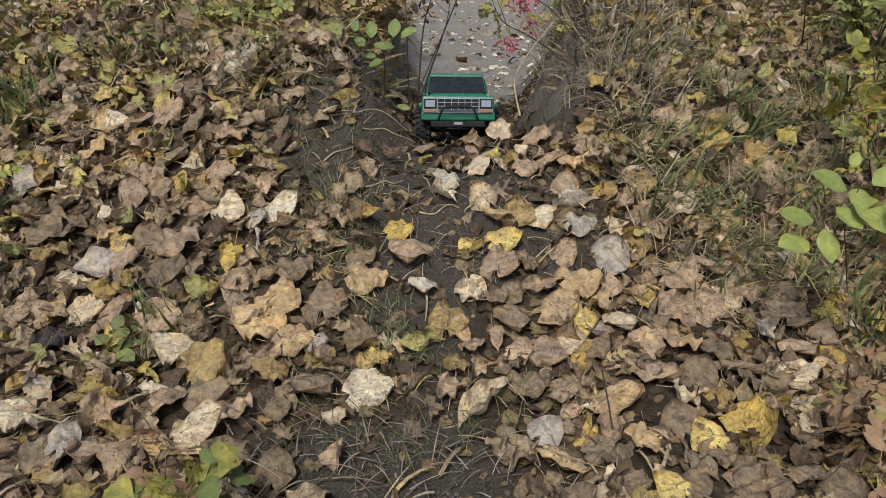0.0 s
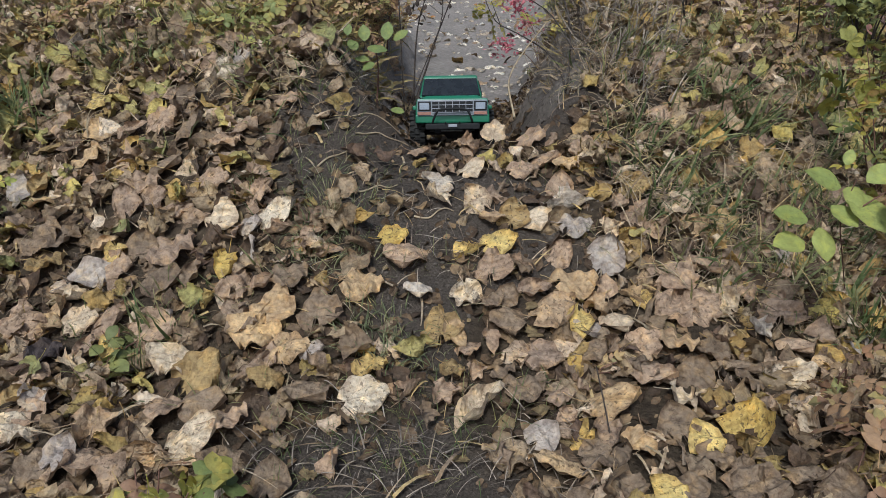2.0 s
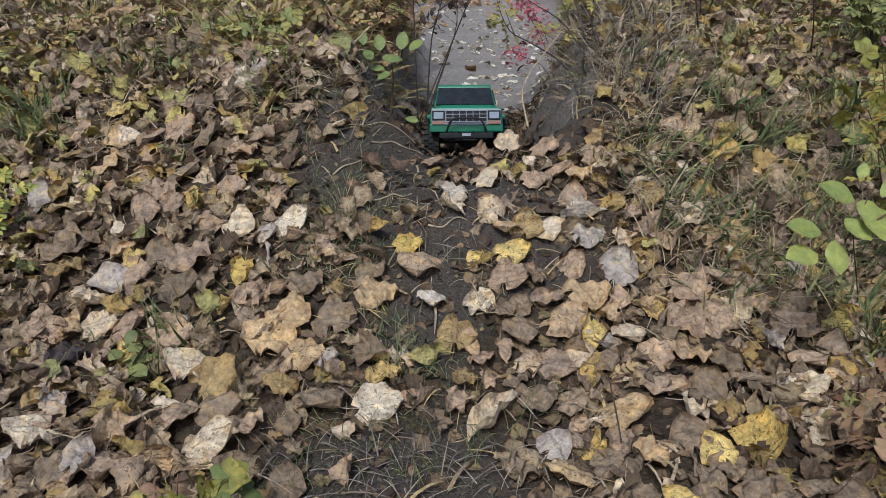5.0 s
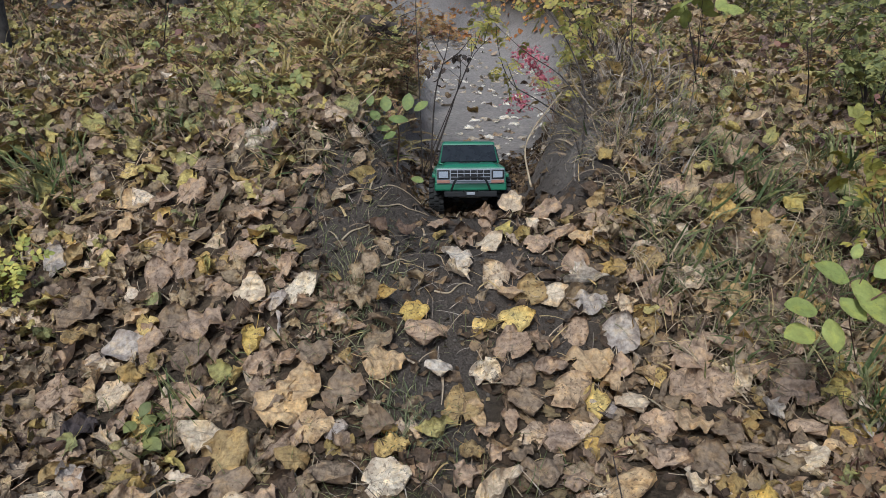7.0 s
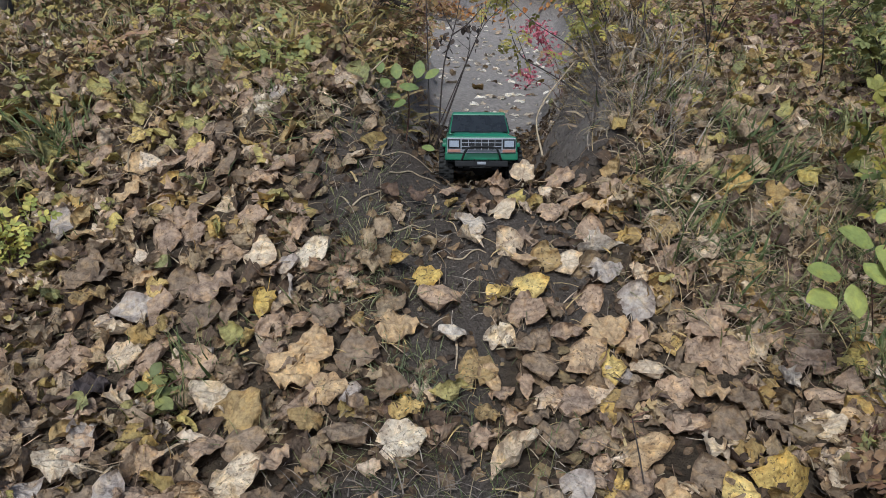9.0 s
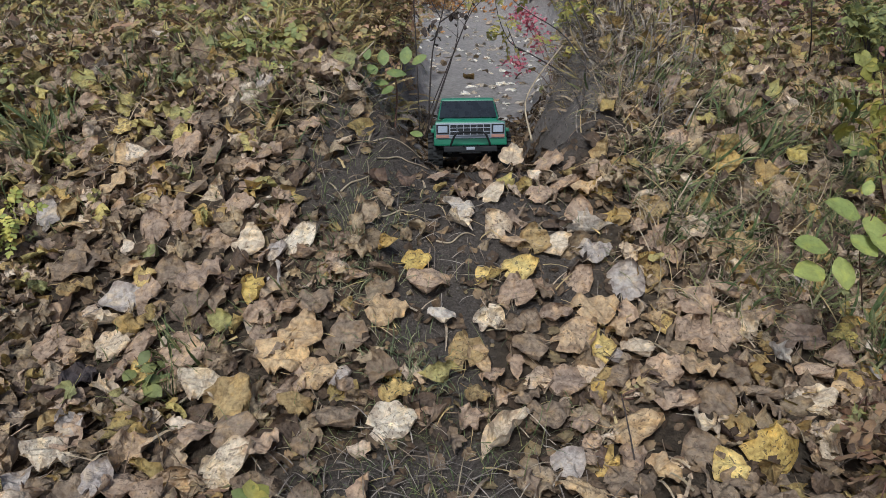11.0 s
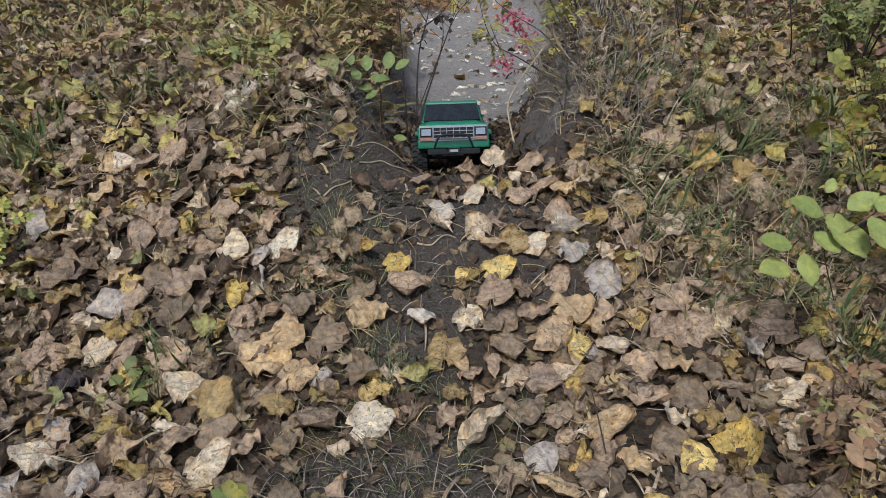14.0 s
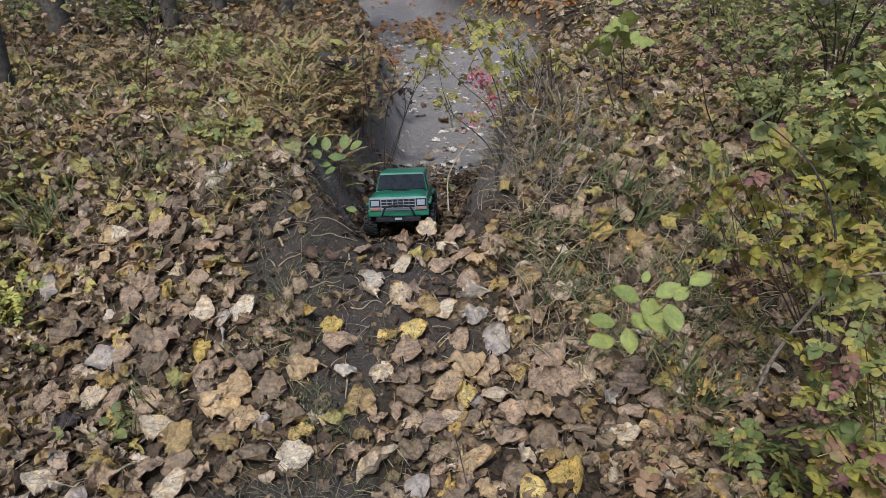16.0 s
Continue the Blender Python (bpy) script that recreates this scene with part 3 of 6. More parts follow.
fallen(0.502, 1.391, 0.047, 28, "cream", 0, 0, -11, 0.020)
fallen(0.922, 1.572, 0.077, 82, "cream", 8, 20, 1, 0.020)
fallen(0.582, 1.238, 0.065, 14, "ochre", 2, 0, -10, 0.020)
fallen(0.398, 1.280, 0.066, -2, "ochre", 2, 20, 2, 0.020)
fallen(0.424, 1.071, 0.091, 28, "tan", 5, 0, -4, 0.020)
fallen(0.500, 1.103, 0.066, -72, "tan", 9, 10, -8, 0.020)
fallen(0.069, 1.343, 0.059, 28, "cream", 9, 15, 6, 0.020)
fallen(-0.011, 1.276, 0.060, 170, "white", 9, 0, 10, 0.020)
fallen(-0.009, 1.219, 0.060, -45, "cream", 4, 15, 0, 0.020)
fallen(0.064, 1.223, 0.058, 135, "cream", 9, 10, -6, 0.020)
fallen(0.098, 1.179, 0.059, -98, "gold", 9, 20, 8, 0.020)
fallen(0.133, 1.185, 0.060, 82, "ochre", 5, 20, 2, 0.020)
fallen(0.184, 1.179, 0.058, 21, "cream", 9, 0, -1, 0.020)
fallen(-0.044, 1.445, 0.046, -2, "tan", 9, 0, 2, 0.020)
fallen(0.009, 1.343, 0.061, 14, "tan", 3, 0, -6, 0.020)
fallen(0.086, 1.482, 0.059, 68, "tan", 8, 20, -10, 0.020)
fallen(0.140, 1.440, 0.046, -112, "tan", 4, 20, 12, 0.020)
fallen(0.211, 1.495, 0.074, -32, "tan", 2, 10, -5, 0.020)
fallen(0.233, 1.387, 0.063, -32, "tan", 9, 0, 11, 0.020)
fallen(0.169, 1.329, 0.052, 14, "tan", 2, 0, 8, 0.020)
fallen(-0.093, 1.125, 0.051, 14, "yellow", 2, 5, -5, 0.020)
fallen(-0.074, 1.074, 0.079, -92, "tan", 9, 0, 1, 0.020)
fallen(0.107, 1.119, 0.063, 14, "yellow", 9, 0, 5, 0.020)
fallen(0.048, 1.096, 0.052, 28, "yellow", 8, 10, -1, 0.020)
fallen(0.084, 1.059, 0.068, 82, "tan", 5, 10, -7, 0.020)
fallen(0.143, 1.061, 0.048, -79, "brown", 5, 0, -10, 0.020)
fallen(0.924, 1.396, 0.067, 28, "tan", 9, 0, 11, 0.020)
fallen(0.587, 1.152, 0.065, 41, "brown", 5, 0, 10, 0.020)
fallen(-0.215, 0.954, 0.069, 88, "brown", 5, 0, 5, 0.020)
fallen(-0.567, 1.141, 0.062, 88, "brown", 9, 0, 12, 0.020)
fallen(-0.786, 1.199, 0.091, 56, "brown", 5, 0, 5, 0.020)
fallen(-0.525, 0.678, 0.048, 82, "grey", 9, 0, 6, 0.020)
fallen(0.078, 0.974, 0.043, 28, "brown", 5, 0, -11, 0.020)
fallen(0.103, 0.927, 0.061, -79, "brown", 9, 0, -2, 0.020)
fallen(0.232, 0.869, 0.050, 28, "brown", 9, 0, -10, 0.020)
fallen(0.316, 0.814, 0.063, -32, "tan", 9, 0, 2, 0.020)
fallen(0.445, 0.889, 0.054, -79, "brown", 5, 0, 11, 0.020)
fallen(-0.768, 1.417, 0.073, 60, "gold", 5, 5, -8, 0.017)
fallen(-0.710, 1.341, 0.064, 80, "tan", 4, 12, 5, 0.017)
fallen(-0.842, 1.353, 0.061, 80, "ochre", 1, 0, 10, 0.017)
fallen(-0.831, 1.296, 0.059, -90, "gold", 9, 18, -3, 0.017)
fallen(-0.609, 1.303, 0.067, 0, "tan", 5, -6, 7, 0.017)
fallen(-0.565, 1.336, 0.072, -20, "brown", 9, 8, -8, 0.017)
fallen(-0.576, 1.248, 0.064, 20, "tan", 2, 25, 5, 0.017)
fallen(-0.511, 1.213, 0.047, 30, "tan", 1, 3, 10, 0.017)
fallen(-0.726, 1.193, 0.070, 0, "brown", 5, 5, -3, 0.017)
fallen(-0.607, 1.096, 0.070, 0, "tan", 2, 12, 7, 0.017)
fallen(-0.740, 1.131, 0.070, 0, "ochre", 5, 0, -8, 0.017)
fallen(-0.741, 1.073, 0.057, 80, "tan", 8, 18, 5, 0.017)
fallen(-0.504, 1.061, 0.075, -5, "brown", 9, -6, 10, 0.017)
fallen(-0.452, 1.062, 0.052, 80, "brown", 1, 8, -3, 0.017)
fallen(-0.731, 0.985, 0.060, 70, "tan", 5, 25, 7, 0.017)
fallen(-0.664, 1.009, 0.044, 90, "gold", 4, 3, -8, 0.017)
fallen(-0.620, 0.970, 0.057, 15, "cream", 2, 5, 5, 0.017)
fallen(-0.573, 0.969, 0.061, 10, "tan", 9, 12, 10, 0.017)
fallen(-0.552, 0.994, 0.042, 60, "tan", 1, 0, -3, 0.017)
fallen(-0.471, 0.951, 0.040, 30, "grey", 9, 18, 7, 0.017)
fallen(-0.313, 1.020, 0.049, 40, "tan", 1, -6, -8, 0.017)
fallen(-0.363, 1.155, 0.047, 0, "grey", 9, 8, 5, 0.017)
fallen(-0.349, 1.249, 0.046, 0, "tan", 3, 25, 10, 0.017)
fallen(-0.459, 1.279, 0.058, 0, "tan", 2, 3, -3, 0.017)
fallen(-0.336, 0.936, 0.051, -20, "brown", 5, 5, 7, 0.017)
fallen(-0.421, 0.762, 0.055, -90, "tan", 2, 12, -8, 0.017)
fallen(-0.360, 0.773, 0.065, 0, "brown", 9, 0, 5, 0.017)
fallen(-0.285, 0.864, 0.048, 80, "tan", 1, 18, 10, 0.017)
fallen(-0.256, 0.739, 0.039, -70, "brown", 2, -6, -3, 0.017)
fallen(-0.612, 0.773, 0.060, 60, "tan", 5, 8, 7, 0.017)
fallen(-0.521, 0.660, 0.046, 10, "tan", 9, 25, -8, 0.017)
fallen(-0.548, 0.655, 0.055, 90, "brown", 2, 3, 5, 0.017)
fallen(-0.500, 0.736, 0.067, 10, "gold", 3, 5, 10, 0.017)
fallen(-0.587, 0.910, 0.046, 90, "tan", 1, 12, -3, 0.017)
fallen(-0.486, 0.937, 0.075, 0, "tan", 2, 0, 7, 0.017)
fallen(-0.211, 1.074, 0.045, 10, "tan", 1, 18, -8, 0.017)
fallen(-0.270, 1.028, 0.062, 20, "brown", 5, -6, 5, 0.017)
fallen(-0.216, 0.876, 0.040, 0, "grey", 9, 8, 10, 0.017)
fallen(0.030, 0.879, 0.044, -80, "tan", 2, 25, -3, 0.017)
fallen(0.006, 0.833, 0.038, -30, "ochre", 5, 3, 7, 0.017)
fallen(0.104, 0.984, 0.045, 60, "brown", 9, 5, -8, 0.017)
fallen(0.155, 1.001, 0.053, 20, "tan", 1, 12, 5, 0.017)
fallen(0.150, 0.857, 0.056, -20, "tan", 2, 0, 10, 0.017)
fallen(0.084, 0.831, 0.040, 0, "brown", 5, 18, -3, 0.017)
fallen(0.041, 0.831, 0.034, 10, "tan", 3, -6, 7, 0.017)
fallen(0.136, 1.067, 0.044, -20, "tan", 4, 8, -8, 0.017)
fallen(0.215, 1.095, 0.055, 40, "tan", 9, 25, 5, 0.017)
fallen(0.257, 1.163, 0.059, 0, "grey", 5, 3, 10, 0.017)
fallen(0.239, 0.928, 0.053, -80, "grey", 9, 5, -3, 0.017)
fallen(0.286, 1.024, 0.055, 80, "tan", 1, 12, 7, 0.017)
fallen(0.334, 1.001, 0.051, -40, "gold", 4, 0, -8, 0.017)
fallen(0.325, 0.895, 0.060, 30, "tan", 2, 18, 5, 0.017)
fallen(0.314, 0.831, 0.049, -20, "brown", 5, -6, 10, 0.017)
fallen(0.471, 0.854, 0.063, -60, "brown", 9, 8, -3, 0.017)
fallen(0.558, 0.839, 0.053, 0, "cream", 2, 25, 7, 0.017)
fallen(0.469, 0.808, 0.048, -90, "brown", 5, 3, -8, 0.017)
fallen(0.618, 1.058, 0.075, 0, "brown", 9, 5, 5, 0.017)
fallen(0.626, 1.176, 0.066, 0, "tan", 1, 12, 10, 0.017)
fallen(0.329, 0.805, 0.046, -80, "tan", 3, 0, -3, 0.017)
fallen(0.383, 0.821, 0.058, 60, "brown", 9, 18, 7, 0.017)
fallen(0.343, 0.760, 0.055, -8, "cream", 3, -6, -8, 0.017)
fallen(0.296, 0.598, 0.046, 30, "brown", 5, 8, 5, 0.017)
# two tan leaves toned brown to stand in for shade near the bushes
fallen(0.371, 0.607, 0.052, 90, "brown", 4, 25, 10, 0.017)
fallen(0.393, 0.579, 0.045, 0, "brown", 2, 3, -3, 0.017)
fallen(0.558, 0.726, 0.048, 85, "tan", 8, 5, 7, 0.017)
# tan as well, darkened to brown for that shade
fallen(0.451, 0.615, 0.047, -30, "brown", 9, 12, -8, 0.017)
fallen(0.213, 0.653, 0.044, 10, "brown", 5, 0, 5, 0.017)
fallen(0.188, 0.657, 0.040, 0, "brown", 2, 18, 10, 0.017)
fallen(0.162, 0.770, 0.040, 0, "tan", 9, -6, -3, 0.017)
fallen(0.164, 0.727, 0.039, 60, "tan", 1, 8, 7, 0.017)
fallen(0.247, 0.681, 0.033, 40, "gold", 2, 25, -8, 0.017)
fallen(0.149, 0.578, 0.041, 20, "brown", 9, 3, 5, 0.017)
fallen(0.219, 0.603, 0.035, 100, "brown", 5, 5, 10, 0.017)
fallen(-0.246, 1.118, 0.037, 20, "tan", 1, 12, -3, 0.017)
fallen(0.429, 1.175, 0.062, 70, "tan", 8, 0, 7, 0.017)
fallen(0.508, 1.204, 0.054, 20, "gold", 2, 18, -8, 0.017)
fallen(0.357, 1.237, 0.052, 70, "tan", 1, -6, 5, 0.017)
fallen(0.323, 1.160, 0.049, 10, "cream", 3, 8, 10, 0.017)
fallen(-0.696, 1.483, 0.074, 20, "tan", 1, 25, -3, 0.017)
fallen(-0.890, 1.577, 0.070, 40, "tan", 9, 3, 7, 0.017)
fallen(-1.014, 1.680, 0.075, 0, "tan", 2, 5, -8, 0.017)
fallen(-0.620, 1.490, 0.075, 30, "tan", 2, 12, 5, 0.017)
fallen(-0.593, 1.583, 0.063, 60, "brown", 9, 0, 10, 0.017)
fallen(-0.780, 1.700, 0.075, 15, "gold", 5, 18, -3, 0.017)
fallen(-0.939, 1.746, 0.073, 0, "tan", 1, -6, 7, 0.017)
fallen(-0.344, 1.515, 0.053, -30, "tan", 2, 8, -8, 0.017)
fallen(-0.352, 1.401, 0.053, 10, "brown", 9, 25, 5, 0.017)
fallen(0.658, 1.421, 0.059, 20, "brown", 2, 3, 10, 0.017)
fallen(0.802, 1.577, 0.063, 70, "tan", 1, 5, -3, 0.017)
fallen(0.525, 1.539, 0.055, 30, "tan", 9, 12, 7, 0.017)
fallen(0.775, 1.800, 0.069, -20, "tan", 2, 0, -8, 0.017)
fallen(0.761, 2.044, 0.072, 40, "tan", 5, 18, 5, 0.017)
fallen(0.952, 1.799, 0.071, 60, "brown", 9, -6, 10, 0.017)


def clear_of(x, y, share=0.58):
    """False where a placed leaf lies."""
    ok = np.ones(len(x), bool)
    for a, b, s in TAKEN:
        ok &= (x - a) ** 2 + (y - b) ** 2 > (s * share) ** 2
    return ok


for x0, x1, y0, y1, n in ((-1.5, 1.5, 0.1, 1.5, 7000), (-2.2, 2.2, 1.5, 2.9, 5600), (-4.0, 4.0, 2.9, 6.0, 9000)):
    x, y = sample(n, x0, x1, y0, y1, litter_density)
    w = clear_of(x, y, 0.62)
    x, y = x[w], y[w]
    low = np.where(clear_of(x, y, 1.15), 1.0, 0.3)
    far = np.clip((y - 2.9) / 5, 0, 1)
    size = (0.028 + 0.036 * rng.random(len(x)) ** 1.3) * (1 + 0.42 * sstep(1.35, 2.0, y) + 0.4 * far)
    ob = scatter("leaf_litter", FORMS if y0 < 2 else FAR_FORMS, x, y, size, rng.uniform(0, 6.283, len(x)), rng.normal(0, 0.55, len(x)), rng.normal(0, 0.55, len(x)) + 3.1416 * (rng.random(len(x)) < 0.4),
                 0.005 + 0.030 * low * rng.random(len(x)) ** 1.4, LITTER)
    tagged(ob, "thick layer of dry brown and tan poplar leaves on the soil", "fallen leaves", kind="stuff")

# half-dried olive and yellow-green leaves among it on the banks
x, y = sample(2000, -2.4, 2.2, 1.45, 3.8, lambda x, y: litter_density(x, y) * np.where(x < 0, 0.8, 0.4))
w = clear_of(x, y, 0.8)
x, y = x[w], y[w]
ob = scatter("olive_leaves", FORMS, x, y, rng.uniform(0.035, 0.07, len(x)), rng.uniform(0, 6.283, len(x)), rng.normal(0, 0.5, len(x)), rng.normal(0, 0.5, len(x)), 0.012 + 0.03 * rng.random(len(x)), OLIVE)
tagged(ob, "half-dried olive and yellow-green leaves on the bank", "fallen leaves", kind="stuff")

# dull mauve-brown and olive leaves under the bushes higher up
for n, material, label in ((620, MAUVE, "dull mauve-brown leaves in the litter of the upper bank"), (420, OLIVE, "olive and yellow-green leaves in the litter of the upper bank")):
    x, y = sample(n, 0.8, 3.2, 1.75, 4.4, lambda x, y: litter_density(x, y) * sstep(0.0, 0.4, x - 0.75))
    ob = scatter("turned_leaves", FORMS, x, y, rng.uniform(0.035, 0.06, len(x)), rng.uniform(0, 6.283, len(x)), rng.normal(0, 0.5, len(x)), rng.normal(0, 0.5, len(x)), 0.022 + 0.03 * rng.random(len(x)), material)
    tagged(ob, label, "fallen leaves", kind="stuff")

# some of them lower down as well, among the brown ones
x, y = sample(330, -1.3, 1.1, 0.4, 1.45, lambda x, y: litter_density(x, y) * np.where(x < -0.15, 0.9, 0.3))
w = clear_of(x, y, 0.8)
x, y = x[w], y[w]
ob = scatter("olive_leaves", FORMS, x, y, rng.uniform(0.030, 0.052, len(x)), rng.uniform(0, 6.283, len(x)), rng.normal(0, 0.5, len(x)), rng.normal(0, 0.5, len(x)), 0.012 + 0.02 * rng.random(len(x)), OLIVE)
tagged(ob, "half-dried olive leaves among the brown litter", "fallen leaves", kind="stuff")

# the same litter, thinner and coarser, out to the trees and behind
x, y = np.concatenate([rng.normal(0, 3.2, 38000), rng.uniform(-14, 14, 14000)]), np.concatenate([rng.normal(1.5, 3.2, 38000), rng.uniform(-12, 16, 14000)])
w = rng.random(len(x)) < (lambda x, y: litter_density(x, y) * (1 - sstep(5, 15, np.hypot(x, y - 1.5))) * (1 - (np.abs(x) < np.where(y < 1.5, 1.45, np.where(y < 2.9, 2.15, 3.9))) * (y > 0.1) * (y < 6)))(x, y)
x, y = x[w], y[w]
ob = scatter("leaf_litter", FLAT, x, y, 0.045 + 0.05 * rng.random(len(x)), rng.uniform(0, 6.283, len(x)), rng.normal(0, 0.3, len(x)), rng.normal(0, 0.3, len(x)), 0.012 + 0.012 * rng.random(len(x)), LITTER)
tagged(ob, "wide carpet of dry brown leaves under the trees", "fallen leaves", kind="stuff")

x, y = sample(4200, -2.2, 1.6, 6.6, 11.5, lambda x, y: sstep(0.35, 0.6, vnoise(x, y, 0.9, 31)) * (1 - 0.85 * sstep(0.5, 0.9, gully(x, y)) * (1 - sstep(7.6, 8.1, y) * (1 - sstep(9.3, 9.9, y)))))
ob = scatter("orange_leaf_litter", FLAT, x, y, 0.028 + 0.03 * rng.random(len(x)), rng.uniform(0, 6.283, len(x)), rng.normal(0, 0.3, len(x)), rng.normal(0, 0.3, len(x)), 0.012 + 0.012 * rng.random(len(x)), RUSSET)
tagged(ob, "orange fallen leaves at the bend of the path", "fallen leaves", kind="stuff")

x, y = sample(500, -0.95, -0.25, 6.4, 7.8, lambda x, y: sstep(0.4, 0.6, vnoise(x, y, 0.4, 32)))
ob = scatter("orange_leaf_litter", FLAT, x, y, 0.022 + 0.022 * rng.random(len(x)), rng.uniform(0, 6.283, len(x)), rng.normal(0, 0.3, len(x)), rng.normal(0, 0.3, len(x)), 0.02 + 0.012 * rng.random(len(x)), RUSSET)
tagged(ob, "patch of orange fallen leaves beside the path", "fallen leaves", kind="stuff")

# broken and older small leaves on the trodden floor of the cut
x, y = sample(5600, -0.6, 1.0, 1.56, 3.3, lambda x, y: sstep(0.7, 0.95, gully(x, y)) * (1 - 0.7 * sstep(2.6, 3.3, y)))
ob = scatter("small_leaf_litter", FAR_FORMS, x, y, 0.018 + 0.026 * rng.random(len(x)), rng.uniform(0, 6.283, len(x)), rng.normal(0, 0.3, len(x)), rng.normal(0, 0.3, len(x)), 0.004 + 0.006 * rng.random(len(x)), SMALL_LITTER)
tagged(ob, "small broken brown leaves on the floor of the cut", "fallen leaves", kind="stuff")
x, y = sample(6200, -0.9, 0.9, 0.5, 1.75, lambda x, y: 0.2 + 0.3 * bare(x, y) + 2.0 * bare(x, y) * (1 - bare(x, y)))
ob = scatter("leaf_crumbs", FLAT, x, y, 0.007 + 0.024 * rng.random(len(x)) ** 2, rng.uniform(0, 6.283, len(x)), rng.normal(0, 0.4, len(x)), rng.normal(0, 0.4, len(x)), 0.002 + 0.003 * rng.random(len(x)), SMALL_LITTER)
tagged(ob, "crumbs of broken leaves pressed into dark soil", "leaf crumbs", kind="stuff")

fallen(0.136, 1.560, 0.056, 60, "cream", 2, 55, 10, 0.050, 1.1)
# broken bits and old leaves that fill the gaps, darkened like shade
x, y = sample(9000, -1.5, 1.5, 0.1, 1.75, lambda x, y: litter_density(x, y) ** 2)
ob = scatter("leaf_fragments", FLAT, x, y, 0.012 + 0.022 * rng.random(len(x)), rng.uniform(0, 6.283, len(x)), rng.normal(0, 0.35, len(x)), rng.normal(0, 0.35, len(x)), 0.002 + 0.006 * rng.random(len(x)), SMALL_LITTER)
tagged(ob, "broken brown leaf fragments under the newer leaves", "leaf fragments", kind="stuff")

# weathered leaves on the soft shoulder of the cut
fallen(-0.163, 2.403, 0.085, -60, "grey", 2, 15, 10, 0.014)
fallen(-0.134, 2.430, 0.070, 20, "grey", 9, 0, 5, 0.012)
fallen(-0.076, 2.730, 0.075, 80, "grey", 5, 0, -8, 0.012)
fallen(-0.114, 2.393, 0.062, 150, "tan", 3, 10, 5, 0.012)
fallen(-0.052, 2.828, 0.070, 10, "brown", 9, 0, 5, 0.012)
fallen(-0.20, 2.30, 0.080, 40, "grey", 1, 10, -6, 0.014)
fallen(-0.10, 2.55, 0.055, 100, "tan", 4, 0, 6, 0.012)
fallen(0.06, 1.50, 0.055, 200, "tan", 4, 15, 10, 0.02)

# further loose leaves near the crest and the trodden strip
x, y = sample(640, -0.95, 0.95, 0.62, 1.75, lambda x, y: 0.55 * litter_density(x, y) * (bare(x, y) < 0.2))
w = clear_of(x, y, 0.75)
x, y = x[w], y[w]
for k in range(min(len(x), 95)):
    fallen(x[k], y[k], rng.uniform(0.044, 0.066), rng.uniform(0, 360), ("tan", "brown", "tan", "tan", "brown", "brown", "grey", "ochre", "tan", "gold")[rng.integers(0, 10)], int(rng.integers(0, 12)), rng.normal(0, 18), rng.normal(0, 18), 0.020)

# ---- grass, straw and soil crumbs ----
def blade_form(seed, bend, width=0.035, rows=5):
    """A narrow blade of unit length that rises along +z and bends over towards +y."""
    s = np.linspace(0, 1, rows)
    a = bend * s
    ds = 1 / (rows - 1)
    y = np.concatenate([[0], np.cumsum(np.sin((a[1:] + a[:-1]) / 2) * ds)])
    z = np.concatenate([[0], np.cumsum(np.cos((a[1:] + a[:-1]) / 2) * ds)])
    w = width * (1 - s) ** 0.6 + 0.002
    P = np.concatenate([np.stack([-w, y, z], 1), np.stack([w, y, z], 1)])
    i = np.arange(rows - 1)
    F = np.stack([i, i + 1, rows + i + 1, rows + i], 1)
    uv = np.concatenate([np.stack([0 * s + 0.2, s], 1), np.stack([0 * s + 0.8, s], 1)])
    return P, F, uv


BLADES = [blade_form(k, b) for k, b in enumerate((0.5, 0.9, 1.3, 1.7, 2.2))]
THIN = [blade_form(k, b, 0.014, 6) for k, b in enumerate((0.6, 1.2, 1.8, 2.5, 3.0))]


def tufts(name, label, spots, per, spread_r, lo, hi, forms, material, lie=0.0):
    """Grass in tufts: spots is n x 2."""
    n = len(spots)
    x = np.repeat(spots[:, 0], per) + rng.normal(0, spread_r, n * per)
    y = np.repeat(spots[:, 1], per) + rng.normal(0, spread_r, n * per)
    out = np.arctan2(y - np.repeat(spots[:, 1], per), x - np.repeat(spots[:, 0], per)) - 1.57 + rng.normal(0, 0.7, n * per)
    ob = scatter(name, forms, x, y, rng.uniform(lo, hi, n * per), out if not lie else rng.uniform(0, 6.28, n * per), rng.normal(-0.1 - lie, 0.25 - 0.1 * min(lie, 1), n * per), rng.normal(0, 0.2, n * per), np.zeros(n * per) + (0.010 if lie else -0.003), material)
    return tagged(ob, label, "grass", kind="stuff")


def spots_in(n, x0, x1, y0, y1, keep=None):
    return np.stack(sample(n, x0, x1, y0, y1, keep or (lambda x, y: 1 - 0.9 * (gully(x, y) * sstep(1.5, 1.6, y)))), 1)


right_bank = lambda x, y: sstep(0.0, 0.10, x - 0.36 - 0.16 * np.maximum(y - 1.6, 0)) * (1 - sstep(0.02, 0.15, gully(x, y) * sstep(1.5, 1.6, y))) * (0.25 + 0.75 * sstep(0.35, 0.6, vnoise(x, y, 0.22, 11)))
left_bank = lambda x, y: sstep(0.0, 0.25, -x - 0.12) * (1 - 0.9 * gully(x, y)) * (0.2 + 0.8 * sstep(0.35, 0.65, vnoise(x, y, 0.28, 12)))
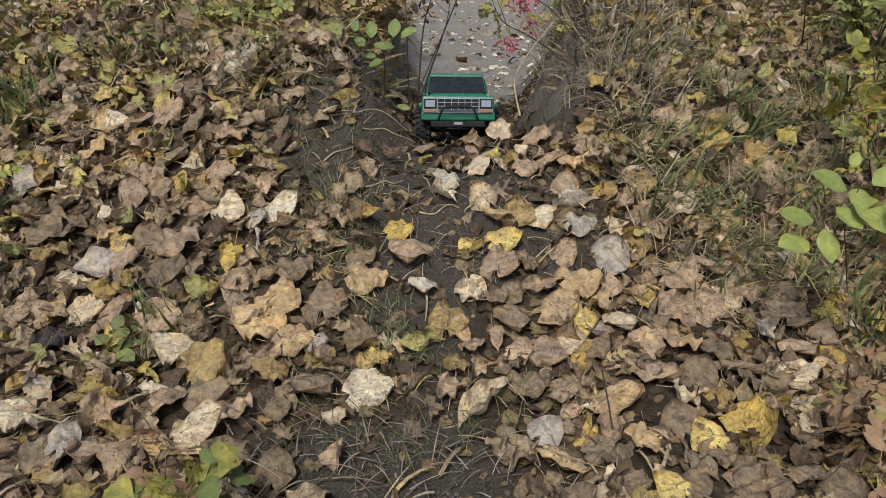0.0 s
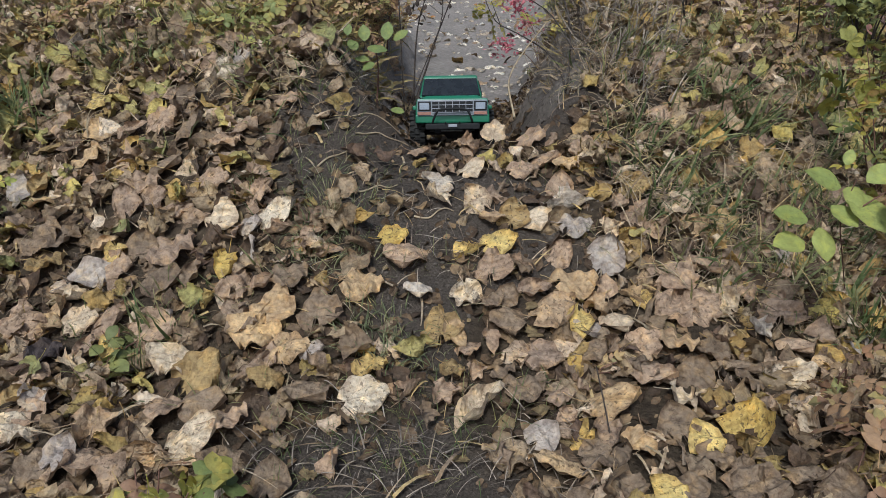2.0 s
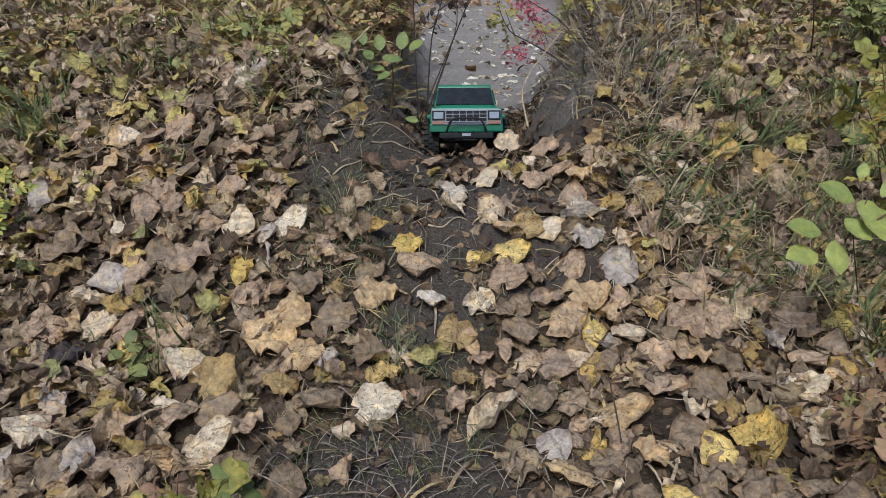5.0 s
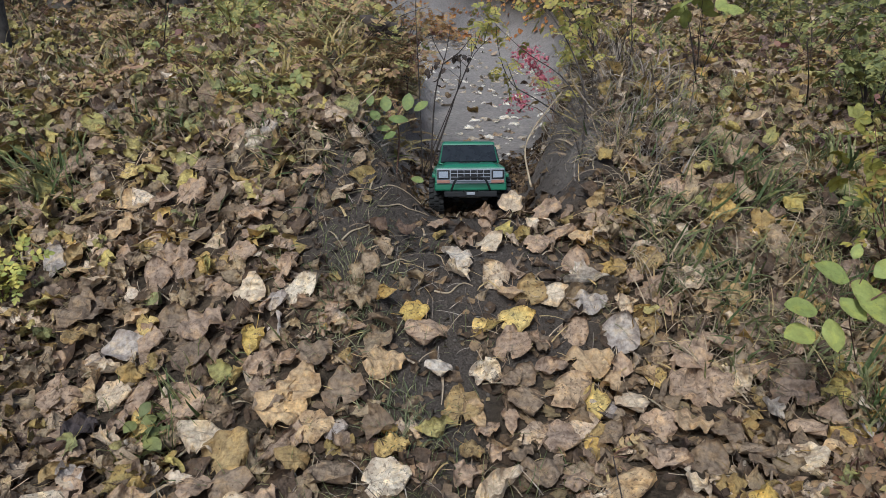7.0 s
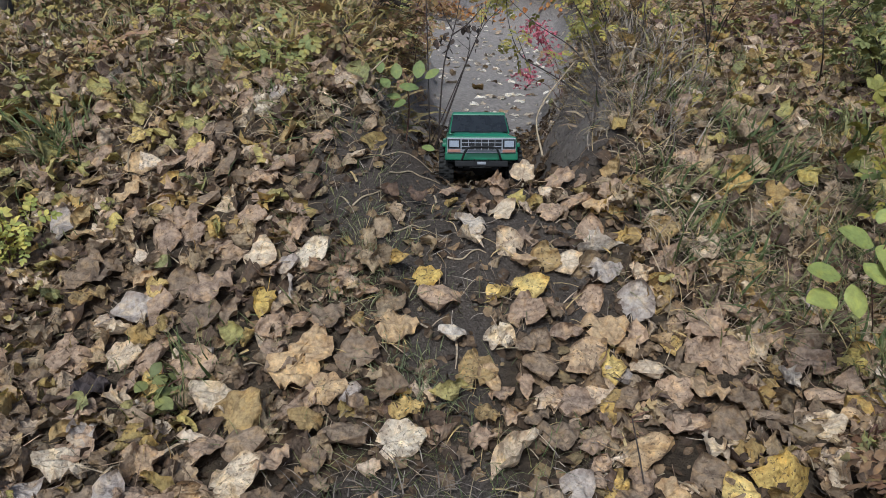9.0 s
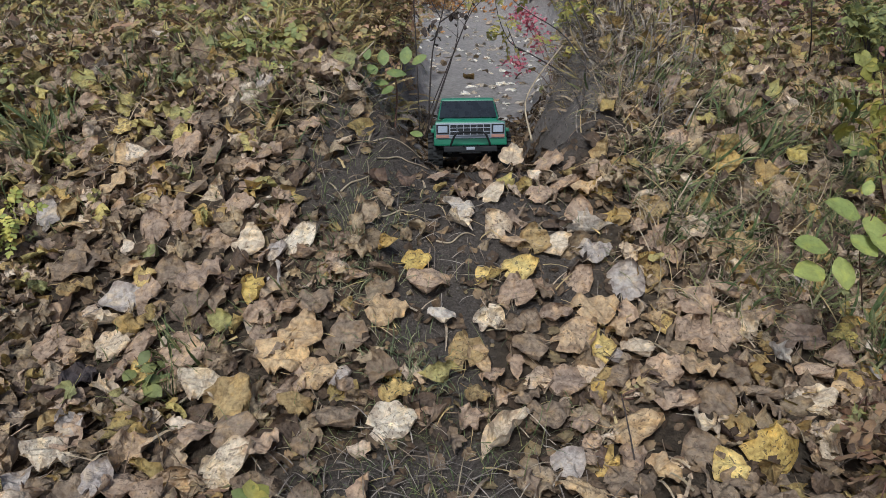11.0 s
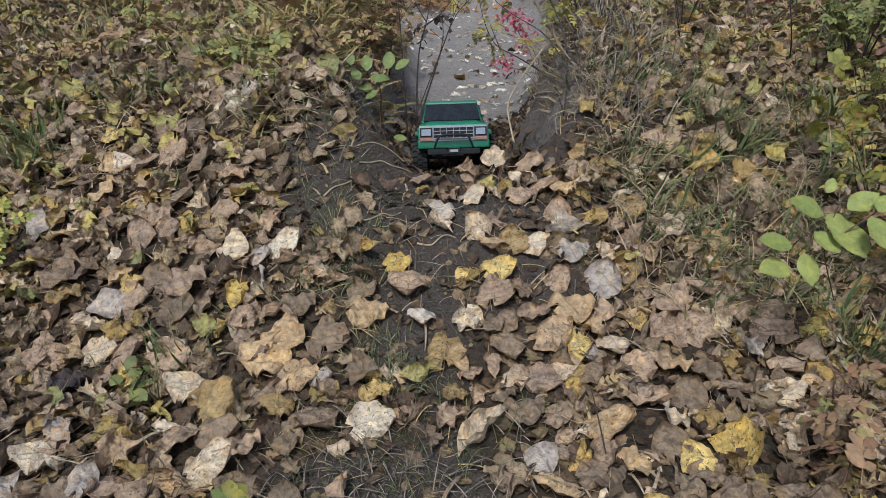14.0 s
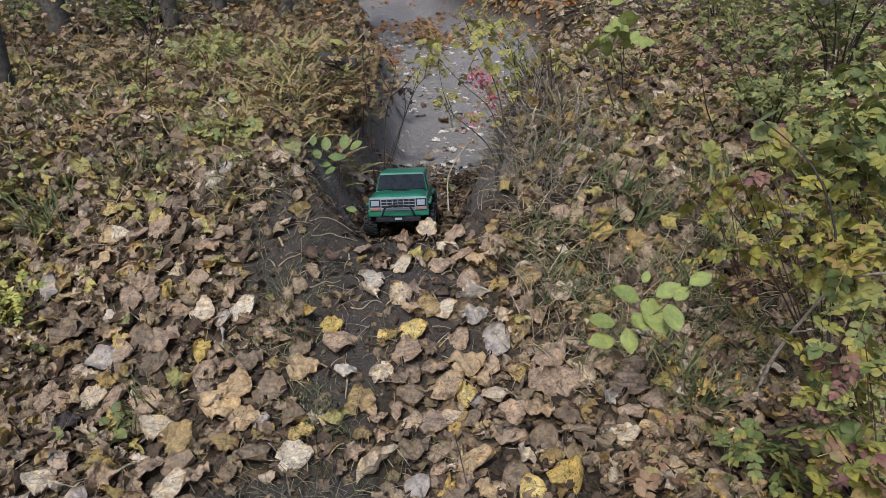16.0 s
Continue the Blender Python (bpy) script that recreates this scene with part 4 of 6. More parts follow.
tufts("grass_tufts", "green grass tufts on the bank beside the cut", spots_in(560, 0.33, 1.3, 1.05, 2.6, lambda x, y: right_bank(x, y) * (1 - 0.75 * sstep(1.8, 2.2, y))), 12, 0.035, 0.04, 0.105, BLADES + THIN, GRASS)
tufts("grass_tufts", "green grass tufts between fallen leaves on the bank", spots_in(300, -1.6, -0.2, 1.5, 2.8, left_bank), 11, 0.03, 0.04, 0.11, BLADES + THIN, GRASS)
tufts("grass_tufts", "sparse short green grass growing through the leaf litter", np.array([(-0.24, 1.15), (-0.28, 1.22), (-0.21, 1.06), (-0.12, 0.75), (-0.02, 0.79), (-0.17, 0.8),
      (0.05, 0.74), (-0.3, 0.83), (-0.36, 0.78), (-0.27, 0.71), (-0.62, 0.92), (-0.5, 0.98), (0.62, 0.98), (0.66, 0.94), (0.60, 1.04), (0.68, 1.02), (-0.1, 0.93), (0.02, 0.92), (-0.04, 0.69), (-0.09, 0.71), (-0.14, 0.68), (-0.19, 0.73), (0.01, 0.66), (0.09, 0.75), (0.13, 0.77), (-0.05, 0.63)]), 18, 0.030, 0.025, 0.060, THIN, GRASS)
tufts("dry_grass", "bleached grass lying on the bare strip of soil", spots_in(20, -0.28, 0.14, 0.58, 0.80, lambda x, y: 1 + 0 * x), 7, 0.03, 0.03, 0.07, THIN[:4], GREY_STEM, 0.9)
tufts("grass_tufts", "fine grey-green grass seedlings on trodden soil", np.array([(-0.223, 1.189), (-0.234, 1.141), (-0.205, 1.166), (-0.160, 1.066), (-0.238, 1.038), (-0.256, 1.067), (-0.139, 0.903), (-0.169, 0.930), (-0.092, 0.879), (-0.056, 0.898), (-0.222, 1.295), (-0.171, 1.221), (-0.112, 0.923), (-0.118, 0.854), (-0.228, 1.235), (-0.246, 1.110)]), 34, 0.024, 0.02, 0.045, BLADES[1:], SEEDLING)
tufts("grass_tufts", "tall green grass clump on the bank", np.array([(-1.05, 1.62), (-1.02, 1.60), (-1.08, 1.66), (-1.0, 1.66), (0.75, 1.6), (0.72, 1.72), (0.8, 1.66), (1.51, 2.58), (1.55, 2.66), (1.60, 2.70), (0.52, 1.85), (0.6, 1.5), (0.73, 0.97), (0.745, 1.02), (0.74, 0.94)]), 26, 0.035, 0.06, 0.14, BLADES[:4] + THIN[:2], GRASS)
tufts("dry_grass", "dry straw-coloured grass matted on the bank", spots_in(820, 0.24, 1.15, 1.05, 2.7, lambda x, y: right_bank(x, y) * (1 - 0.6 * sstep(1.8, 2.2, y))), 13, 0.05, 0.04, 0.12, THIN[:4], STRAW, 0.9)
tufts("dry_grass", "dry straw-coloured grass hanging over the bank", spots_in(620, -1.7, -0.1, 1.5, 3.4, left_bank), 12, 0.05, 0.04, 0.12, THIN[:4], STRAW, 0.8)
tufts("dry_grass", "thin dry stems and rootlets lying on bare soil", spots_in(150, -0.5, 0.45, 0.6, 1.75, lambda x, y: bare(x, y)), 8, 0.06, 0.015, 0.06, THIN[:4], GREY_STEM, 1.2)
tufts("grass_tufts", "tiny green grass shoots on bare soil", spots_in(150, -0.5, 0.1, 0.6, 1.5, lambda x, y: bare(x, y) * sstep(0.0, 0.2, -x)), 14, 0.022, 0.015, 0.05, THIN, GRASS)
tufts("grass_tufts", "single green grass blades between fallen leaves", spots_in(95, -1.25, -0.2, 0.55, 1.6, lambda x, y: 0.3 + 0.7 * sstep(0.45, 0.65, vnoise(x, y, 0.2, 21))), 5, 0.025, 0.035, 0.075, BLADES + THIN, GRASS)
tufts("dry_grass", "straw-coloured blades lying across fallen leaves", spots_in(110, -1.25, 0.9, 0.5, 1.6, lambda x, y: 0.5 + 0 * x), 3, 0.04, 0.04, 0.085, BLADES[2:], STRAW, 0.9)
tufts("dry_grass", "fine dry stems lying between the leaves", spots_in(260, -1.1, 1.1, 0.5, 1.6, lambda x, y: 0.6 + 0 * x), 3, 0.05, 0.03, 0.09, THIN[:2], STRAW, 1.1)
tufts("dry_grass", "yellowing grass arching over leaves on the upper bank", spots_in(240, -1.9, -0.2, 1.8, 4.2, left_bank), 9, 0.04, 0.06, 0.15, BLADES[2:] + THIN[2:], YELLOWING)
tufts("dry_grass", "long pale yellow strap-like grass hanging at the edge of the path", spots_in(60, -0.6, -0.2, 2.4, 3.6), 9, 0.04, 0.10, 0.2, BLADES[2:], YELLOWING)
tufts("dry_grass", "tangled grey dead stems along the edge of the cut", np.stack([rng.uniform(0.43, 0.56, 70), rng.uniform(1.65, 2.7, 70)], 1) + [[0.0, 0.0]], 9, 0.04, 0.05, 0.14, THIN[:4], GREY_STEM, 0.45)
tufts("dry_grass", "matted grey stems and roots on the side of the cut", spots_in(40, 0.1, 0.75, 1.55, 3.2, lambda x, y: sstep(0.03, 0.15, gully(x, y)) * (1 - sstep(0.5, 0.8, gully(x, y)))), 9, 0.04, 0.03, 0.10, THIN, GREY_STEM, 0.8)
tufts("dry_grass", "dead grass hanging over the bare side of the cut", np.stack([rng.uniform(0.38, 0.46, 60), rng.uniform(1.6, 2.5, 60)], 1), 8, 0.025, 0.04, 0.10, THIN[1:4], STRAW, 0.5)
tufts("grass_tufts", "clump of long green blades beside the bush", np.array([(1.06, 1.80), (1.08, 1.78), (1.10, 1.81)]), 9, 0.02, 0.12, 0.19, BLADES[1:4], GRASS)
tufts("dry_grass", "golden strap-like grass arching over the edge of the bank", spots_in(38, -0.52, -0.24, 1.95, 2.55), 8, 0.035, 0.09, 0.17, BLADES[2:], GOLDEN)
tufts("dry_grass", "tall grey tangle of dead stems above the cut", spots_in(75, 0.40, 0.66, 1.95, 2.9, lambda x, y: 1 - sstep(0.2, 0.6, gully(x, y))), 9, 0.035, 0.09, 0.2, THIN, GREY_STEM, 0.25)
tufts("dry_grass", "yellowing grass standing on the edge above the path", spots_in(40, 0.40, 0.70, 2.0, 3.2, lambda x, y: 1 - sstep(0.2, 0.6, gully(x, y))), 8, 0.03, 0.07, 0.17, BLADES[2:] + THIN[2:], YELLOWING)
tufts("dry_grass", "pale dry grass standing above the cut", spots_in(90, 0.45, 1.6, 1.9, 4.0, right_bank), 9, 0.04, 0.05, 0.12, THIN[:4], YELLOWING, 0.4)
tufts("dry_grass", "long yellowed grass arching over the bank", np.array([(-0.36, 2.3), (-0.42, 2.42), (-0.3, 2.5), (-0.5, 2.2), (-0.25, 2.2), (-0.35, 2.05), (0.42, 1.95), (0.5, 2.2), (0.48, 2.4)]), 9, 0.05, 0.07, 0.17, BLADES[2:], STRAW)
tufts("dry_grass", "dry grass and thin stems across the far banks", spots_in(260, -5, 5, 3.2, 7.5, lambda x, y: 1 - gully(x, y)), 9, 0.08, 0.06, 0.22, THIN[2:], YELLOWING)
tufts("grass_tufts", "green grass across the far banks", spots_in(150, -5, 5, 3.0, 7.5, lambda x, y: 1 - gully(x, y)), 9, 0.06, 0.05, 0.18, BLADES, GRASS)


def crumb_form(seed):
    r = np.random.default_rng(seed)
    bm = bmesh.new()
    bmesh.ops.create_icosphere(bm, subdivisions=1, radius=0.5)
    P = np.array([v.co[:] for v in bm.verts]) * (0.7 + 0.6 * r.random((12 if len(bm.verts) == 12 else len(bm.verts), 1))) * [1, 0.8, 0.6]
    F = np.array([[v.index for v in f.verts] for f in bm.faces])
    bm.free()
    return P, F, np.zeros((len(P), 2))


CLOD = plain_material("clod", (0.10, 0.082, 0.067), 0.95, vary=0.4, scale=200, relief=0.6)
CHIP = leaf_material("pale_chips", [(0, (0.50, 0.43, 0.35)), (0.4, (0.78, 0.74, 0.67)), (0.65, (0.36, 0.27, 0.19)), (0.7, (0.8, 0.77, 0.72)), (1, (0.82, 0.79, 0.74))], 0.2, 0.1, island=True)
x, y = sample(16000, -0.8, 0.9, 0.5, 2.4, lambda x, y: 0.05 + 0.9 * bare(x, y))
tagged(scatter("soil_crumbs", [crumb_form(k) for k in range(5)], x, y, 0.003 + 0.009 * rng.random(len(x)) ** 3, rng.uniform(0, 6.28, len(x)), 0 * x, 0 * x, np.zeros(len(x)), CLOD), "small clods and crumbs of dark soil", "soil", kind="stuff")
x, y = sample(2700, -1.0, 2.2, 2.6, 9.0, lambda x, y: sstep(0.6, 0.95, gully(x, y)) * (0.25 + 0.75 * sstep(0.45, 0.75, vnoise(x, y, 0.5, 21))))
tagged(scatter("pale_leaf_scraps", FAR_FORMS, x, y, 0.024 + 0.05 * rng.random(len(x)) ** 1.6, rng.uniform(0, 6.28, len(x)), rng.normal(0, 0.15, len(x)), rng.normal(0, 0.15, len(x)), 0.004 + 0 * x, CHIP), "pale scraps of leaves on the trodden path", "leaf scraps", kind="stuff")


# ---- plants ----
def tube(points, r0, r1, sides=6):
    """A tapering bent stem through the points: verts, quads, uvs."""
    p = np.asarray(points, float)
    k = np.linspace(0, 1, len(p))
    m = np.linspace(0, 1, max(len(p) * 3, 6))
    # a smooth line through the points
    c = np.stack([np.interp(m, k, p[:, a]) for a in range(3)], 1)
    for _ in range(2):
        c[1:-1] = (c[:-2] + 2 * c[1:-1] + c[2:]) / 4
    d = np.gradient(c, axis=0)
    d /= np.linalg.norm(d, axis=1, keepdims=True) + 1e-9
    a = np.cross(d, [0.31, 0.87, 0.38])
    a /= np.linalg.norm(a, axis=1, keepdims=True) + 1e-9
    b = np.cross(d, a)
    r = r0 + (r1 - r0) * m
    ang = np.arange(sides) / sides * 2 * np.pi
    V = c[:, None] + r[:, None, None] * (np.cos(ang)[None, :, None] * a[:, None] + np.sin(ang)[None, :, None] * b[:, None])
    n = len(c)
    i = (np.arange(n - 1)[:, None] * sides + np.arange(sides)).ravel()
    j = (np.arange(n - 1)[:, None] * sides + (np.arange(sides) + 1) % sides).ravel()
    return V.reshape(-1, 3), np.stack([i, j, j + sides, i + sides], 1), np.tile([[0.5, 0.5]], (n * sides, 1))


def plant(name, base, label, category="plant", group=""):
    """An empty at the foot of a plant, to which its parts are hung."""
    e = new(name)
    e.location = base
    e.empty_display_size = 0.05
    tagged(e, label, category, group)
    return e


def stem(root, points, r0, r1, material, name="stem", sides=6):
    V, F, uv = tube(np.asarray(points, float) - np.array(root.location), r0, r1, sides)
    return part(name, mesh_from(name, V, [F], uv), material, root)


OVAL = [leaf_form(300 + k, kx=a, ky=b, wrinkle=0.02, width=0.74, heart=0.0, stalk=False, rows=13, cols=7, crisp=0.3, twist=0.1, blunt=True) for k, (a, b) in enumerate(((0.5, -0.4), (0.9, 0.3), (-0.5, -0.6)))]

SMALL_OVAL = [leaf_form(340 + k, kx=a, ky=b, wrinkle=0.03, width=w, heart=0.0, stalk=False, rows=6, cols=3, crisp=0.4, blunt=True) for k, (a, b, w) in enumerate(((0.6, -0.4, 0.75), (0.9, 0.6, 0.66), (-0.6, -0.9, 0.8), (0.3, -1.2, 0.7)))]


def compound_form(seed, angles, places, length, width, droop=0.25):
    """A leaf of several toothed leaflets on one thin stalk of unit length: verts, quads, uvs."""
    r = np.random.default_rng(seed)
    s, u = np.linspace(0, 1, 6), np.linspace(-1, 1, 3)
    U, S = np.meshgrid(u, s)
    half = np.interp(s, [0, 0.18, 0.42, 0.7, 0.88, 1], [0.06, 0.62, 1.0, 0.78, 0.4, 0.03])
    i = (np.arange(5)[:, None] * 3 + np.arange(2)).ravel()
    quad = np.stack([i, i + 1, i + 4, i + 3], 1)
    ps, fs, us, at = [], [], [], 0
    for a, v in zip(angles, places):
        k = length * r.uniform(0.8, 1.15)
        w = width * k / length * 0.5 * half * r.uniform(0.85, 1.1, 6)
        x, y = U * w[:, None], S * k
        z = -0.5 * droop * S ** 2 * k + abs(U) * w[:, None] * r.uniform(-0.3, 0.6) + r.normal(0, 0.012, U.shape)
        c, d = math.cos(a + r.normal(0, 0.12)), math.sin(a + r.normal(0, 0.12))
        P = np.stack([x * c + y * d, y * c - x * d + v, z - droop * v * v * 0.6], 2).reshape(-1, 3)
        ps.append(P)
        fs.append(quad + at)
        us.append(np.stack([(U * 0.5 + 0.5).ravel(), S.ravel()], 1))
        at += len(P)
    t = np.linspace(0, 1, 4) * max(places)
    ps.append(np.concatenate([np.stack([0 * t - 0.008, t, -droop * t * t * 0.6 - 0.004], 1), np.stack([0 * t + 0.008, t, -droop * t * t * 0.6 - 0.004], 1)]))
    fs.append(np.array([[at + k, at + k + 1, at + k + 5, at + k + 4] for k in range(3)]))
    us.append(np.full((8, 2), 0.5))
    return np.concatenate(ps) - [0, 0.45, 0], np.concatenate(fs), np.concatenate(us)


PINNATE = [compound_form(360 + k, (-1.0, 1.0, -0.9, 0.95, -0.8, 0.8, 0.05), (0.3, 0.33, 0.52, 0.55, 0.74, 0.76, 0.84), 0.32, 0.19 + 0.02 * k) for k in range(4)]
PALMATE = [compound_form(370 + k, (-1.7, -0.85, 0.0, 0.85, 1.65), (0.42, 0.43, 0.45, 0.43, 0.42), 0.46, 0.34 + 0.02 * k, 0.35) for k in range(4)]


def leaf_part(root, place, size, heading, tilt, material, form=0, roll=0, name="leaf", lean=28):
    """One leaf blade under a plant, its base near the given place."""
    P, F, uv = OVAL[form % len(OVAL)]
    R = turned(np.array([radians(heading - 90)]), np.array([radians(tilt)]), np.array([radians(roll)]))[0]
    # the blades lean towards the open side of the bank
    R = np.array(Matrix.Rotation(radians(lean), 3, "X")) @ R
    V = P @ R.T * size + np.asarray(place, float) - np.array(root.location)
    return part(name, mesh_from(name, V, [F], uv), material, root)


def foliage(root, places, sizes, material, forms=None, droop=0.0, name="foliage", seed=1, fan=1):
    """Many small leaves at the places, joined; fan: leaflets that spread from each place."""
    r = np.random.default_rng(seed)
    forms = forms or SMALL_OVAL
    places, sizes = np.repeat(np.asarray(places, float), fan, 0), np.repeat(sizes, fan)
    n = len(places)
    head = np.repeat(r.uniform(0, 6.28, n // fan), fan) + np.tile(np.linspace(-1.1, 1.1, fan) if fan > 1 else [0.0], n // fan)
    R = turned(head, r.normal(-droop, 0.5, n), r.normal(0, 0.5, n))
    pick = r.integers(0, len(forms), n)
    vs, fs, us, at = [], [], [], 0
    for k, (P, F, uv) in enumerate(forms):
        w = np.nonzero(pick == k)[0]
        if len(w):
            Q = P + [0, 0.45, 0]
            V = np.einsum("nij,pj->npi", R[w], Q) * sizes[w, None, None] + places[w, None] - np.array(root.location)
            vs.append(V.reshape(-1, 3))
            fs.append((F[None] + (np.arange(len(w)) * len(P))[:, None, None]).reshape(-1, F.shape[1]) + at)
            us.append(np.tile(uv, (len(w), 1)))
            at += len(w) * len(P)
    ob = part(name, mesh_from(name, np.concatenate(vs), fs, np.concatenate(us)), material, root)
    return tagged(ob, kind="stuff")


def living(name, stops, island=True, spots=0.15, light=0.18):
    return leaf_material(name, stops, spots, 0.35, 0.6, light, island, (1.2, 1.16, 1.1), mottle=0.35, relief=0.25)


FRESH = living("leaf_fresh_green", [(0, (0.26, 0.30, 0.09)), (0.5, (0.30, 0.33, 0.095)), (1, (0.23, 0.275, 0.08))], False, 0.25)
FRESH_DARK = living("leaf_mid_green", [(0, (0.17, 0.22, 0.07)), (0.5, (0.21, 0.25, 0.08)), (1, (0.15, 0.20, 0.07))], False, 0.1)
DEEP = living("leaf_deep_green", [(0, (0.15, 0.17, 0.065)), (0.4, (0.21, 0.225, 0.08)), (0.7, (0.28, 0.28, 0.095))])
WITHER = living("leaf_withering", [(0, (0.374, 0.273, 0.130)), (0.22, (0.309, 0.204, 0.122)), (0.45, (0.440, 0.314, 0.149)), (0.65, (0.268, 0.231, 0.109)), (0.85, (0.350, 0.218, 0.143))], spots=0.3)
FEATHER = living("leaf_feathery", [(0, (0.328, 0.335, 0.122)), (0.3, (0.421, 0.39, 0.137)), (0.6, (0.265, 0.304, 0.122)), (0.85, (0.484, 0.421, 0.152)), (1, (0.359, 0.281, 0.137))], light=0.35)
LIME = living("leaf_yellow_green", [(0, (0.30, 0.33, 0.09)), (0.35, (0.42, 0.41, 0.10)), (0.7, (0.54, 0.48, 0.12)), (1, (0.26, 0.31, 0.10))])
MIXED = living("leaf_turning", [(0, (0.27, 0.33, 0.13)), (0.3, (0.37, 0.38, 0.14)), (0.55, (0.48, 0.43, 0.16)), (0.75, (0.30, 0.33, 0.14)), (0.9, (0.46, 0.36, 0.17))])
RED = living("leaf_red", [(0, (0.50, 0.13, 0.18)), (0.5, (0.58, 0.20, 0.25)), (1, (0.40, 0.11, 0.14))])
MAROON = living("leaf_maroon", [(0, (0.20, 0.10, 0.085)), (0.4, (0.28, 0.15, 0.11)), (0.75, (0.21, 0.09, 0.09))])
ORANGE = living("leaf_orange", [(0, (0.42, 0.23, 0.10)), (0.4, (0.48, 0.32, 0.13)), (0.7, (0.38, 0.26, 0.14)), (1, (0.50, 0.36, 0.15))])
BARK = plain_material("bark_dark", (0.055, 0.042, 0.035), 0.9, vary=0.5, scale=120, relief=0.6)
BARK_RED = plain_material("bark_reddish", (0.13, 0.065, 0.045), 0.8, vary=0.3)
STALK = plain_material("dry_stalk", (0.36, 0.28, 0.18), 0.8, vary=0.3, relief=0.3)
TRUNK = plain_material("trunk_bark", (0.10, 0.085, 0.07), 0.95, vary=0.55, scale=35, relief=1.0)


def bush(base, radius, height, leaves, size, material, label, seed, stems=6, fan=3, lean=(0, 0), extra=None, name="bush"):
    """A loose low shrub: bent stems from the foot, twigs, and small leaves in fans along them."""
    r = np.random.default_rng(seed)
    bx, by = base
    bz = float(H(bx, by))
    root = plant(name, (bx, by, bz - 0.01), label, "shrub")
    tips = []
    for s in range(stems):
        a = r.uniform(0, 6.28)
        q = r.uniform(0.35, 1.0)
        top = np.array([bx + np.cos(a) * radius * q + lean[0], by + np.sin(a) * radius * q + lean[1], bz + height * r.uniform(0.55, 1.0)])
        mid = np.array([bx + np.cos(a) * radius * q * 0.3 + lean[0] * 0.3, by + np.sin(a) * radius * q * 0.3 + lean[1] * 0.3, bz + (top[2] - bz) * 0.6])
        foot = np.array([bx + np.cos(a) * 0.02, by + np.sin(a) * 0.02, bz - 0.02])
        stem(root, [foot, mid, top], 0.0012 + 0.006 * height, 0.0009, BARK if height > 0.3 else BARK_RED, sides=5)
        tips.append((foot, mid, top))
    k = r.integers(0, stems, leaves)
    w = r.uniform(0.35, 1.05, leaves) ** 0.8
    pts = np.array([(lambda f, m, t, u: f + (m - f) * min(u * 2, 1) if u < 0.5 else m + (t - m) * (u * 2 - 1))(*tips[a], b) for a, b in zip(k, w)])
    pts += r.normal(0, radius * 0.17, pts.shape) * [1, 1, 0.8]
    pts[:, 2] = np.maximum(pts[:, 2], H(pts[:, 0], pts[:, 1], False) + 0.012)
    foliage(root, pts, size * (1.9 if fan > 2 else 1.0) * r.uniform(0.6, 1.15, leaves), material, PINNATE + PALMATE[:1] if fan > 2 else SMALL_OVAL, seed=seed + 1, fan=1 if fan > 2 else fan, droop=0.2)
    if extra:
        m, n = extra
        e = r.integers(0, leaves, n)
        foliage(root, pts[e] + r.normal(0, 0.015, (n, 3)), size * 1.05 * r.uniform(0.7, 1.1, n), m, OVAL, 0.1, seed=seed + 2, fan=2, name="turned_leaves")
    return root


SPRAY_PALE = living("leaf_spray_pale", [(0, (0.382, 0.357, 0.102)), (0.4, (0.488, 0.414, 0.119)), (0.75, (0.318, 0.329, 0.102)), (1, (0.530, 0.414, 0.136))], light=0.35)

# the low sapling with fresh oval leaves that stands in the litter
g = plant("green_sapling", (0.794, 1.123, 0.387), "young sapling with fresh yellow-green oval leaves in the litter", "sapling")
s0 = np.array(g.location)
stem(g, [s0, (0.623, 0.911, 0.572), (0.571, 0.863, 0.649), (0.584, 0.865, 0.710)], 0.0010, 0.0008, BARK_RED)
stem(g, [(0.598, 0.878, 0.606), (0.535, 0.856, 0.634)], 0.0014, 0.0008, BARK_RED, "twig")
stem(g, [(0.567, 0.858, 0.660), (0.529, 0.864, 0.676)], 0.0014, 0.0008, BARK_RED, "twig")
leaf_part(g, (0.540, 0.868, 0.709), 0.059, 160, 15, FRESH, 0)
leaf_part(g, (0.491, 0.845, 0.662), 0.055, 175, 10, FRESH, 1)
leaf_part(g, (0.489, 0.831, 0.626), 0.058, 195, 10, FRESH, 0)
leaf_part(g, (0.561, 0.839, 0.666), 0.050, -70, 5, FRESH, 1)
leaf_part(g, (0.590, 0.836, 0.676), 0.079, -75, 0, FRESH, 0)
leaf_part(g, (0.583, 0.857, 0.687), 0.053, -120, 10, FRESH, 2)
leaf_part(g, (0.545, 0.843, 0.620), 0.053, -85, -15, FRESH, 2)
leaf_part(g, (0.615, 0.859, 0.719), 0.053, 20, 15, FRESH, 1)
leaf_part(g, (0.580, 0.888, 0.735), 0.026, 60, 30, FRESH, 0)
leaf_part(g, (0.663, 0.827, 0.757), 0.048, 20, 10, FRESH, 1)
leaf_part(g, (0.608, 0.794, 0.698), 0.058, -80, -10, FRESH, 0)
leaf_part(g, (0.633, 0.834, 0.724), 0.042, 40, 10, FRESH, 2)
stem(g, [(0.580, 0.839, 0.674), (0.621, 0.840, 0.704), (0.656, 0.834, 0.742)], 0.0013, 0.0008, BARK_RED, "twig")

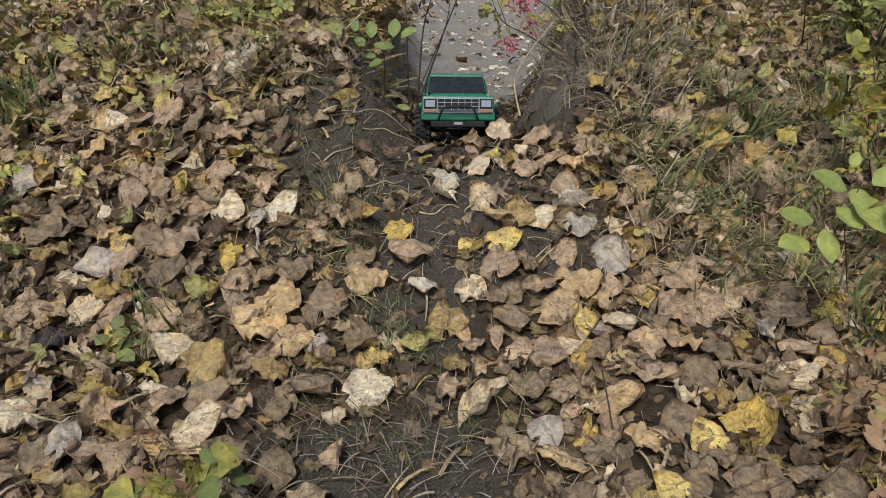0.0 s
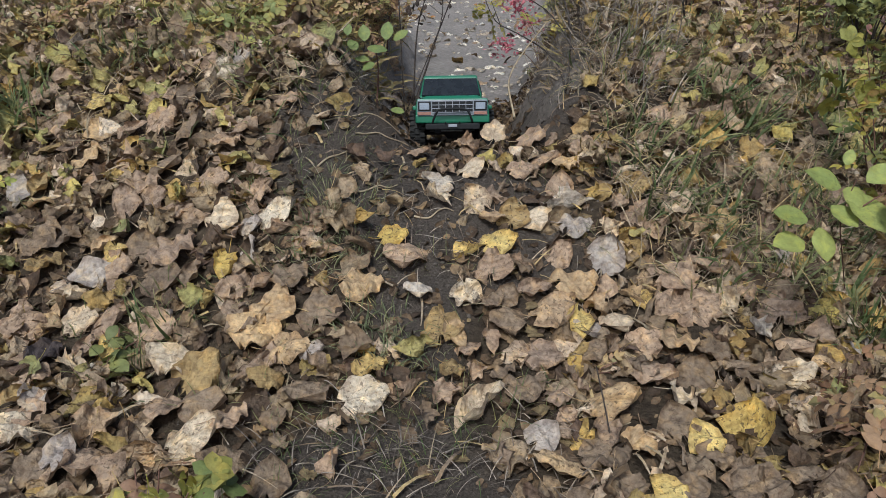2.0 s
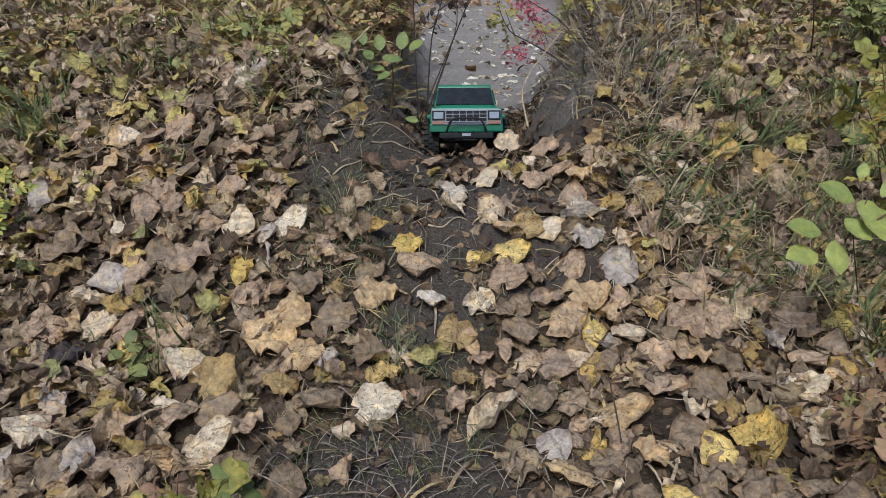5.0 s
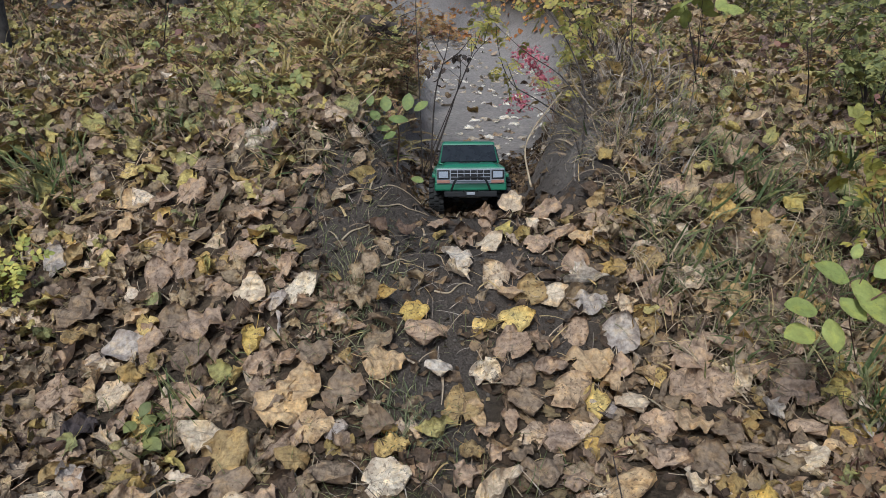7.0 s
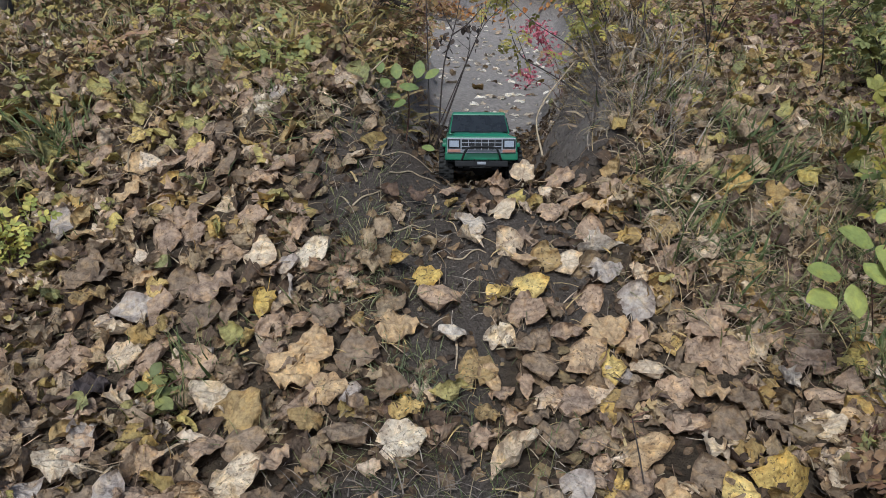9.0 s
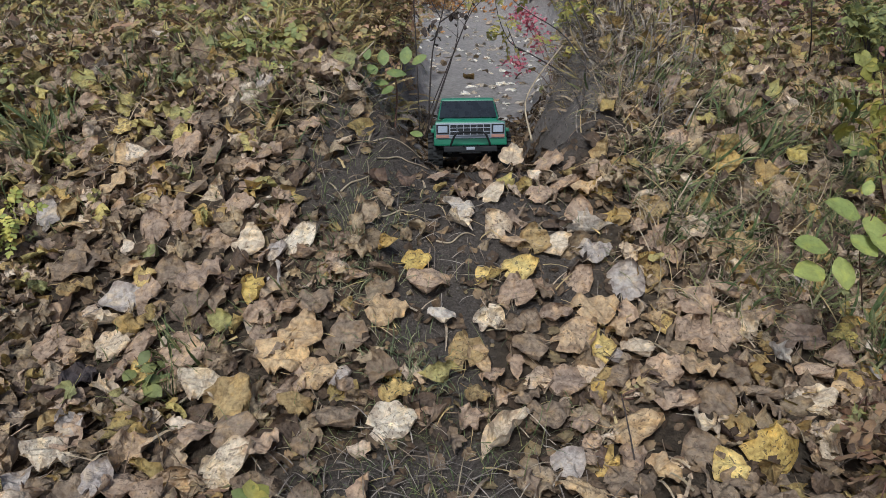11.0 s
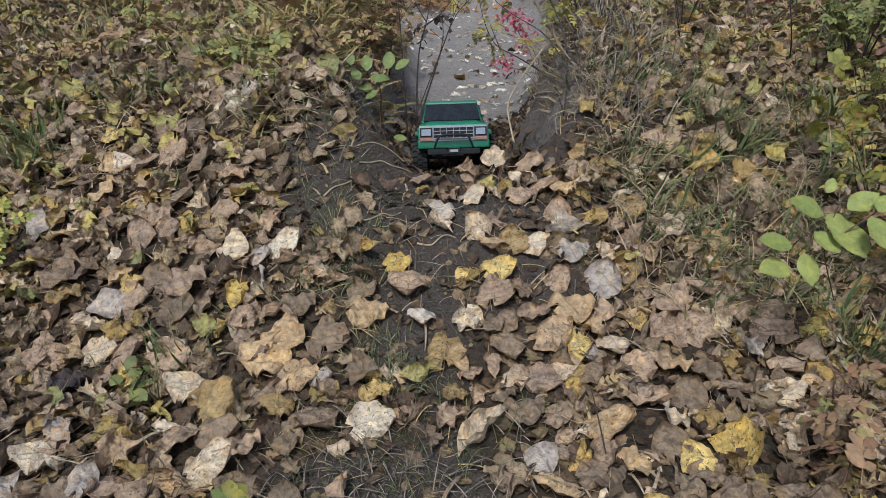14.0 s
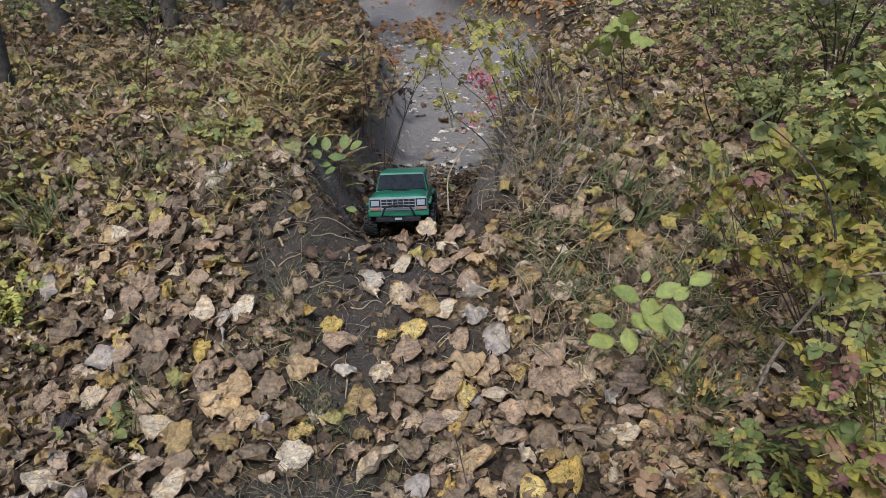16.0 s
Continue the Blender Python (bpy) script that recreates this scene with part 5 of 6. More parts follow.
# oval-leaved sapling on the lip of the cut
g = plant("green_sapling", (-0.165, 1.829, float(H(-0.165, 1.829)) - 0.02), "small sapling with green oval leaves at the edge of the cut", "sapling")
s0 = np.array((-0.165, 1.829, float(H(-0.165, 1.829)) - 0.02))
stem(g, [s0, (-0.151, 1.824, 0.705), (-0.163, 1.825, 0.760), (-0.132, 1.833, 0.797)], 0.003, 0.001, BARK_RED)
for place, size, heading, tilt, form in (((-0.216, 1.801, 0.764), 0.042, 120, 10, 0), ((-0.188, 1.819, 0.791), 0.048, 95, 25, 1), ((-0.128, 1.813, 0.797), 0.050, 80, 35, 0), ((-0.094, 1.812, 0.787), 0.046, 30, 20, 0),
                                            ((-0.155, 1.794, 0.756), 0.056, 10, -5, 2), ((-0.177, 1.794, 0.712), 0.040, 200, -20, 0), ((-0.232, 1.837, 0.799), 0.036, 90, 30, 1), ((-0.101, 1.652, 0.628), 0.036, -20, 0, 0), ((-0.193, 1.806, 0.728), 0.040, 170, 0, 1)):
    leaf_part(g, place, size, heading, tilt, FRESH_DARK, form)

# sapling that leans over the path from the right-hand lip
g = plant("leaning_sapling", (0.356, 1.826, 0.672), "dark-stemmed sapling leaning over the path with sparse yellow-green leaves", "sapling")
s0 = np.array(g.location) - [0, 0, 0.03]
stem(g, [s0, (0.371, 2.088, 0.694), (0.274, 2.318, 0.736), (0.217, 2.479, 0.746), (0.178, 2.598, 0.856), (0.170, 2.659, 1.003)], 0.003, 0.001, BARK)
stem(g, [(0.379, 1.888, 0.742), (0.375, 2.261, 0.810), (0.270, 2.487, 0.858), (0.176, 2.656, 0.943)], 0.0024, 0.001, BARK, "branch")
stem(g, [s0, (0.407, 2.047, 0.797), (0.378, 2.273, 0.925), (0.300, 2.496, 1.057), (0.269, 2.601, 1.149)], 0.003, 0.0012, BARK, "branch")
stem(g, [(0.232, 2.376, 0.746), (0.207, 2.490, 0.818)], 0.002, 0.001, BARK, "twig")
rr = np.random.default_rng(5)
for place, n, spread_r in (((0.154, 2.659, 0.973), 40, 0.045), ((0.197, 2.489, 0.804), 16, 0.022), ((0.428, 2.267, 0.979), 34, 0.06), ((0.297, 2.547, 1.056), 30, 0.06), ((0.332, 2.165, 0.796), 6, 0.03), ((0.380, 2.381, 1.034), 22, 0.06)):
    foliage(g, np.asarray(place) + rr.normal(0, spread_r, (n, 3)), rr.uniform(0.04, 0.07, n), SPRAY_PALE, PINNATE, 0.3, seed=int(n))

# red-leaved shrub beside the path
g = plant("red_shrub", (0.509, 3.106, 0.468), "thin shrub with crimson leaves beside the path", "shrub")
s0 = np.array(g.location) - [0, 0, 0.02]
for tip in ((0.411, 3.269, 0.753), (0.334, 3.152, 0.575), (0.453, 3.252, 0.665), (0.364, 3.328, 0.772)):
    stem(g, [s0, (np.asarray(tip) + s0) / 2 + [0.02, 0, 0.03], tip], 0.0024, 0.001, BARK_RED)
    foliage(g, np.asarray(tip) + rr.normal(0, 0.03, (60, 3)), rr.uniform(0.010, 0.019, 60), RED, seed=int(tip[2] * 1000), fan=3, droop=0.5)

# dead-leaved shoots on the left-hand lip
g = plant("bare_shoot", (-0.070, 2.473, float(H(-0.070, 2.473)) - 0.02), "dark bare shoots with a few withered leaves beside the path", "shrub")
s0 = np.array((-0.070, 2.473, float(H(-0.070, 2.473)) - 0.02))
stem(g, [s0, (-0.057, 2.491, 0.726), (-0.017, 2.505, 0.835), (0.003, 2.535, 0.950)], 0.0034, 0.0012, BARK)
stem(g, [(-0.029, 2.503, 0.815), (0.032, 2.506, 0.855), (0.079, 2.530, 0.912)], 0.003, 0.001, BARK, "branch")
stem(g, [(-0.021, 2.505, 0.829), (-0.054, 2.511, 0.883), (-0.064, 2.513, 0.912)], 0.0025, 0.001, BARK, "branch")
foliage(g, np.concatenate([np.asarray((0.032, 2.506, 0.849)) + rr.normal(0, 0.012, (10, 3)), np.asarray((-0.043, 2.500, 0.786)) + rr.normal(0, 0.02, (12, 3))]), rr.uniform(0.02, 0.035, 22), LEAF["dark"], seed=3, fan=1, droop=1.0)
g = plant("bare_shoot", (-0.097, 2.391, float(H(-0.097, 2.391)) - 0.02), "dark leafless shoot in the low bushes", "shrub")
s0 = np.array((-0.097, 2.391, float(H(-0.097, 2.391)) - 0.02))
stem(g, [s0, (-0.112, 2.405, 0.836), (-0.122, 2.438, 1.002), (-0.116, 2.471, 1.145)], 0.0026, 0.0012, BARK)
for foot, mid, tip in (((-1.154, 2.840, 0.791), (-1.062, 2.634, 0.907), (-1.014, 2.660, 1.083)), ((1.331, 2.510, 0.647), (1.157, 2.196, 0.796), (1.110, 2.181, 0.955)), ((0.902, 2.472, 0.734), (0.829, 2.350, 0.848), (0.799, 2.371, 0.975)), ((0.222, 0.675, 0.385), (0.207, 0.703, 0.440), (0.194, 0.720, 0.493))):
    g = plant("bare_shoot", foot, "single thin dark upright shoot in the litter", "shoot")
    stem(g, [np.asarray(foot) - [0, 0, 0.02], mid, tip], 0.0035 if foot[1] > 1.2 else 0.0014, 0.001, BARK)

# the pale bent stalks at the lip
for pts in (((0.198, 1.679, 0.603), (0.194, 1.851, 0.660), (0.230, 1.909, 0.713), (0.315, 1.964, 0.806)), ((-0.310, 1.773, 0.776), (-0.265, 1.780, 0.783), (-0.208, 1.794, 0.836)), ((-0.332, 1.769, 0.772), (-0.295, 1.774, 0.770), (-0.228, 1.783, 0.779)), ((-0.290, 1.754, 0.772), (-0.246, 1.716, 0.714))):
    g = plant("dry_stalk", pts[0], "pale dry bent grass stalk", "stalk", "dry stalks")
    stem(g, pts, 0.0032, 0.0018, STALK, sides=5)

# roots and twigs on the bare soil
for k, (a, b) in enumerate((((-0.193, 1.484, 0.660), (-0.044, 2.057, 0.406)), ((-0.274, 1.440, 0.646), (-0.089, 1.544, 0.596)), ((-0.163, 1.539, 0.672), (-0.072, 2.213, 0.400)), ((-0.277, 1.468, 0.657), (-0.188, 1.461, 0.646)), ((-0.056, 1.191, 0.524), (0.022, 1.213, 0.531)), ((-0.206, 1.458, 0.652), (-0.115, 2.195, 0.450)), ((-0.333, 1.501, 0.668), (-0.185, 1.450, 0.640)), ((-0.880, 1.078, 0.427), (-0.839, 1.097, 0.431)), ((-0.180, 1.480, 0.651), (-0.027, 2.257, 0.390)), ((-0.256, 1.464, 0.656), (-0.170, 1.473, 0.641)), ((-0.185, 1.432, 0.631), (-0.070, 1.521, 0.573)), ((-0.222, 1.510, 0.676), (-0.154, 1.765, 0.664)), ((-0.152, 1.357, 0.578), (-0.103, 1.314, 0.563)), ((-0.254, 1.317, 0.593), (-0.166, 1.399, 0.603)), ((0.309, 1.523, 0.665), (0.427, 1.505, 0.637)), ((0.334, 1.437, 0.622), (0.272, 1.529, 0.644)), ((0.339, 1.336, 0.575), (0.267, 1.438, 0.580)), ((-0.181, 1.254, 0.554), (-0.091, 1.279, 0.557)))):
    a, b = np.asarray(a), np.asarray(b)
    pts = [a + (b - a) * s + [0, rr.normal(0, 0.006), 0] for s in np.linspace(0, 1, 6)]
    pts = [(p[0], p[1], float(H(p[0], p[1])) + 0.003) for p in pts]
    g = plant("twig", pts[0], "thin pale twig lying on bare soil", "twig", "twigs")
    stem(g, pts, 0.0024, 0.0012, STALK if k % 3 else BARK, sides=5)

# dark log on the bank
def log(p, q, r):
    """A short weathered log with a broken end."""
    p, q = np.asarray(p, float), np.asarray(q, float)
    g = plant("log", (p + q) / 2, "short dark rotten log lying in the bank", "log")
    V, F, uv = tube([p, p * 0.7 + q * 0.3 + [0, 0, 0.01], p * 0.3 + q * 0.7, q], r, r * 0.8, 12)
    V = V + (np.stack([vnoise(V[:, 0], V[:, 2], 0.03, s) for s in (1, 2, 3)], 1) - 0.5) * r * 0.6
    caps = [list(range(12))[::-1], list(range(len(V) - 12, len(V)))]
    part("trunk_piece", mesh_from("trunk_piece", V - np.array(g.location), [F, np.array(caps)], uv), BARK, g)
    return g


log((-0.332, 2.75, 0.930), (-0.190, 2.75, 0.915), 0.034)

# bushes round the place
SPRAY = living("leaf_spray_yellow_green", [(0, (0.302, 0.29, 0.064)), (0.3, (0.385, 0.345, 0.072)), (0.5, (0.27, 0.27, 0.068)), (0.68, (0.437, 0.36, 0.076)), (0.86, (0.374, 0.26, 0.096))], light=0.32)
VERDANT = living("leaf_spray_green", [(0, (0.168, 0.205, 0.0663)), (0.35, (0.263, 0.27, 0.0819)), (0.6, (0.137, 0.165, 0.0585)), (0.78, (0.367, 0.33, 0.0936))], light=0.28)
BRONZE = living("leaf_bronze", [(0, (0.33, 0.21, 0.12)), (0.35, (0.27, 0.16, 0.10)), (0.6, (0.40, 0.29, 0.13)), (0.85, (0.30, 0.25, 0.11))], light=0.2)


def loose_shrub(base, label, sprays, seed, name="bush", category="shrub", bark=None):
    """Bent stems from one foot, each ending in a spray of compound leaves: (place, leaves, spread, size, material, forms)."""
    r = np.random.default_rng(seed)
    b = np.array([base[0], base[1], float(H(*base)) - 0.01])
    root = plant(name, b, label, category)
    for place, n, spread_r, size, material, forms in sprays:
        n = n * 3 // 2 if n > 6 else n
        tip = np.asarray(place, float)
        mid = b + (tip - b) * 0.5 + [0, 0, 0.16 * np.linalg.norm(tip[:2] - b[:2])] + r.normal(0, 0.012, 3)
        stem(root, [b + r.normal(0, 0.006, 3) * [1, 1, 0], mid, tip], 0.0022, 0.0008, bark or BARK_RED, sides=5)
        # leaves along the outer third of the stem and round its tip
        u = r.uniform(0, 1, n)[:, None] ** 2
        pts = tip + (mid - tip) * u * 0.6 + r.normal(0, spread_r, (n, 3)) * [1, 1, 0.75]
        pts[:, 2] = np.maximum(pts[:, 2], H(pts[:, 0], pts[:, 1], False) + 0.02)
        foliage(root, pts, size * r.uniform(0.65, 1.2, n), material, forms, 0.3, "spray", int(r.integers(1, 9999)))
    return root


loose_shrub((1.10, 1.06), "loose yellow-green bush with lobed leaves on thin stems", [
    ((0.779, 1.020, 0.925), 5, 0.03, 0.055, SPRAY, PALMATE), ((0.844, 1.050, 0.960), 5, 0.03, 0.060, SPRAY, PALMATE), ((0.748, 1.050, 0.880), 3, 0.025, 0.055, SPRAY, PINNATE), ((0.800, 1.03, 0.955), 3, 0.02, 0.065, MAROON, PALMATE),
    ((0.872, 0.950, 0.800), 12, 0.04, 0.060, SPRAY, PALMATE), ((0.921, 0.920, 0.815), 12, 0.04, 0.060, SPRAY, PALMATE), ((0.976, 0.880, 0.815), 12, 0.045, 0.060, SPRAY, PALMATE), ((1.028, 0.950, 0.862), 9, 0.045, 0.058, SPRAY, PALMATE), ((0.842, 1.000, 0.750), 5, 0.035, 0.065, SPRAY, PINNATE),
    ((1.046, 1.150, 0.840), 9, 0.045, 0.080, SPRAY, PINNATE), ((1.12, 0.98, 0.72), 12, 0.07, 0.085, VERDANT, PALMATE), ((1.18, 1.10, 0.88), 10, 0.06, 0.060, SPRAY, PALMATE)], 41)
loose_shrub((1.02, 1.42), "slender yellow-green shrub at the edge of the litter", [
    ((0.859, 1.30, 0.654), 4, 0.03, 0.060, SPRAY, PINNATE), ((0.857, 1.35, 0.725), 5, 0.03, 0.062, SPRAY, PALMATE), ((0.904, 1.40, 0.751), 5, 0.035, 0.065, SPRAY, PALMATE), ((0.872, 1.25, 0.585), 3, 0.03, 0.060, SPRAY, PINNATE), ((0.954, 1.50, 0.807), 5, 0.04, 0.065, SPRAY, PALMATE),
    ((0.97, 1.40, 0.66), 4, 0.05, 0.065, VERDANT, PINNATE), ((0.96, 1.30, 0.55), 3, 0.05, 0.060, VERDANT, PINNATE)], 42)
loose_shrub((1.36, 1.48), "tall green bush with toothed leaves on the bank", [
    ((1.171, 1.300, 0.876), 11, 0.05, 0.090, VERDANT, PALMATE), ((1.236, 1.350, 0.960), 11, 0.05, 0.090, VERDANT, PALMATE), ((1.252, 1.600, 0.883), 10, 0.06, 0.095, VERDANT, PINNATE), ((1.449, 1.800, 1.010), 12, 0.07, 0.10, VERDANT, PALMATE), ((1.345, 2.000, 0.969), 9, 0.06, 0.085, VERDANT, PINNATE),
    ((1.30, 1.45, 0.75), 12, 0.07, 0.095, VERDANT, PINNATE), ((1.42, 1.40, 0.98), 12, 0.07, 0.095, VERDANT, PALMATE), ((1.50, 1.55, 0.85), 12, 0.08, 0.095, VERDANT, PALMATE), ((1.27, 1.22, 0.80), 8, 0.05, 0.060, SPRAY, PALMATE), ((1.55, 1.75, 1.12), 10, 0.07, 0.10, VERDANT, PALMATE)], 43)
loose_shrub((0.96, 0.60), "low bramble with green, yellow and reddened leaves", [
    ((0.746, 0.720, 0.470), 7, 0.03, 0.075, VERDANT, PINNATE), ((0.782, 0.660, 0.475), 7, 0.03, 0.075, VERDANT, PINNATE), ((0.725, 0.720, 0.410), 4, 0.03, 0.070, VERDANT, PINNATE), ((0.829, 0.700, 0.655), 8, 0.04, 0.075, SPRAY, PINNATE), ((0.784, 0.600, 0.630), 4, 0.02, 0.075, MAROON, PINNATE),
    ((0.842, 0.650, 0.710), 4, 0.02, 0.060, MAROON, PINNATE), ((0.801, 0.550, 0.600), 4, 0.025, 0.070, BRONZE, PINNATE), ((0.782, 0.520, 0.524), 8, 0.035, 0.062, SPRAY, PINNATE), ((0.827, 0.500, 0.594), 8, 0.04, 0.060, SPRAY, PALMATE), ((0.866, 0.600, 0.682), 8, 0.04, 0.060, VERDANT, PALMATE),
    ((0.750, 0.550, 0.475), 5, 0.03, 0.070, SPRAY, PINNATE), ((0.903, 0.700, 0.731), 9, 0.045, 0.080, VERDANT, PINNATE), ((0.88, 0.62, 0.52), 12, 0.05, 0.080, VERDANT, PINNATE)], 45)
loose_shrub((0.62, 0.80), "low bramble shoot with bronze and purplish leaves in the litter", [
    ((0.590, 0.795, 0.425), 1, 0.008, 0.066, MAROON, PINNATE), ((0.557, 0.750, 0.450), 3, 0.018, 0.066, BRONZE, PINNATE), ((0.540, 0.690, 0.450), 4, 0.02, 0.068, BRONZE, PINNATE), ((0.520, 0.615, 0.445), 4, 0.02, 0.068, BRONZE, PINNATE), ((0.490, 0.580, 0.430), 3, 0.02, 0.066, BRONZE, PINNATE), ((0.560, 0.650, 0.470), 3, 0.02, 0.066, BRONZE, PINNATE)], 47)
loose_shrub((-0.335, 0.46), "small bramble shoot with soft green and reddish leaves", [
    ((-0.298, 0.520, 0.471), 3, 0.014, 0.075, VERDANT, PALMATE), ((-0.365, 0.550, 0.480), 3, 0.016, 0.070, BRONZE, PINNATE), ((-0.285, 0.530, 0.462), 3, 0.016, 0.070, VERDANT, PALMATE), ((-0.329, 0.530, 0.495), 3, 0.016, 0.065, SPRAY, PINNATE)], 72)
loose_shrub((0.99, 2.72), "sapling with broad green leaves above the cut", [
    ((0.921, 2.600, 1.075), 6, 0.04, 0.080, FRESH, OVAL), ((0.830, 2.600, 1.070), 5, 0.035, 0.085, FRESH, OVAL), ((1.024, 2.500, 1.030), 5, 0.03, 0.085, FRESH, OVAL), ((0.93, 2.65, 1.16), 6, 0.05, 0.08, FRESH, OVAL)], 52, "sapling", "sapling", BARK)
# turning shrubs that lean over the path from both lips of the cut
loose_shrub((-0.33, 2.62), "small turning shrub leaning over the edge of the cut", [
    ((-0.145, 2.55, 0.860), 12, 0.03, 0.050, BRONZE, PINNATE), ((-0.100, 2.55, 0.940), 10, 0.03, 0.045, WITHER, PINNATE), ((-0.150, 2.56, 1.030), 9, 0.03, 0.045, ORANGE, PINNATE), ((-0.184, 2.54, 0.803), 12, 0.03, 0.050, WITHER, PINNATE), ((-0.100, 2.53, 0.824), 8, 0.025, 0.045, BRONZE, PINNATE),
    ((-0.234, 2.50, 0.908), 8, 0.03, 0.045, FEATHER, PINNATE), ((-0.076, 2.60, 1.010), 6, 0.025, 0.040, ORANGE, PINNATE)], 131, bark=BARK)
loose_shrub((-0.30, 2.28), "low dark shrub with bronze leaves on the edge of the cut", [
    ((-0.215, 2.22, 0.780), 8, 0.03, 0.050, BRONZE, PINNATE), ((-0.180, 2.28, 0.740), 9, 0.03, 0.050, WITHER, PINNATE), ((-0.235, 2.15, 0.745), 8, 0.03, 0.050, BRONZE, PINNATE), ((-0.160, 2.34, 0.830), 6, 0.025, 0.045, FEATHER, PINNATE)], 132, bark=BARK)
loose_shrub((0.57, 2.62), "slender shrub with feathery yellow-green sprays over the path", [
    ((0.302, 2.60, 1.140), 11, 0.028, 0.042, SPRAY_PALE, PINNATE), ((0.382, 2.60, 1.095), 13, 0.03, 0.042, SPRAY_PALE, PINNATE), ((0.439, 2.60, 1.140), 12, 0.03, 0.042, SPRAY_PALE, PINNATE), ((0.497, 2.60, 1.065), 11, 0.03, 0.042, SPRAY_PALE, PINNATE), ((0.534, 2.58, 0.986), 9, 0.03, 0.042, FEATHER, PINNATE),
    ((0.417, 2.60, 1.022), 6, 0.03, 0.040, SPRAY_PALE, PINNATE), ((0.660, 2.50, 0.950), 8, 0.02, 0.038, LIME, PINNATE)], 133, bark=BARK)
for foot, mid, tip in (((-0.105, 2.450), (0.055, 2.45, 0.80), (0.105, 2.45, 0.936)), ((-0.090, 2.430), (0.040, 2.45, 0.76), (0.034, 2.45, 0.860)), ((-0.090, 2.460), (0.069, 2.45, 0.85), (0.138, 2.45, 0.914)), ((0.507, 2.20), (0.530, 2.20, 0.86), (0.558, 2.20, 1.00)), ((0.470, 2.30), (0.475, 2.30, 0.90), (0.440, 2.32, 1.04)), ((0.600, 2.35), (0.610, 2.34, 0.90), (0.590, 2.35, 1.06))):
    g = plant("bare_shoot", (*foot, float(H(*foot)) - 0.02), "thin dark twiggy shoot on the edge of the cut", "shoot")
    stem(g, [g.location, mid, tip], 0.0024, 0.001, BARK, sides=5)
    for k in range(3):
        p = np.asarray(mid) + (np.asarray(tip) - mid) * (0.1 + 0.3 * k)
        stem(g, [p, p + rr.normal(0, 0.025, 3) + [0, 0, 0.03]], 0.0012, 0.0007, BARK, "twig", 4)
    foliage(g, np.asarray(mid) + (np.asarray(tip) - mid) * rr.uniform(-0.1, 0.9, (5, 1)) + rr.normal(0, 0.012, (5, 3)), rr.uniform(0.012, 0.022, 5), LEAF["dark"], seed=7, droop=1.0, name="withered_leaves")
# long dark shoot that arches over the litter, and a grey dead branch in the bramble
g = plant("dark_shoot", (1.02, 0.93, float(H(1.02, 0.93)) - 0.01), "thin dark shoot arching out of the bush", "shoot")
stem(g, [g.location, (0.99, 0.95, 0.80), (0.933, 1.000, 0.928), (0.878, 1.050, 0.981), (0.796, 1.100, 1.043)], 0.0030, 0.0012, BARK)
foliage(g, [(0.893, 1.100, 0.990), (0.905, 1.07, 0.965), (0.88, 1.08, 1.02)], np.array([0.075, 0.07, 0.06]), DEEP, OVAL, 0.2, "leaves", 8)
g = plant("dead_branch", (0.905, 1.02, float(H(0.905, 1.02)) - 0.01), "grey dead branch leaning in the bramble", "branch")
stem(g, [g.location, (0.922, 1.000, 0.480), (0.942, 0.950, 0.596), (0.966, 0.900, 0.712), (0.991, 0.800, 0.780), (1.05, 0.70, 0.80)], 0.0050, 0.0020, GREY_STEM)
stem(g, [(0.935, 0.965, 0.56), (0.95, 0.90, 0.60), (0.93, 0.84, 0.66)], 0.0024, 0.001, GREY_STEM, "twig")
bush((1.68, 1.6), 0.30, 0.6, 200, 0.032, FEATHER, "tangled low bush with turning leaves", 43, 8, 3, extra=(MAROON, 10))
bush((1.95, 2.0), 0.34, 0.6, 200, 0.034, DEEP, "tangled green bush on the bank", 44, 8, 3)
bush((1.32, 2.0), 0.18, 0.2, 40, 0.03, FEATHER, "small yellowing shrub in the litter", 46, 5, 3, extra=(MAROON, 8))
bush((1.9, 2.7), 0.4, 0.75, 300, 0.034, DEEP, "green undergrowth bush on the bank", 48, 8, 3)
bush((1.42, 2.25), 0.22, 0.42, 120, 0.036, DEEP, "dense dark green bush on the bank", 95, 9, 3)
bush((1.75, 2.3), 0.25, 0.3, 90, 0.045, MIXED, "low turning undergrowth in the litter", 49, 6, 3, extra=(MAROON, 8))
bush((2.4, 3.6), 0.5, 0.6, 200, 0.042, DEEP, "undergrowth bush with turning leaves", 50, 8, 3)
bush((1.4, 3.7), 0.4, 0.24, 60, 0.045, WITHER, "undergrowth bush with turning leaves above the path", 51, 8, 3)
bush((0.62, 2.65), 0.15, 0.16, 26, 0.03, WITHER, "small yellow-green bush on the lip of the cut", 53, 5, 3)
bush((-0.26, 2.50), 0.14, 0.24, 70, 0.03, WITHER, "low bush with yellow and brown leaves above the cut", 54, 7, 3)
bush((-0.44, 2.95), 0.13, 0.16, 50, 0.03, WITHER, "low yellowing bush beside the path", 55, 7, 3, extra=(ORANGE, 12))
bush((-0.5, 2.5), 0.25, 0.1, 46, 0.03, WITHER, "low yellow-green plants among dry grass", 56, 7, 3)
bush((-0.85, 2.35), 0.22, 0.1, 40, 0.03, WITHER, "low creeping plants in the litter", 57, 6, 3)
bush((-0.62, 1.95), 0.18, 0.07, 30, 0.03, FEATHER, "low yellow-green creeping plants in the litter", 58, 6, 3)
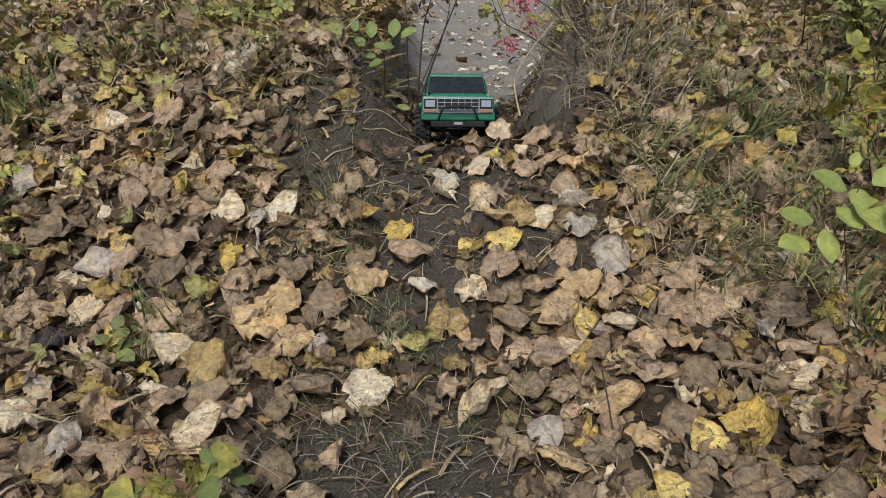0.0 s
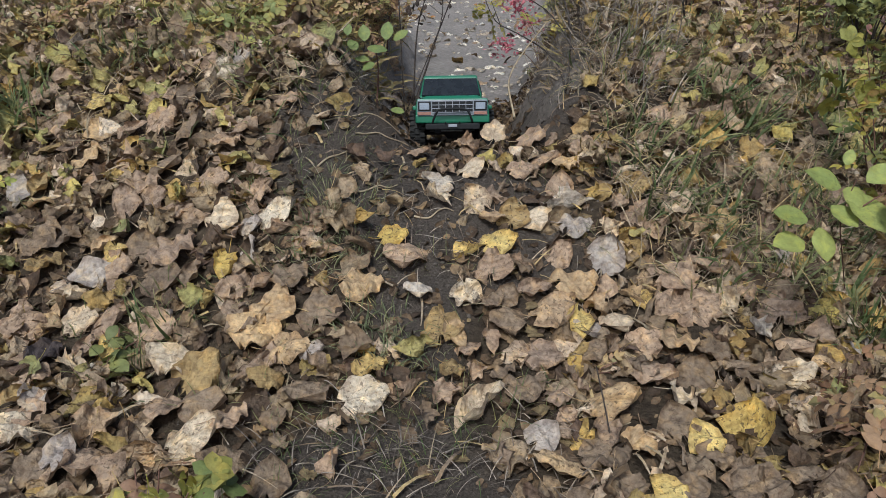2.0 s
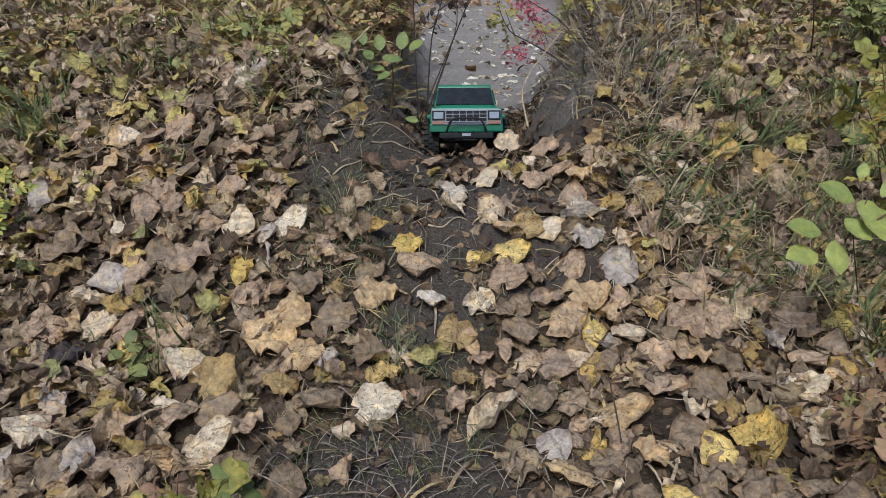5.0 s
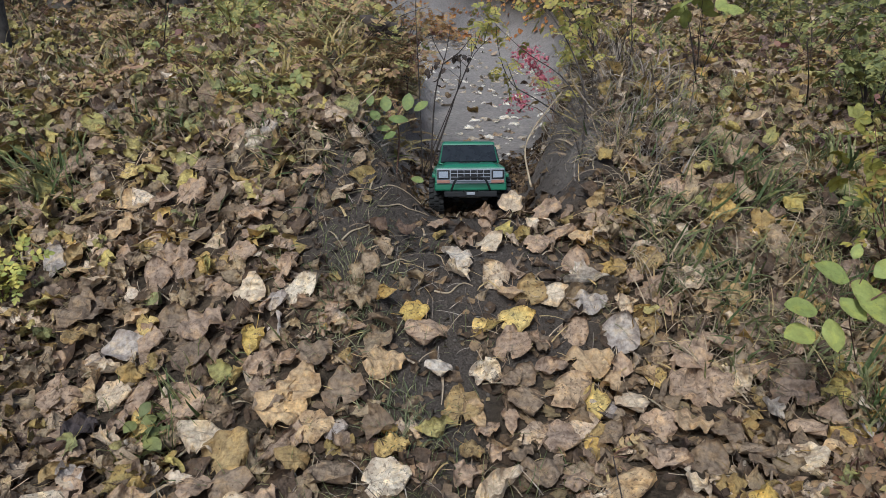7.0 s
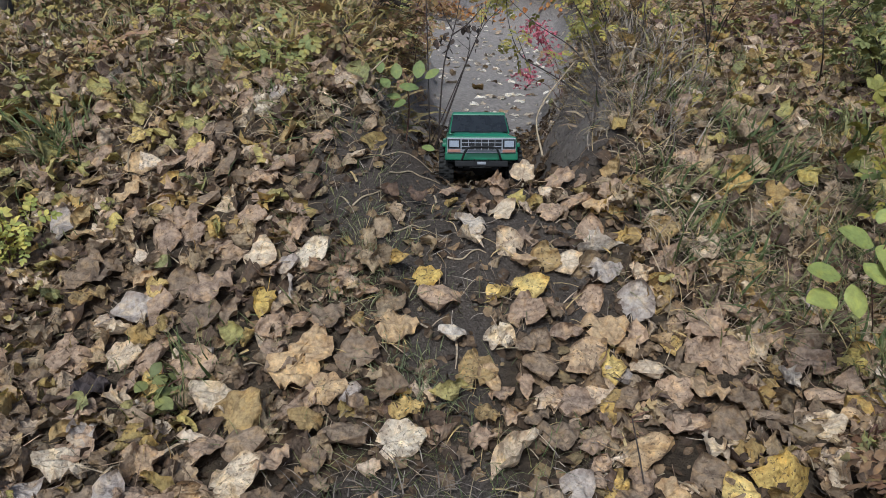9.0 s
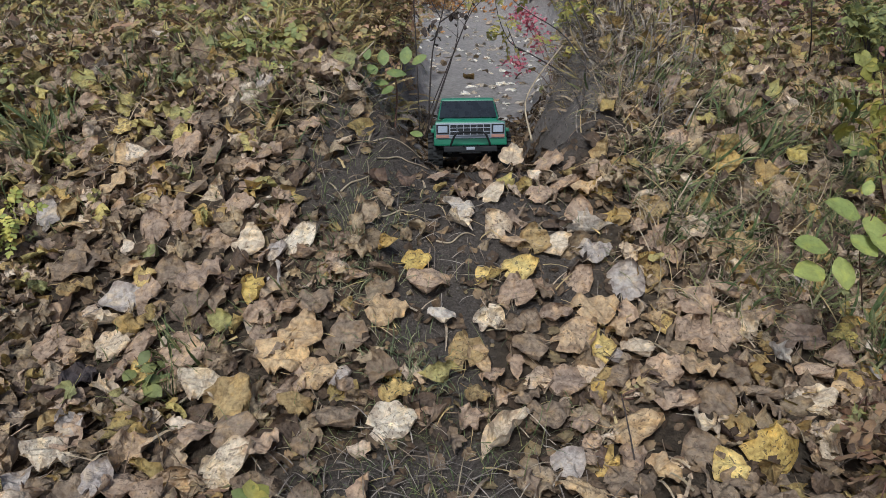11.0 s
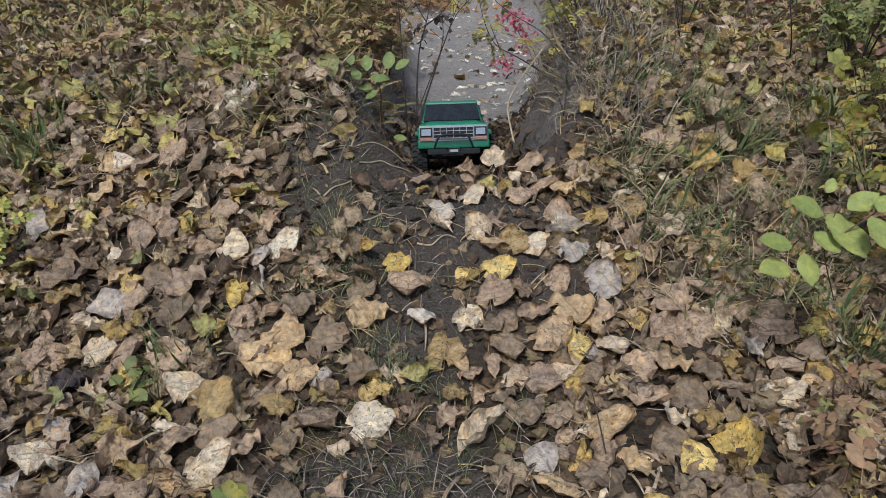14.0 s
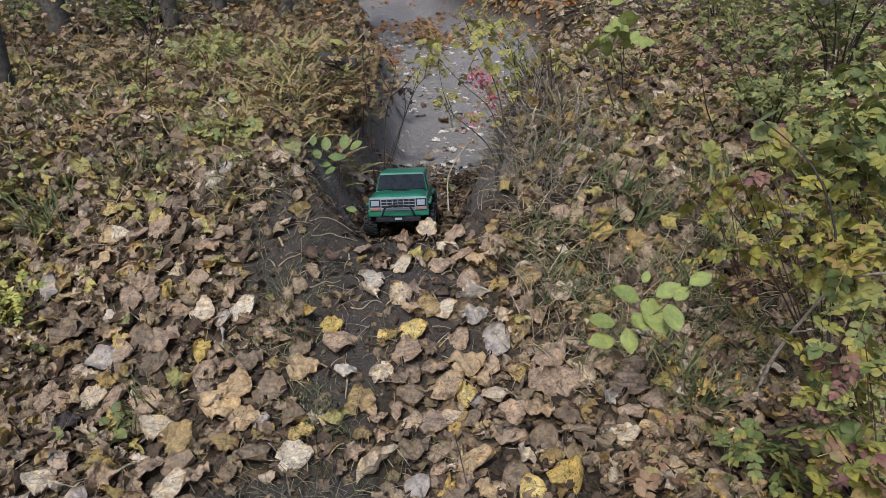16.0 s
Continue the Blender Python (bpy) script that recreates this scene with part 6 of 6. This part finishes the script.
bush((-0.38, 1.75), 0.10, 0.06, 16, 0.026, FEATHER, "small yellow-green plant at the edge of the cut", 59, 4, 3)
bush((-0.9, 2.75), 0.2, 0.1, 10, 0.034, MAROON, "low plant with purple-red leaves in the litter", 60, 5, 2)
bush((-1.4, 3.2), 0.4, 0.16, 60, 0.036, WITHER, "undergrowth bush with turning leaves", 61, 8, 3)
bush((-0.6, 3.5), 0.35, 0.16, 60, 0.036, WITHER, "loose yellow-green undergrowth bush on the bank", 62, 8, 3)
bush((-0.45, 3.9), 0.3, 0.16, 60, 0.036, WITHER, "undergrowth bush beside the path", 63, 7, 3, extra=(ORANGE, 8))
bush((-0.30, 2.34), 0.12, 0.16, 60, 0.026, WITHER, "low brownish bush hanging over the edge of the cut", 80, 6, 3)
bush((-0.19, 2.68), 0.13, 0.30, 80, 0.026, WITHER, "low yellowing bush at the edge of the path", 81, 7, 3, extra=(ORANGE, 8))
bush((-0.20, 3.10), 0.14, 0.32, 80, 0.028, WITHER, "low turning bush at the edge of the path", 82, 7, 3, extra=(MAROON, 8))
bush((-0.22, 3.6), 0.16, 0.30, 60, 0.03, FEATHER, "yellow-green bush at the edge of the path", 83, 7, 3)
bush((-0.16, 4.3), 0.18, 0.22, 60, 0.034, WITHER, "turning bush at the edge of the path", 84, 7, 3)
bush((0.52, 2.95), 0.14, 0.12, 34, 0.028, WITHER, "low bush on the edge above the path", 85, 6, 3)
bush((0.64, 3.35), 0.16, 0.18, 30, 0.03, FEATHER, "yellow-green bush on the edge above the path", 86, 6, 3)
bush((0.85, 4.0), 0.2, 0.24, 46, 0.034, WITHER, "turning bush above the path", 87, 7, 3)
bush((-3.0, 5.0), 0.5, 0.5, 130, 0.05, DEEP, "dark green undergrowth under the trees", 96, 8, 3)
bush((-2.3, 5.9), 0.5, 0.5, 130, 0.05, DEEP, "dark undergrowth bush between the trunks", 97, 8, 3)
bush((-3.6, 4.3), 0.5, 0.5, 120, 0.05, DEEP, "dark green bush at the foot of the trees", 98, 8, 3)
bush((-1.9, 4.9), 0.5, 0.45, 170, 0.042, DEEP, "dark green undergrowth bush at the wood's edge", 121, 9, 3)
bush((-2.75, 4.3), 0.45, 0.5, 170, 0.042, DEEP, "dark shaded bush under the trees", 122, 9, 3)
bush((-1.15, 3.7), 0.35, 0.22, 100, 0.034, FEATHER, "yellow-green bush on the upper bank", 123, 8, 3)
bush((-0.95, 3.15), 0.28, 0.18, 80, 0.032, FEATHER, "low yellow-green bush above the litter", 124, 8, 3)
bush((-0.55, 2.75), 0.22, 0.16, 70, 0.030, FEATHER, "low yellow-green bush among dry grass", 125, 7, 3)
bush((1.75, 3.3), 0.4, 0.4, 150, 0.036, DEEP, "green undergrowth bush in the upper litter", 126, 8, 3)
bush((1.45, 3.0), 0.3, 0.2, 60, 0.034, WITHER, "low withering bush in the upper litter", 127, 7, 3, extra=(MAROON, 8))
bush((2.1, 4.3), 0.45, 0.4, 150, 0.04, FEATHER, "yellowing undergrowth bush behind the litter", 128, 8, 3)
bush((-2.4, 4.2), 0.5, 0.3, 90, 0.04, WITHER, "turning undergrowth bush under the trees", 64, 8, 3)
bush((-1.2, 4.8), 0.5, 0.3, 90, 0.04, WITHER, "undergrowth bush under the trees", 65, 8, 3)
bush((0.0, 8.0), 0.5, 0.25, 120, 0.055, ORANGE, "bush with orange leaves at the bend of the path", 67, 7, 3)
bush((1.3, 8.3), 0.6, 0.45, 240, 0.07, LIME, "yellow-green bush at the far side of the path", 68, 8, 3)
bush((2.6, 6.0), 0.6, 0.6, 240, 0.06, MIXED, "undergrowth bush on the far bank", 69, 8, 3)
bush((-0.532, 0.895, 0.394)[:2], 0.05, 0.06, 7, 0.030, DEEP, "low green herb with soft leaves in the litter", 70, 4, 2)
bush((-0.530, 0.831, 0.385)[:2], 0.05, 0.04, 8, 0.036, DEEP, "low green herb growing through the litter", 71, 3, 2)
bush((-0.950, 1.235, 0.468)[:2], 0.08, 0.16, 50, 0.026, LIME, "small feathery yellow-green herb", 73, 5, 3)
bush((0.215, 0.825, 0.401)[:2], 0.05, 0.03, 9, 0.020, WITHER, "tiny withering weed in the litter", 74, 3, 3)
bush((-1.25, 1.75), 0.12, 0.10, 22, 0.034, FEATHER, "low green herb on the bank", 75, 5, 2)


bush((1.496, 2.459, 0.637)[:2], 0.11, 0.24, 80, 0.032, FEATHER, "yellow-green bush with small leaves on the bank", 89, 6, 3)
bush((2.149, 3.490, 0.724)[:2], 0.12, 0.16, 36, 0.034, WITHER, "low withering plant in the leaf litter", 90, 4, 3)
bush((1.000, 1.306, 0.413)[:2], 0.10, 0.10, 36, 0.030, WITHER, "low bramble shoot with purplish leaves", 91, 4, 3, extra=(MAROON, 10))


for k, (base, tone) in enumerate((((-0.912, 2.440, 0.783), FEATHER), ((-0.669, 2.769, 0.836), WITHER), ((-0.563, 1.929, 0.754), FEATHER), ((-0.317, 1.960, 0.799), WITHER), ((-0.380, 2.867, 0.890), FEATHER), ((-1.569, 3.511, 0.798), WITHER), ((-0.42, 2.692, 0.740), WITHER), ((-1.172, 2.151, 0.722), WITHER))):
    bush(base[:2], 0.14, 0.12, 26, 0.040, tone, "low herb with soft yellowing leaves among dry grass" if tone is WITHER else "low yellow-green herb with soft leaves on the bank", 110 + k, 6, 3)
tufts("grass_tufts", "short green grass shoots along the edge of bare soil", spots_in(130, -0.6, 0.3, 0.6, 1.75, lambda x, y: np.clip(4 * bare(x, y) * (1 - bare(x, y)), 0, 1)), 9, 0.02, 0.02, 0.06, THIN, GRASS)
tufts("grass_tufts", "fresh green grass tuft in the litter", np.array([(0.754, 0.987, 0.379)[:2], (0.768, 0.973, 0.375)[:2], (0.739, 0.941, 0.373)[:2], (-0.503, 0.949, 0.414)[:2], (-0.458, 0.941, 0.418)[:2], (-0.498, 0.864, 0.393)[:2]]), 22, 0.018, 0.04, 0.09, THIN[:3] + BLADES[:2], GRASS)
tufts("dry_grass", "tangled grey roots and stems on the shaded side of the cut", spots_in(110, -0.46, -0.1, 1.65, 2.9, lambda x, y: sstep(0.03, 0.15, gully(x, y)) * (1 - sstep(0.6, 0.9, gully(x, y)))), 8, 0.04, 0.03, 0.11, THIN, GREY_STEM, 0.7)


# low plants all over the banks
def low_growth(name, label, n, x0, x1, y0, y1, keep, size, high, material):
    x, y = sample(n, x0, x1, y0, y1, keep)
    # leaves stand in small whorls round each shoot
    k = 3
    x, y = np.repeat(x, k), np.repeat(y, k)
    a = rng.uniform(0, 6.28, len(x))
    lift = np.repeat(rng.uniform(0.01, high, len(x) // k), k)
    ob = scatter(name, PINNATE, x + np.cos(a) * size * 0.7, y + np.sin(a) * size * 0.7, size * 1.7 * rng.uniform(0.5, 1.1, len(x)), a - 1.57, rng.normal(-0.1, 0.3, len(x)), rng.normal(0, 0.3, len(x)), lift, material)
    return tagged(ob, label, "undergrowth", kind="stuff")


low_growth("low_herbs", "low yellow-green herbs covering the bank", 230, -2.6, -0.12, 1.65, 4.6, lambda x, y: (1 - gully(x, y)) * sstep(0.35, 0.65, vnoise(x, y, 0.35, 15)), 0.044, 0.06, FEATHER)
low_growth("low_herbs", "low turning herbs covering the bank", 300, -3.0, -0.12, 1.9, 5.0, lambda x, y: (1 - gully(x, y)) * sstep(0.35, 0.65, vnoise(x, y, 0.4, 16)), 0.044, 0.07, WITHER)
low_growth("low_herbs", "low green and yellow herbs on the upper bank", 560, 0.9, 3.6, 1.9, 5.0, lambda x, y: (1 - gully(x, y)) * sstep(0.4, 0.7, vnoise(x, y, 0.4, 17)), 0.036, 0.08, WITHER)
low_growth("low_herbs", "low dark green herbs in the upper litter", 190, 1.0, 3.2, 1.8, 4.4, lambda x, y: (1 - gully(x, y)) * sstep(0.0, 0.5, x - 0.95), 0.038, 0.10, DEEP)
low_growth("low_herbs", "low green herbs under the bushes", 1100, 0.75, 2.6, 0.3, 2.4, lambda x, y: sstep(0.0, 0.35, x - 0.86 - 0.25 * (y - 0.6)), 0.034, 0.14, FEATHER)

# ---- trees behind ----
def tree(x, y, r, h, seed, leaf):
    """A bent tapered trunk with limbs and an open crown."""
    q = np.random.default_rng(seed)
    z = float(H(x, y))
    g = plant("tree", (x, y, z - 0.05), "slender dark-barked tree with a thin autumn crown", "tree", "trees behind the path")
    a = q.uniform(-0.06, 0.06, 2) * h
    line = [np.array([x, y, z - 0.1]) + np.array([a[0] * s, a[1] * s, h * s]) + q.normal(0, 0.02 * h * s * 0.5, 3) * [1, 1, 0] for s in np.linspace(0, 1, 6)]
    V, F, uv = tube(line, r, r * 0.25, 10)
    V = V + (np.stack([vnoise(V[:, 0] + V[:, 2], V[:, 1], 0.06, s) for s in (1, 2, 3)], 1) - 0.5) * r * 0.35
    part("trunk", mesh_from("trunk", V - np.array(g.location), [F], uv), TRUNK, g)
    tips = []
    for k in range(9):
        s = q.uniform(0.4, 0.95)
        p = np.array([np.interp(s, np.linspace(0, 1, 6), [c[i] for c in line]) for i in range(3)])
        b = q.uniform(0, 6.28)
        t = p + np.array([np.cos(b), np.sin(b), 0.7]) * h * 0.28 * (1.1 - s)
        stem(g, [p, (p + t) / 2 + [0, 0, 0.05 * h * 0.2], t], r * 0.35, r * 0.08, TRUNK, "limb")
        tips += [p + (t - p) * u for u in q.uniform(0.3, 1.1, 20)]
    tips = np.array(tips) + q.normal(0, h * 0.035, (len(tips), 3))
    foliage(g, tips, q.uniform(0.07, 0.11, len(tips)), leaf, seed=seed, fan=2, name="crown")


for k, (x, y, r, h) in enumerate(((-2.0, 3.15, 0.06, 5.0), (-1.96, 6.8, 0.08, 6.0), (-2.65, 5.1, 0.09, 6.0), (-2.0, 5.6, 0.06, 5.0), (-3.6, 5.8, 0.12, 7.0), (-1.2, 6.2, 0.07, 5.5), (-4.6, 6.6, 0.13, 7.5), (3.8, 6.5, 0.11, 6.5), (4.8, 8.0, 0.13, 7.5), (-0.9, 8.8, 0.08, 6.0), (2.6, 11.5, 0.12, 8.0), (-3.2, 10.5, 0.15, 8.0))):
    tree(x, y, r, h, 500 + k, MIXED if k % 2 else LIME)

# ---- the radio-controlled truck ----
GREEN = plain_material("truck_green", (0.022, 0.145, 0.078), 0.34, vary=0.08, scale=30, relief=0.02, spec=0.5)
SILVER = plain_material("truck_silver", (0.30, 0.31, 0.34), 0.35, vary=0.08, relief=0.02)
WHITE = plain_material("truck_white", (0.24, 0.26, 0.29), 0.32, vary=0.05, relief=0.02)
LENS = plain_material("truck_lens", (0.28, 0.31, 0.36), 0.12, vary=0.15, scale=300, relief=0.1)
BLACK = plain_material("truck_black", (0.011, 0.011, 0.012), 0.75, vary=0.2, relief=0.1)
RUBBER = plain_material("truck_rubber", (0.022, 0.021, 0.020), 0.85, vary=0.4, scale=150, relief=0.4)
GLASS = plain_material("truck_tinted_window", (0.018, 0.020, 0.022), 0.12, vary=0.3, scale=40, relief=0.02, spec=0.6)
AMBER = plain_material("truck_amber", (0.30, 0.15, 0.11), 0.4, vary=0.1, relief=0.02)
STEEL = plain_material("truck_steel", (0.35, 0.35, 0.36), 0.35, 0.9, vary=0.2, relief=0.05)


def block(bm, x0, x1, y0, y1, z0, z1, bevel=0.0, taper=None):
    """A box in bm, its top drawn in by taper = (side, front, back)."""
    s, f, k = taper or (0, 0, 0)
    v = [bm.verts.new(c) for c in ((x0, y0, z0), (x1, y0, z0), (x1, y1, z0), (x0, y1, z0), (x0 + s, y0 + f, z1), (x1 - s, y0 + f, z1), (x1 - s, y1 - k, z1), (x0 + s, y1 - k, z1))]
    made = [bm.faces.new([v[i] for i in q]) for q in ((3, 2, 1, 0), (4, 5, 6, 7), (0, 1, 5, 4), (1, 2, 6, 5), (2, 3, 7, 6), (3, 0, 4, 7))]
    if bevel:
        edges = list({e for q in made for e in q.edges})
        bmesh.ops.bevel(bm, geom=edges, offset=bevel, segments=2, affect="EDGES", profile=0.6)


def boxed(name, mat, parent, *boxes, label="", bevel=0.002, taper=None):
    bm = bmesh.new()
    for b in boxes:
        block(bm, *b, bevel=bevel, taper=taper)
    bmesh.ops.recalc_face_normals(bm, faces=bm.faces)
    return part(name, bm, mat, parent, label)


def ring(name, mat, parent, x0, x1, radii, segments=28, label=""):
    """A body turned about the x axis: radii is a list of (share of the width, radius)."""
    bm = bmesh.new()
    loops = []
    for s, r in radii:
        loops.append([bm.verts.new((x0 + (x1 - x0) * s, r * math.cos(a), r * math.sin(a))) for a in (2 * math.pi * k / segments for k in range(segments))])
    for a, b in zip(loops, loops[1:]):
        for k in range(segments):
            bm.faces.new((a[k], a[(k + 1) % segments], b[(k + 1) % segments], b[k]))
    bm.faces.new(loops[0][::-1])
    bm.faces.new(loops[-1])
    bmesh.ops.recalc_face_normals(bm, faces=bm.faces)
    for f in bm.faces:
        f.smooth = True
    return part(name, bm, mat, parent, label)


def rod(name, mat, parent, points, r, sides=8):
    V, F, uv = tube(points, r, r, sides)
    n = len(V)
    return part(name, mesh_from(name, V, [F, np.array([list(range(sides))[::-1], list(range(n - sides, n))])], uv), mat, parent)


def toy_truck(m):
    t = new("toy_truck")
    tagged(t, "green radio-controlled toy truck climbing out of the cut", "toy truck")
    # lower body: sides, bonnet and bed in one shell with wheel arches
    bm = bmesh.new()
    block(bm, -0.096, 0.096, -0.222, 0.225, 0.098, 0.140, 0.006, (0.004, 0.003, 0.003))
    bmesh.ops.recalc_face_normals(bm, faces=bm.faces)
    part("body", bm, GREEN, t)
    boxed("sill_panel", GREEN, t, (-0.095, 0.095, -0.085, 0.085, 0.066, 0.099), bevel=0.004)
    boxed("front_valance", GREEN, t, (-0.096, 0.096, -0.224, -0.196, 0.078, 0.100), bevel=0.004)
    boxed("rear_valance", GREEN, t, (-0.094, 0.094, 0.200, 0.226, 0.072, 0.100), bevel=0.004)
    boxed("bonnet", GREEN, t, (-0.080, 0.080, -0.214, -0.060, 0.138, 0.147), bevel=0.004, taper=(0.012, 0.010, 0.0))
    for s in (-1, 1):
        for yc in (-0.145, 0.145):
            boxed("wheel_arch", GREEN, t, (min(s * 0.088, s * 0.103), max(s * 0.088, s * 0.103), yc - 0.066, yc + 0.066, 0.112, 0.122), bevel=0.003)
    boxed("cab", GREEN, t, (-0.088, 0.088, -0.070, 0.205, 0.141, 0.196), bevel=0.006, taper=(0.012, 0.045, 0.016))
    boxed("roof", GREEN, t, (-0.078, 0.078, -0.030, 0.192, 0.194, 0.203), bevel=0.004, taper=(0.004, 0.006, 0.004), label="glossy green roof panel")
    # windscreen, laid on the slope of the cab
    bm = bmesh.new()
    v = [bm.verts.new(c) for c in ((-0.081, -0.0700, 0.146), (0.081, -0.0700, 0.146), (0.073, -0.0300, 0.191), (-0.073, -0.0300, 0.191))]
    bm.faces.new(v)
    q = bmesh.ops.extrude_face_region(bm, geom=bm.faces[:])
    bmesh.ops.translate(bm, verts=[e for e in q["geom"] if isinstance(e, bmesh.types.BMVert)], vec=(0, -0.004, 0.003))
    bmesh.ops.recalc_face_normals(bm, faces=bm.faces)
    part("windscreen", bm, GLASS, t, "dark tinted windscreen")
    for s in (-1, 1):
        for y0, y1 in ((-0.018, 0.068), (0.078, 0.180)):
            bm = bmesh.new()
            v = [bm.verts.new(c) for c in ((s * 0.0885, y0 - (0.018 if y0 < 0 else 0), 0.148), (s * 0.0885, y1, 0.148), (s * 0.0795, y1, 0.188), (s * 0.0795, y0 + 0.006, 0.188))]
            bm.faces.new(v)
            q = bmesh.ops.extrude_face_region(bm, geom=bm.faces[:])
            bmesh.ops.translate(bm, verts=[e for e in q["geom"] if isinstance(e, bmesh.types.BMVert)], vec=(s * 0.002, 0, 0))
            bmesh.ops.recalc_face_normals(bm, faces=bm.faces)
            part("side_window", bm, GLASS, t)
    # front: pale panel, grille with bars, lamps
    panel = boxed("front_panel", WHITE, t, (-0.090, 0.090, -0.2275, -0.2215, 0.097, 0.136), bevel=0.0015, label="pale silver front panel")
    grille = boxed("grille", BLACK, panel, (-0.052, 0.052, -0.2300, -0.2270, 0.104, 0.134), bevel=0.001, label="black grille with pale bars")
    for k in range(4):
        z = 0.1045 + k * 0.0093
        boxed("grille_bar", SILVER, grille, (-0.052, 0.052, -0.2318, -0.2298, z, z + 0.0016), bevel=0)
    for k in range(5):
        x = -0.0347 + k * 0.01735
        boxed("grille_bar", SILVER, grille, (x - 0.0007, x + 0.0007, -0.2314, -0.2298, 0.104, 0.134), bevel=0)
    for s in (-1, 1):
        lamp = boxed("headlight", BLACK, panel, (s * 0.072 - 0.0165, s * 0.072 + 0.0165, -0.2300, -0.2270, 0.109, 0.133), bevel=0.001, label="square headlight in a black surround")
        boxed("lens", LENS, lamp, (s * 0.072 - 0.0125, s * 0.072 + 0.0125, -0.2318, -0.2298, 0.1125, 0.1295), bevel=0.0008, label="pale square lens")
        boxed("indicator", AMBER, panel, (s * 0.072 - 0.0170, s * 0.072 + 0.0170, -0.2292, -0.2270, 0.099, 0.1065), bevel=0.0006, label="dull orange indicator strip")
    # bumper bar of bent tube, tow plate, bumper beam
    rod("bull_bar", BLACK, t, [(-0.053, -0.224, 0.072), (-0.051, -0.238, 0.082), (-0.041, -0.245, 0.107), (-0.034, -0.246, 0.1135), (0.0, -0.247, 0.1145), (0.034, -0.246, 0.1135), (0.041, -0.245, 0.107), (0.051, -0.238, 0.082), (0.053, -0.224, 0.072)], 0.0029)
    for x in (-0.018, 0.018):
        rod("bar_brace", BLACK, t, [(x, -0.228, 0.070), (x, -0.240, 0.080)], 0.0022)
    boxed("front_bumper", BLACK, t, (-0.070, 0.070, -0.236, -0.214, 0.062, 0.077), bevel=0.003)
    boxed("badge_plate", SILVER, t, (-0.011, 0.011, -0.2385, -0.2355, 0.068, 0.075), bevel=0.0006, label="small pale plate on the bumper")
    boxed("bonnet_decal", BLACK, t, (-0.030, 0.030, -0.120, -0.085, 0.1466, 0.1476), bevel=0, label="dark patch on the bonnet")
    for x in (-0.012, 0.012):
        boxed("bonnet_catch", BLACK, t, (x - 0.004, x + 0.004, -0.070, -0.064, 0.147, 0.153), bevel=0.001)
    for x in (-0.039, 0.039):
        boxed("chassis_rail", BLACK, t, (x - 0.009, x + 0.009, -0.215, 0.215, 0.052, 0.070), bevel=0.002)
    boxed("gearbox", BLACK, t, (-0.029, 0.029, -0.06, 0.07, 0.046, 0.068), bevel=0.003)
    boxed("inner_wheel_well", BLACK, t, (-0.085, 0.085, -0.205, 0.205, 0.070, 0.0985), bevel=0.002)
    for yc in (-0.145, 0.145):
        ring("axle", BLACK, t, -0.085, 0.085, [(0, 0.010), (0.38, 0.010), (0.43, 0.021), (0.57, 0.021), (0.62, 0.010), (1, 0.010)], 14).location = (0, yc, 0.054)
    rod("steering_rod", STEEL, t, [(-0.06, -0.168, 0.056), (0.06, -0.168, 0.056)], 0.0028)
    # wheels with knobbly tyres
    def wheel(x, y):
        s = 1 if x > 0 else -1
        w = new("wheel")
        w.parent, w.location = t, (x, y, 0.054)
        ring("tyre", RUBBER, w, -0.020, 0.020, [(0, 0.030), (0.02, 0.044), (0.12, 0.0505), (0.5, 0.0515), (0.88, 0.0505), (0.98, 0.044), (1, 0.030)], 30)
        bm = bmesh.new()
        for k in range(22):
            a = 2 * math.pi * k / 22
            for row, xo in enumerate((-0.0135, 0.0, 0.0135)):
                before = set(bm.verts)
                block(bm, xo - 0.0058, xo + 0.0058, -0.0046, 0.0046, 0.0500, 0.0545)
                new_v = [q for q in bm.verts if q not in before]
                bmesh.ops.rotate(bm, verts=new_v, cent=(0, 0, 0), matrix=Matrix.Rotation(a + (math.pi / 22 if row == 1 else 0), 3, "X"))
        bmesh.ops.recalc_face_normals(bm, faces=bm.faces)
        part("tread", bm, RUBBER, w)
        ring("rim", STEEL, w, s * 0.006, s * 0.0205, [(0, 0.024), (0.6, 0.026), (1, 0.029)] if s > 0 else [(0, 0.024), (0.6, 0.026), (1, 0.029)], 20, label="steel rim")
    for x in (-0.092, 0.092):
        for y in (-0.145, 0.145):
            wheel(x, y)
    t.matrix_world = m
    return t


toy_truck(pose(0.046, 1.905, 0.461, -12.0, -1.0, -1.0))
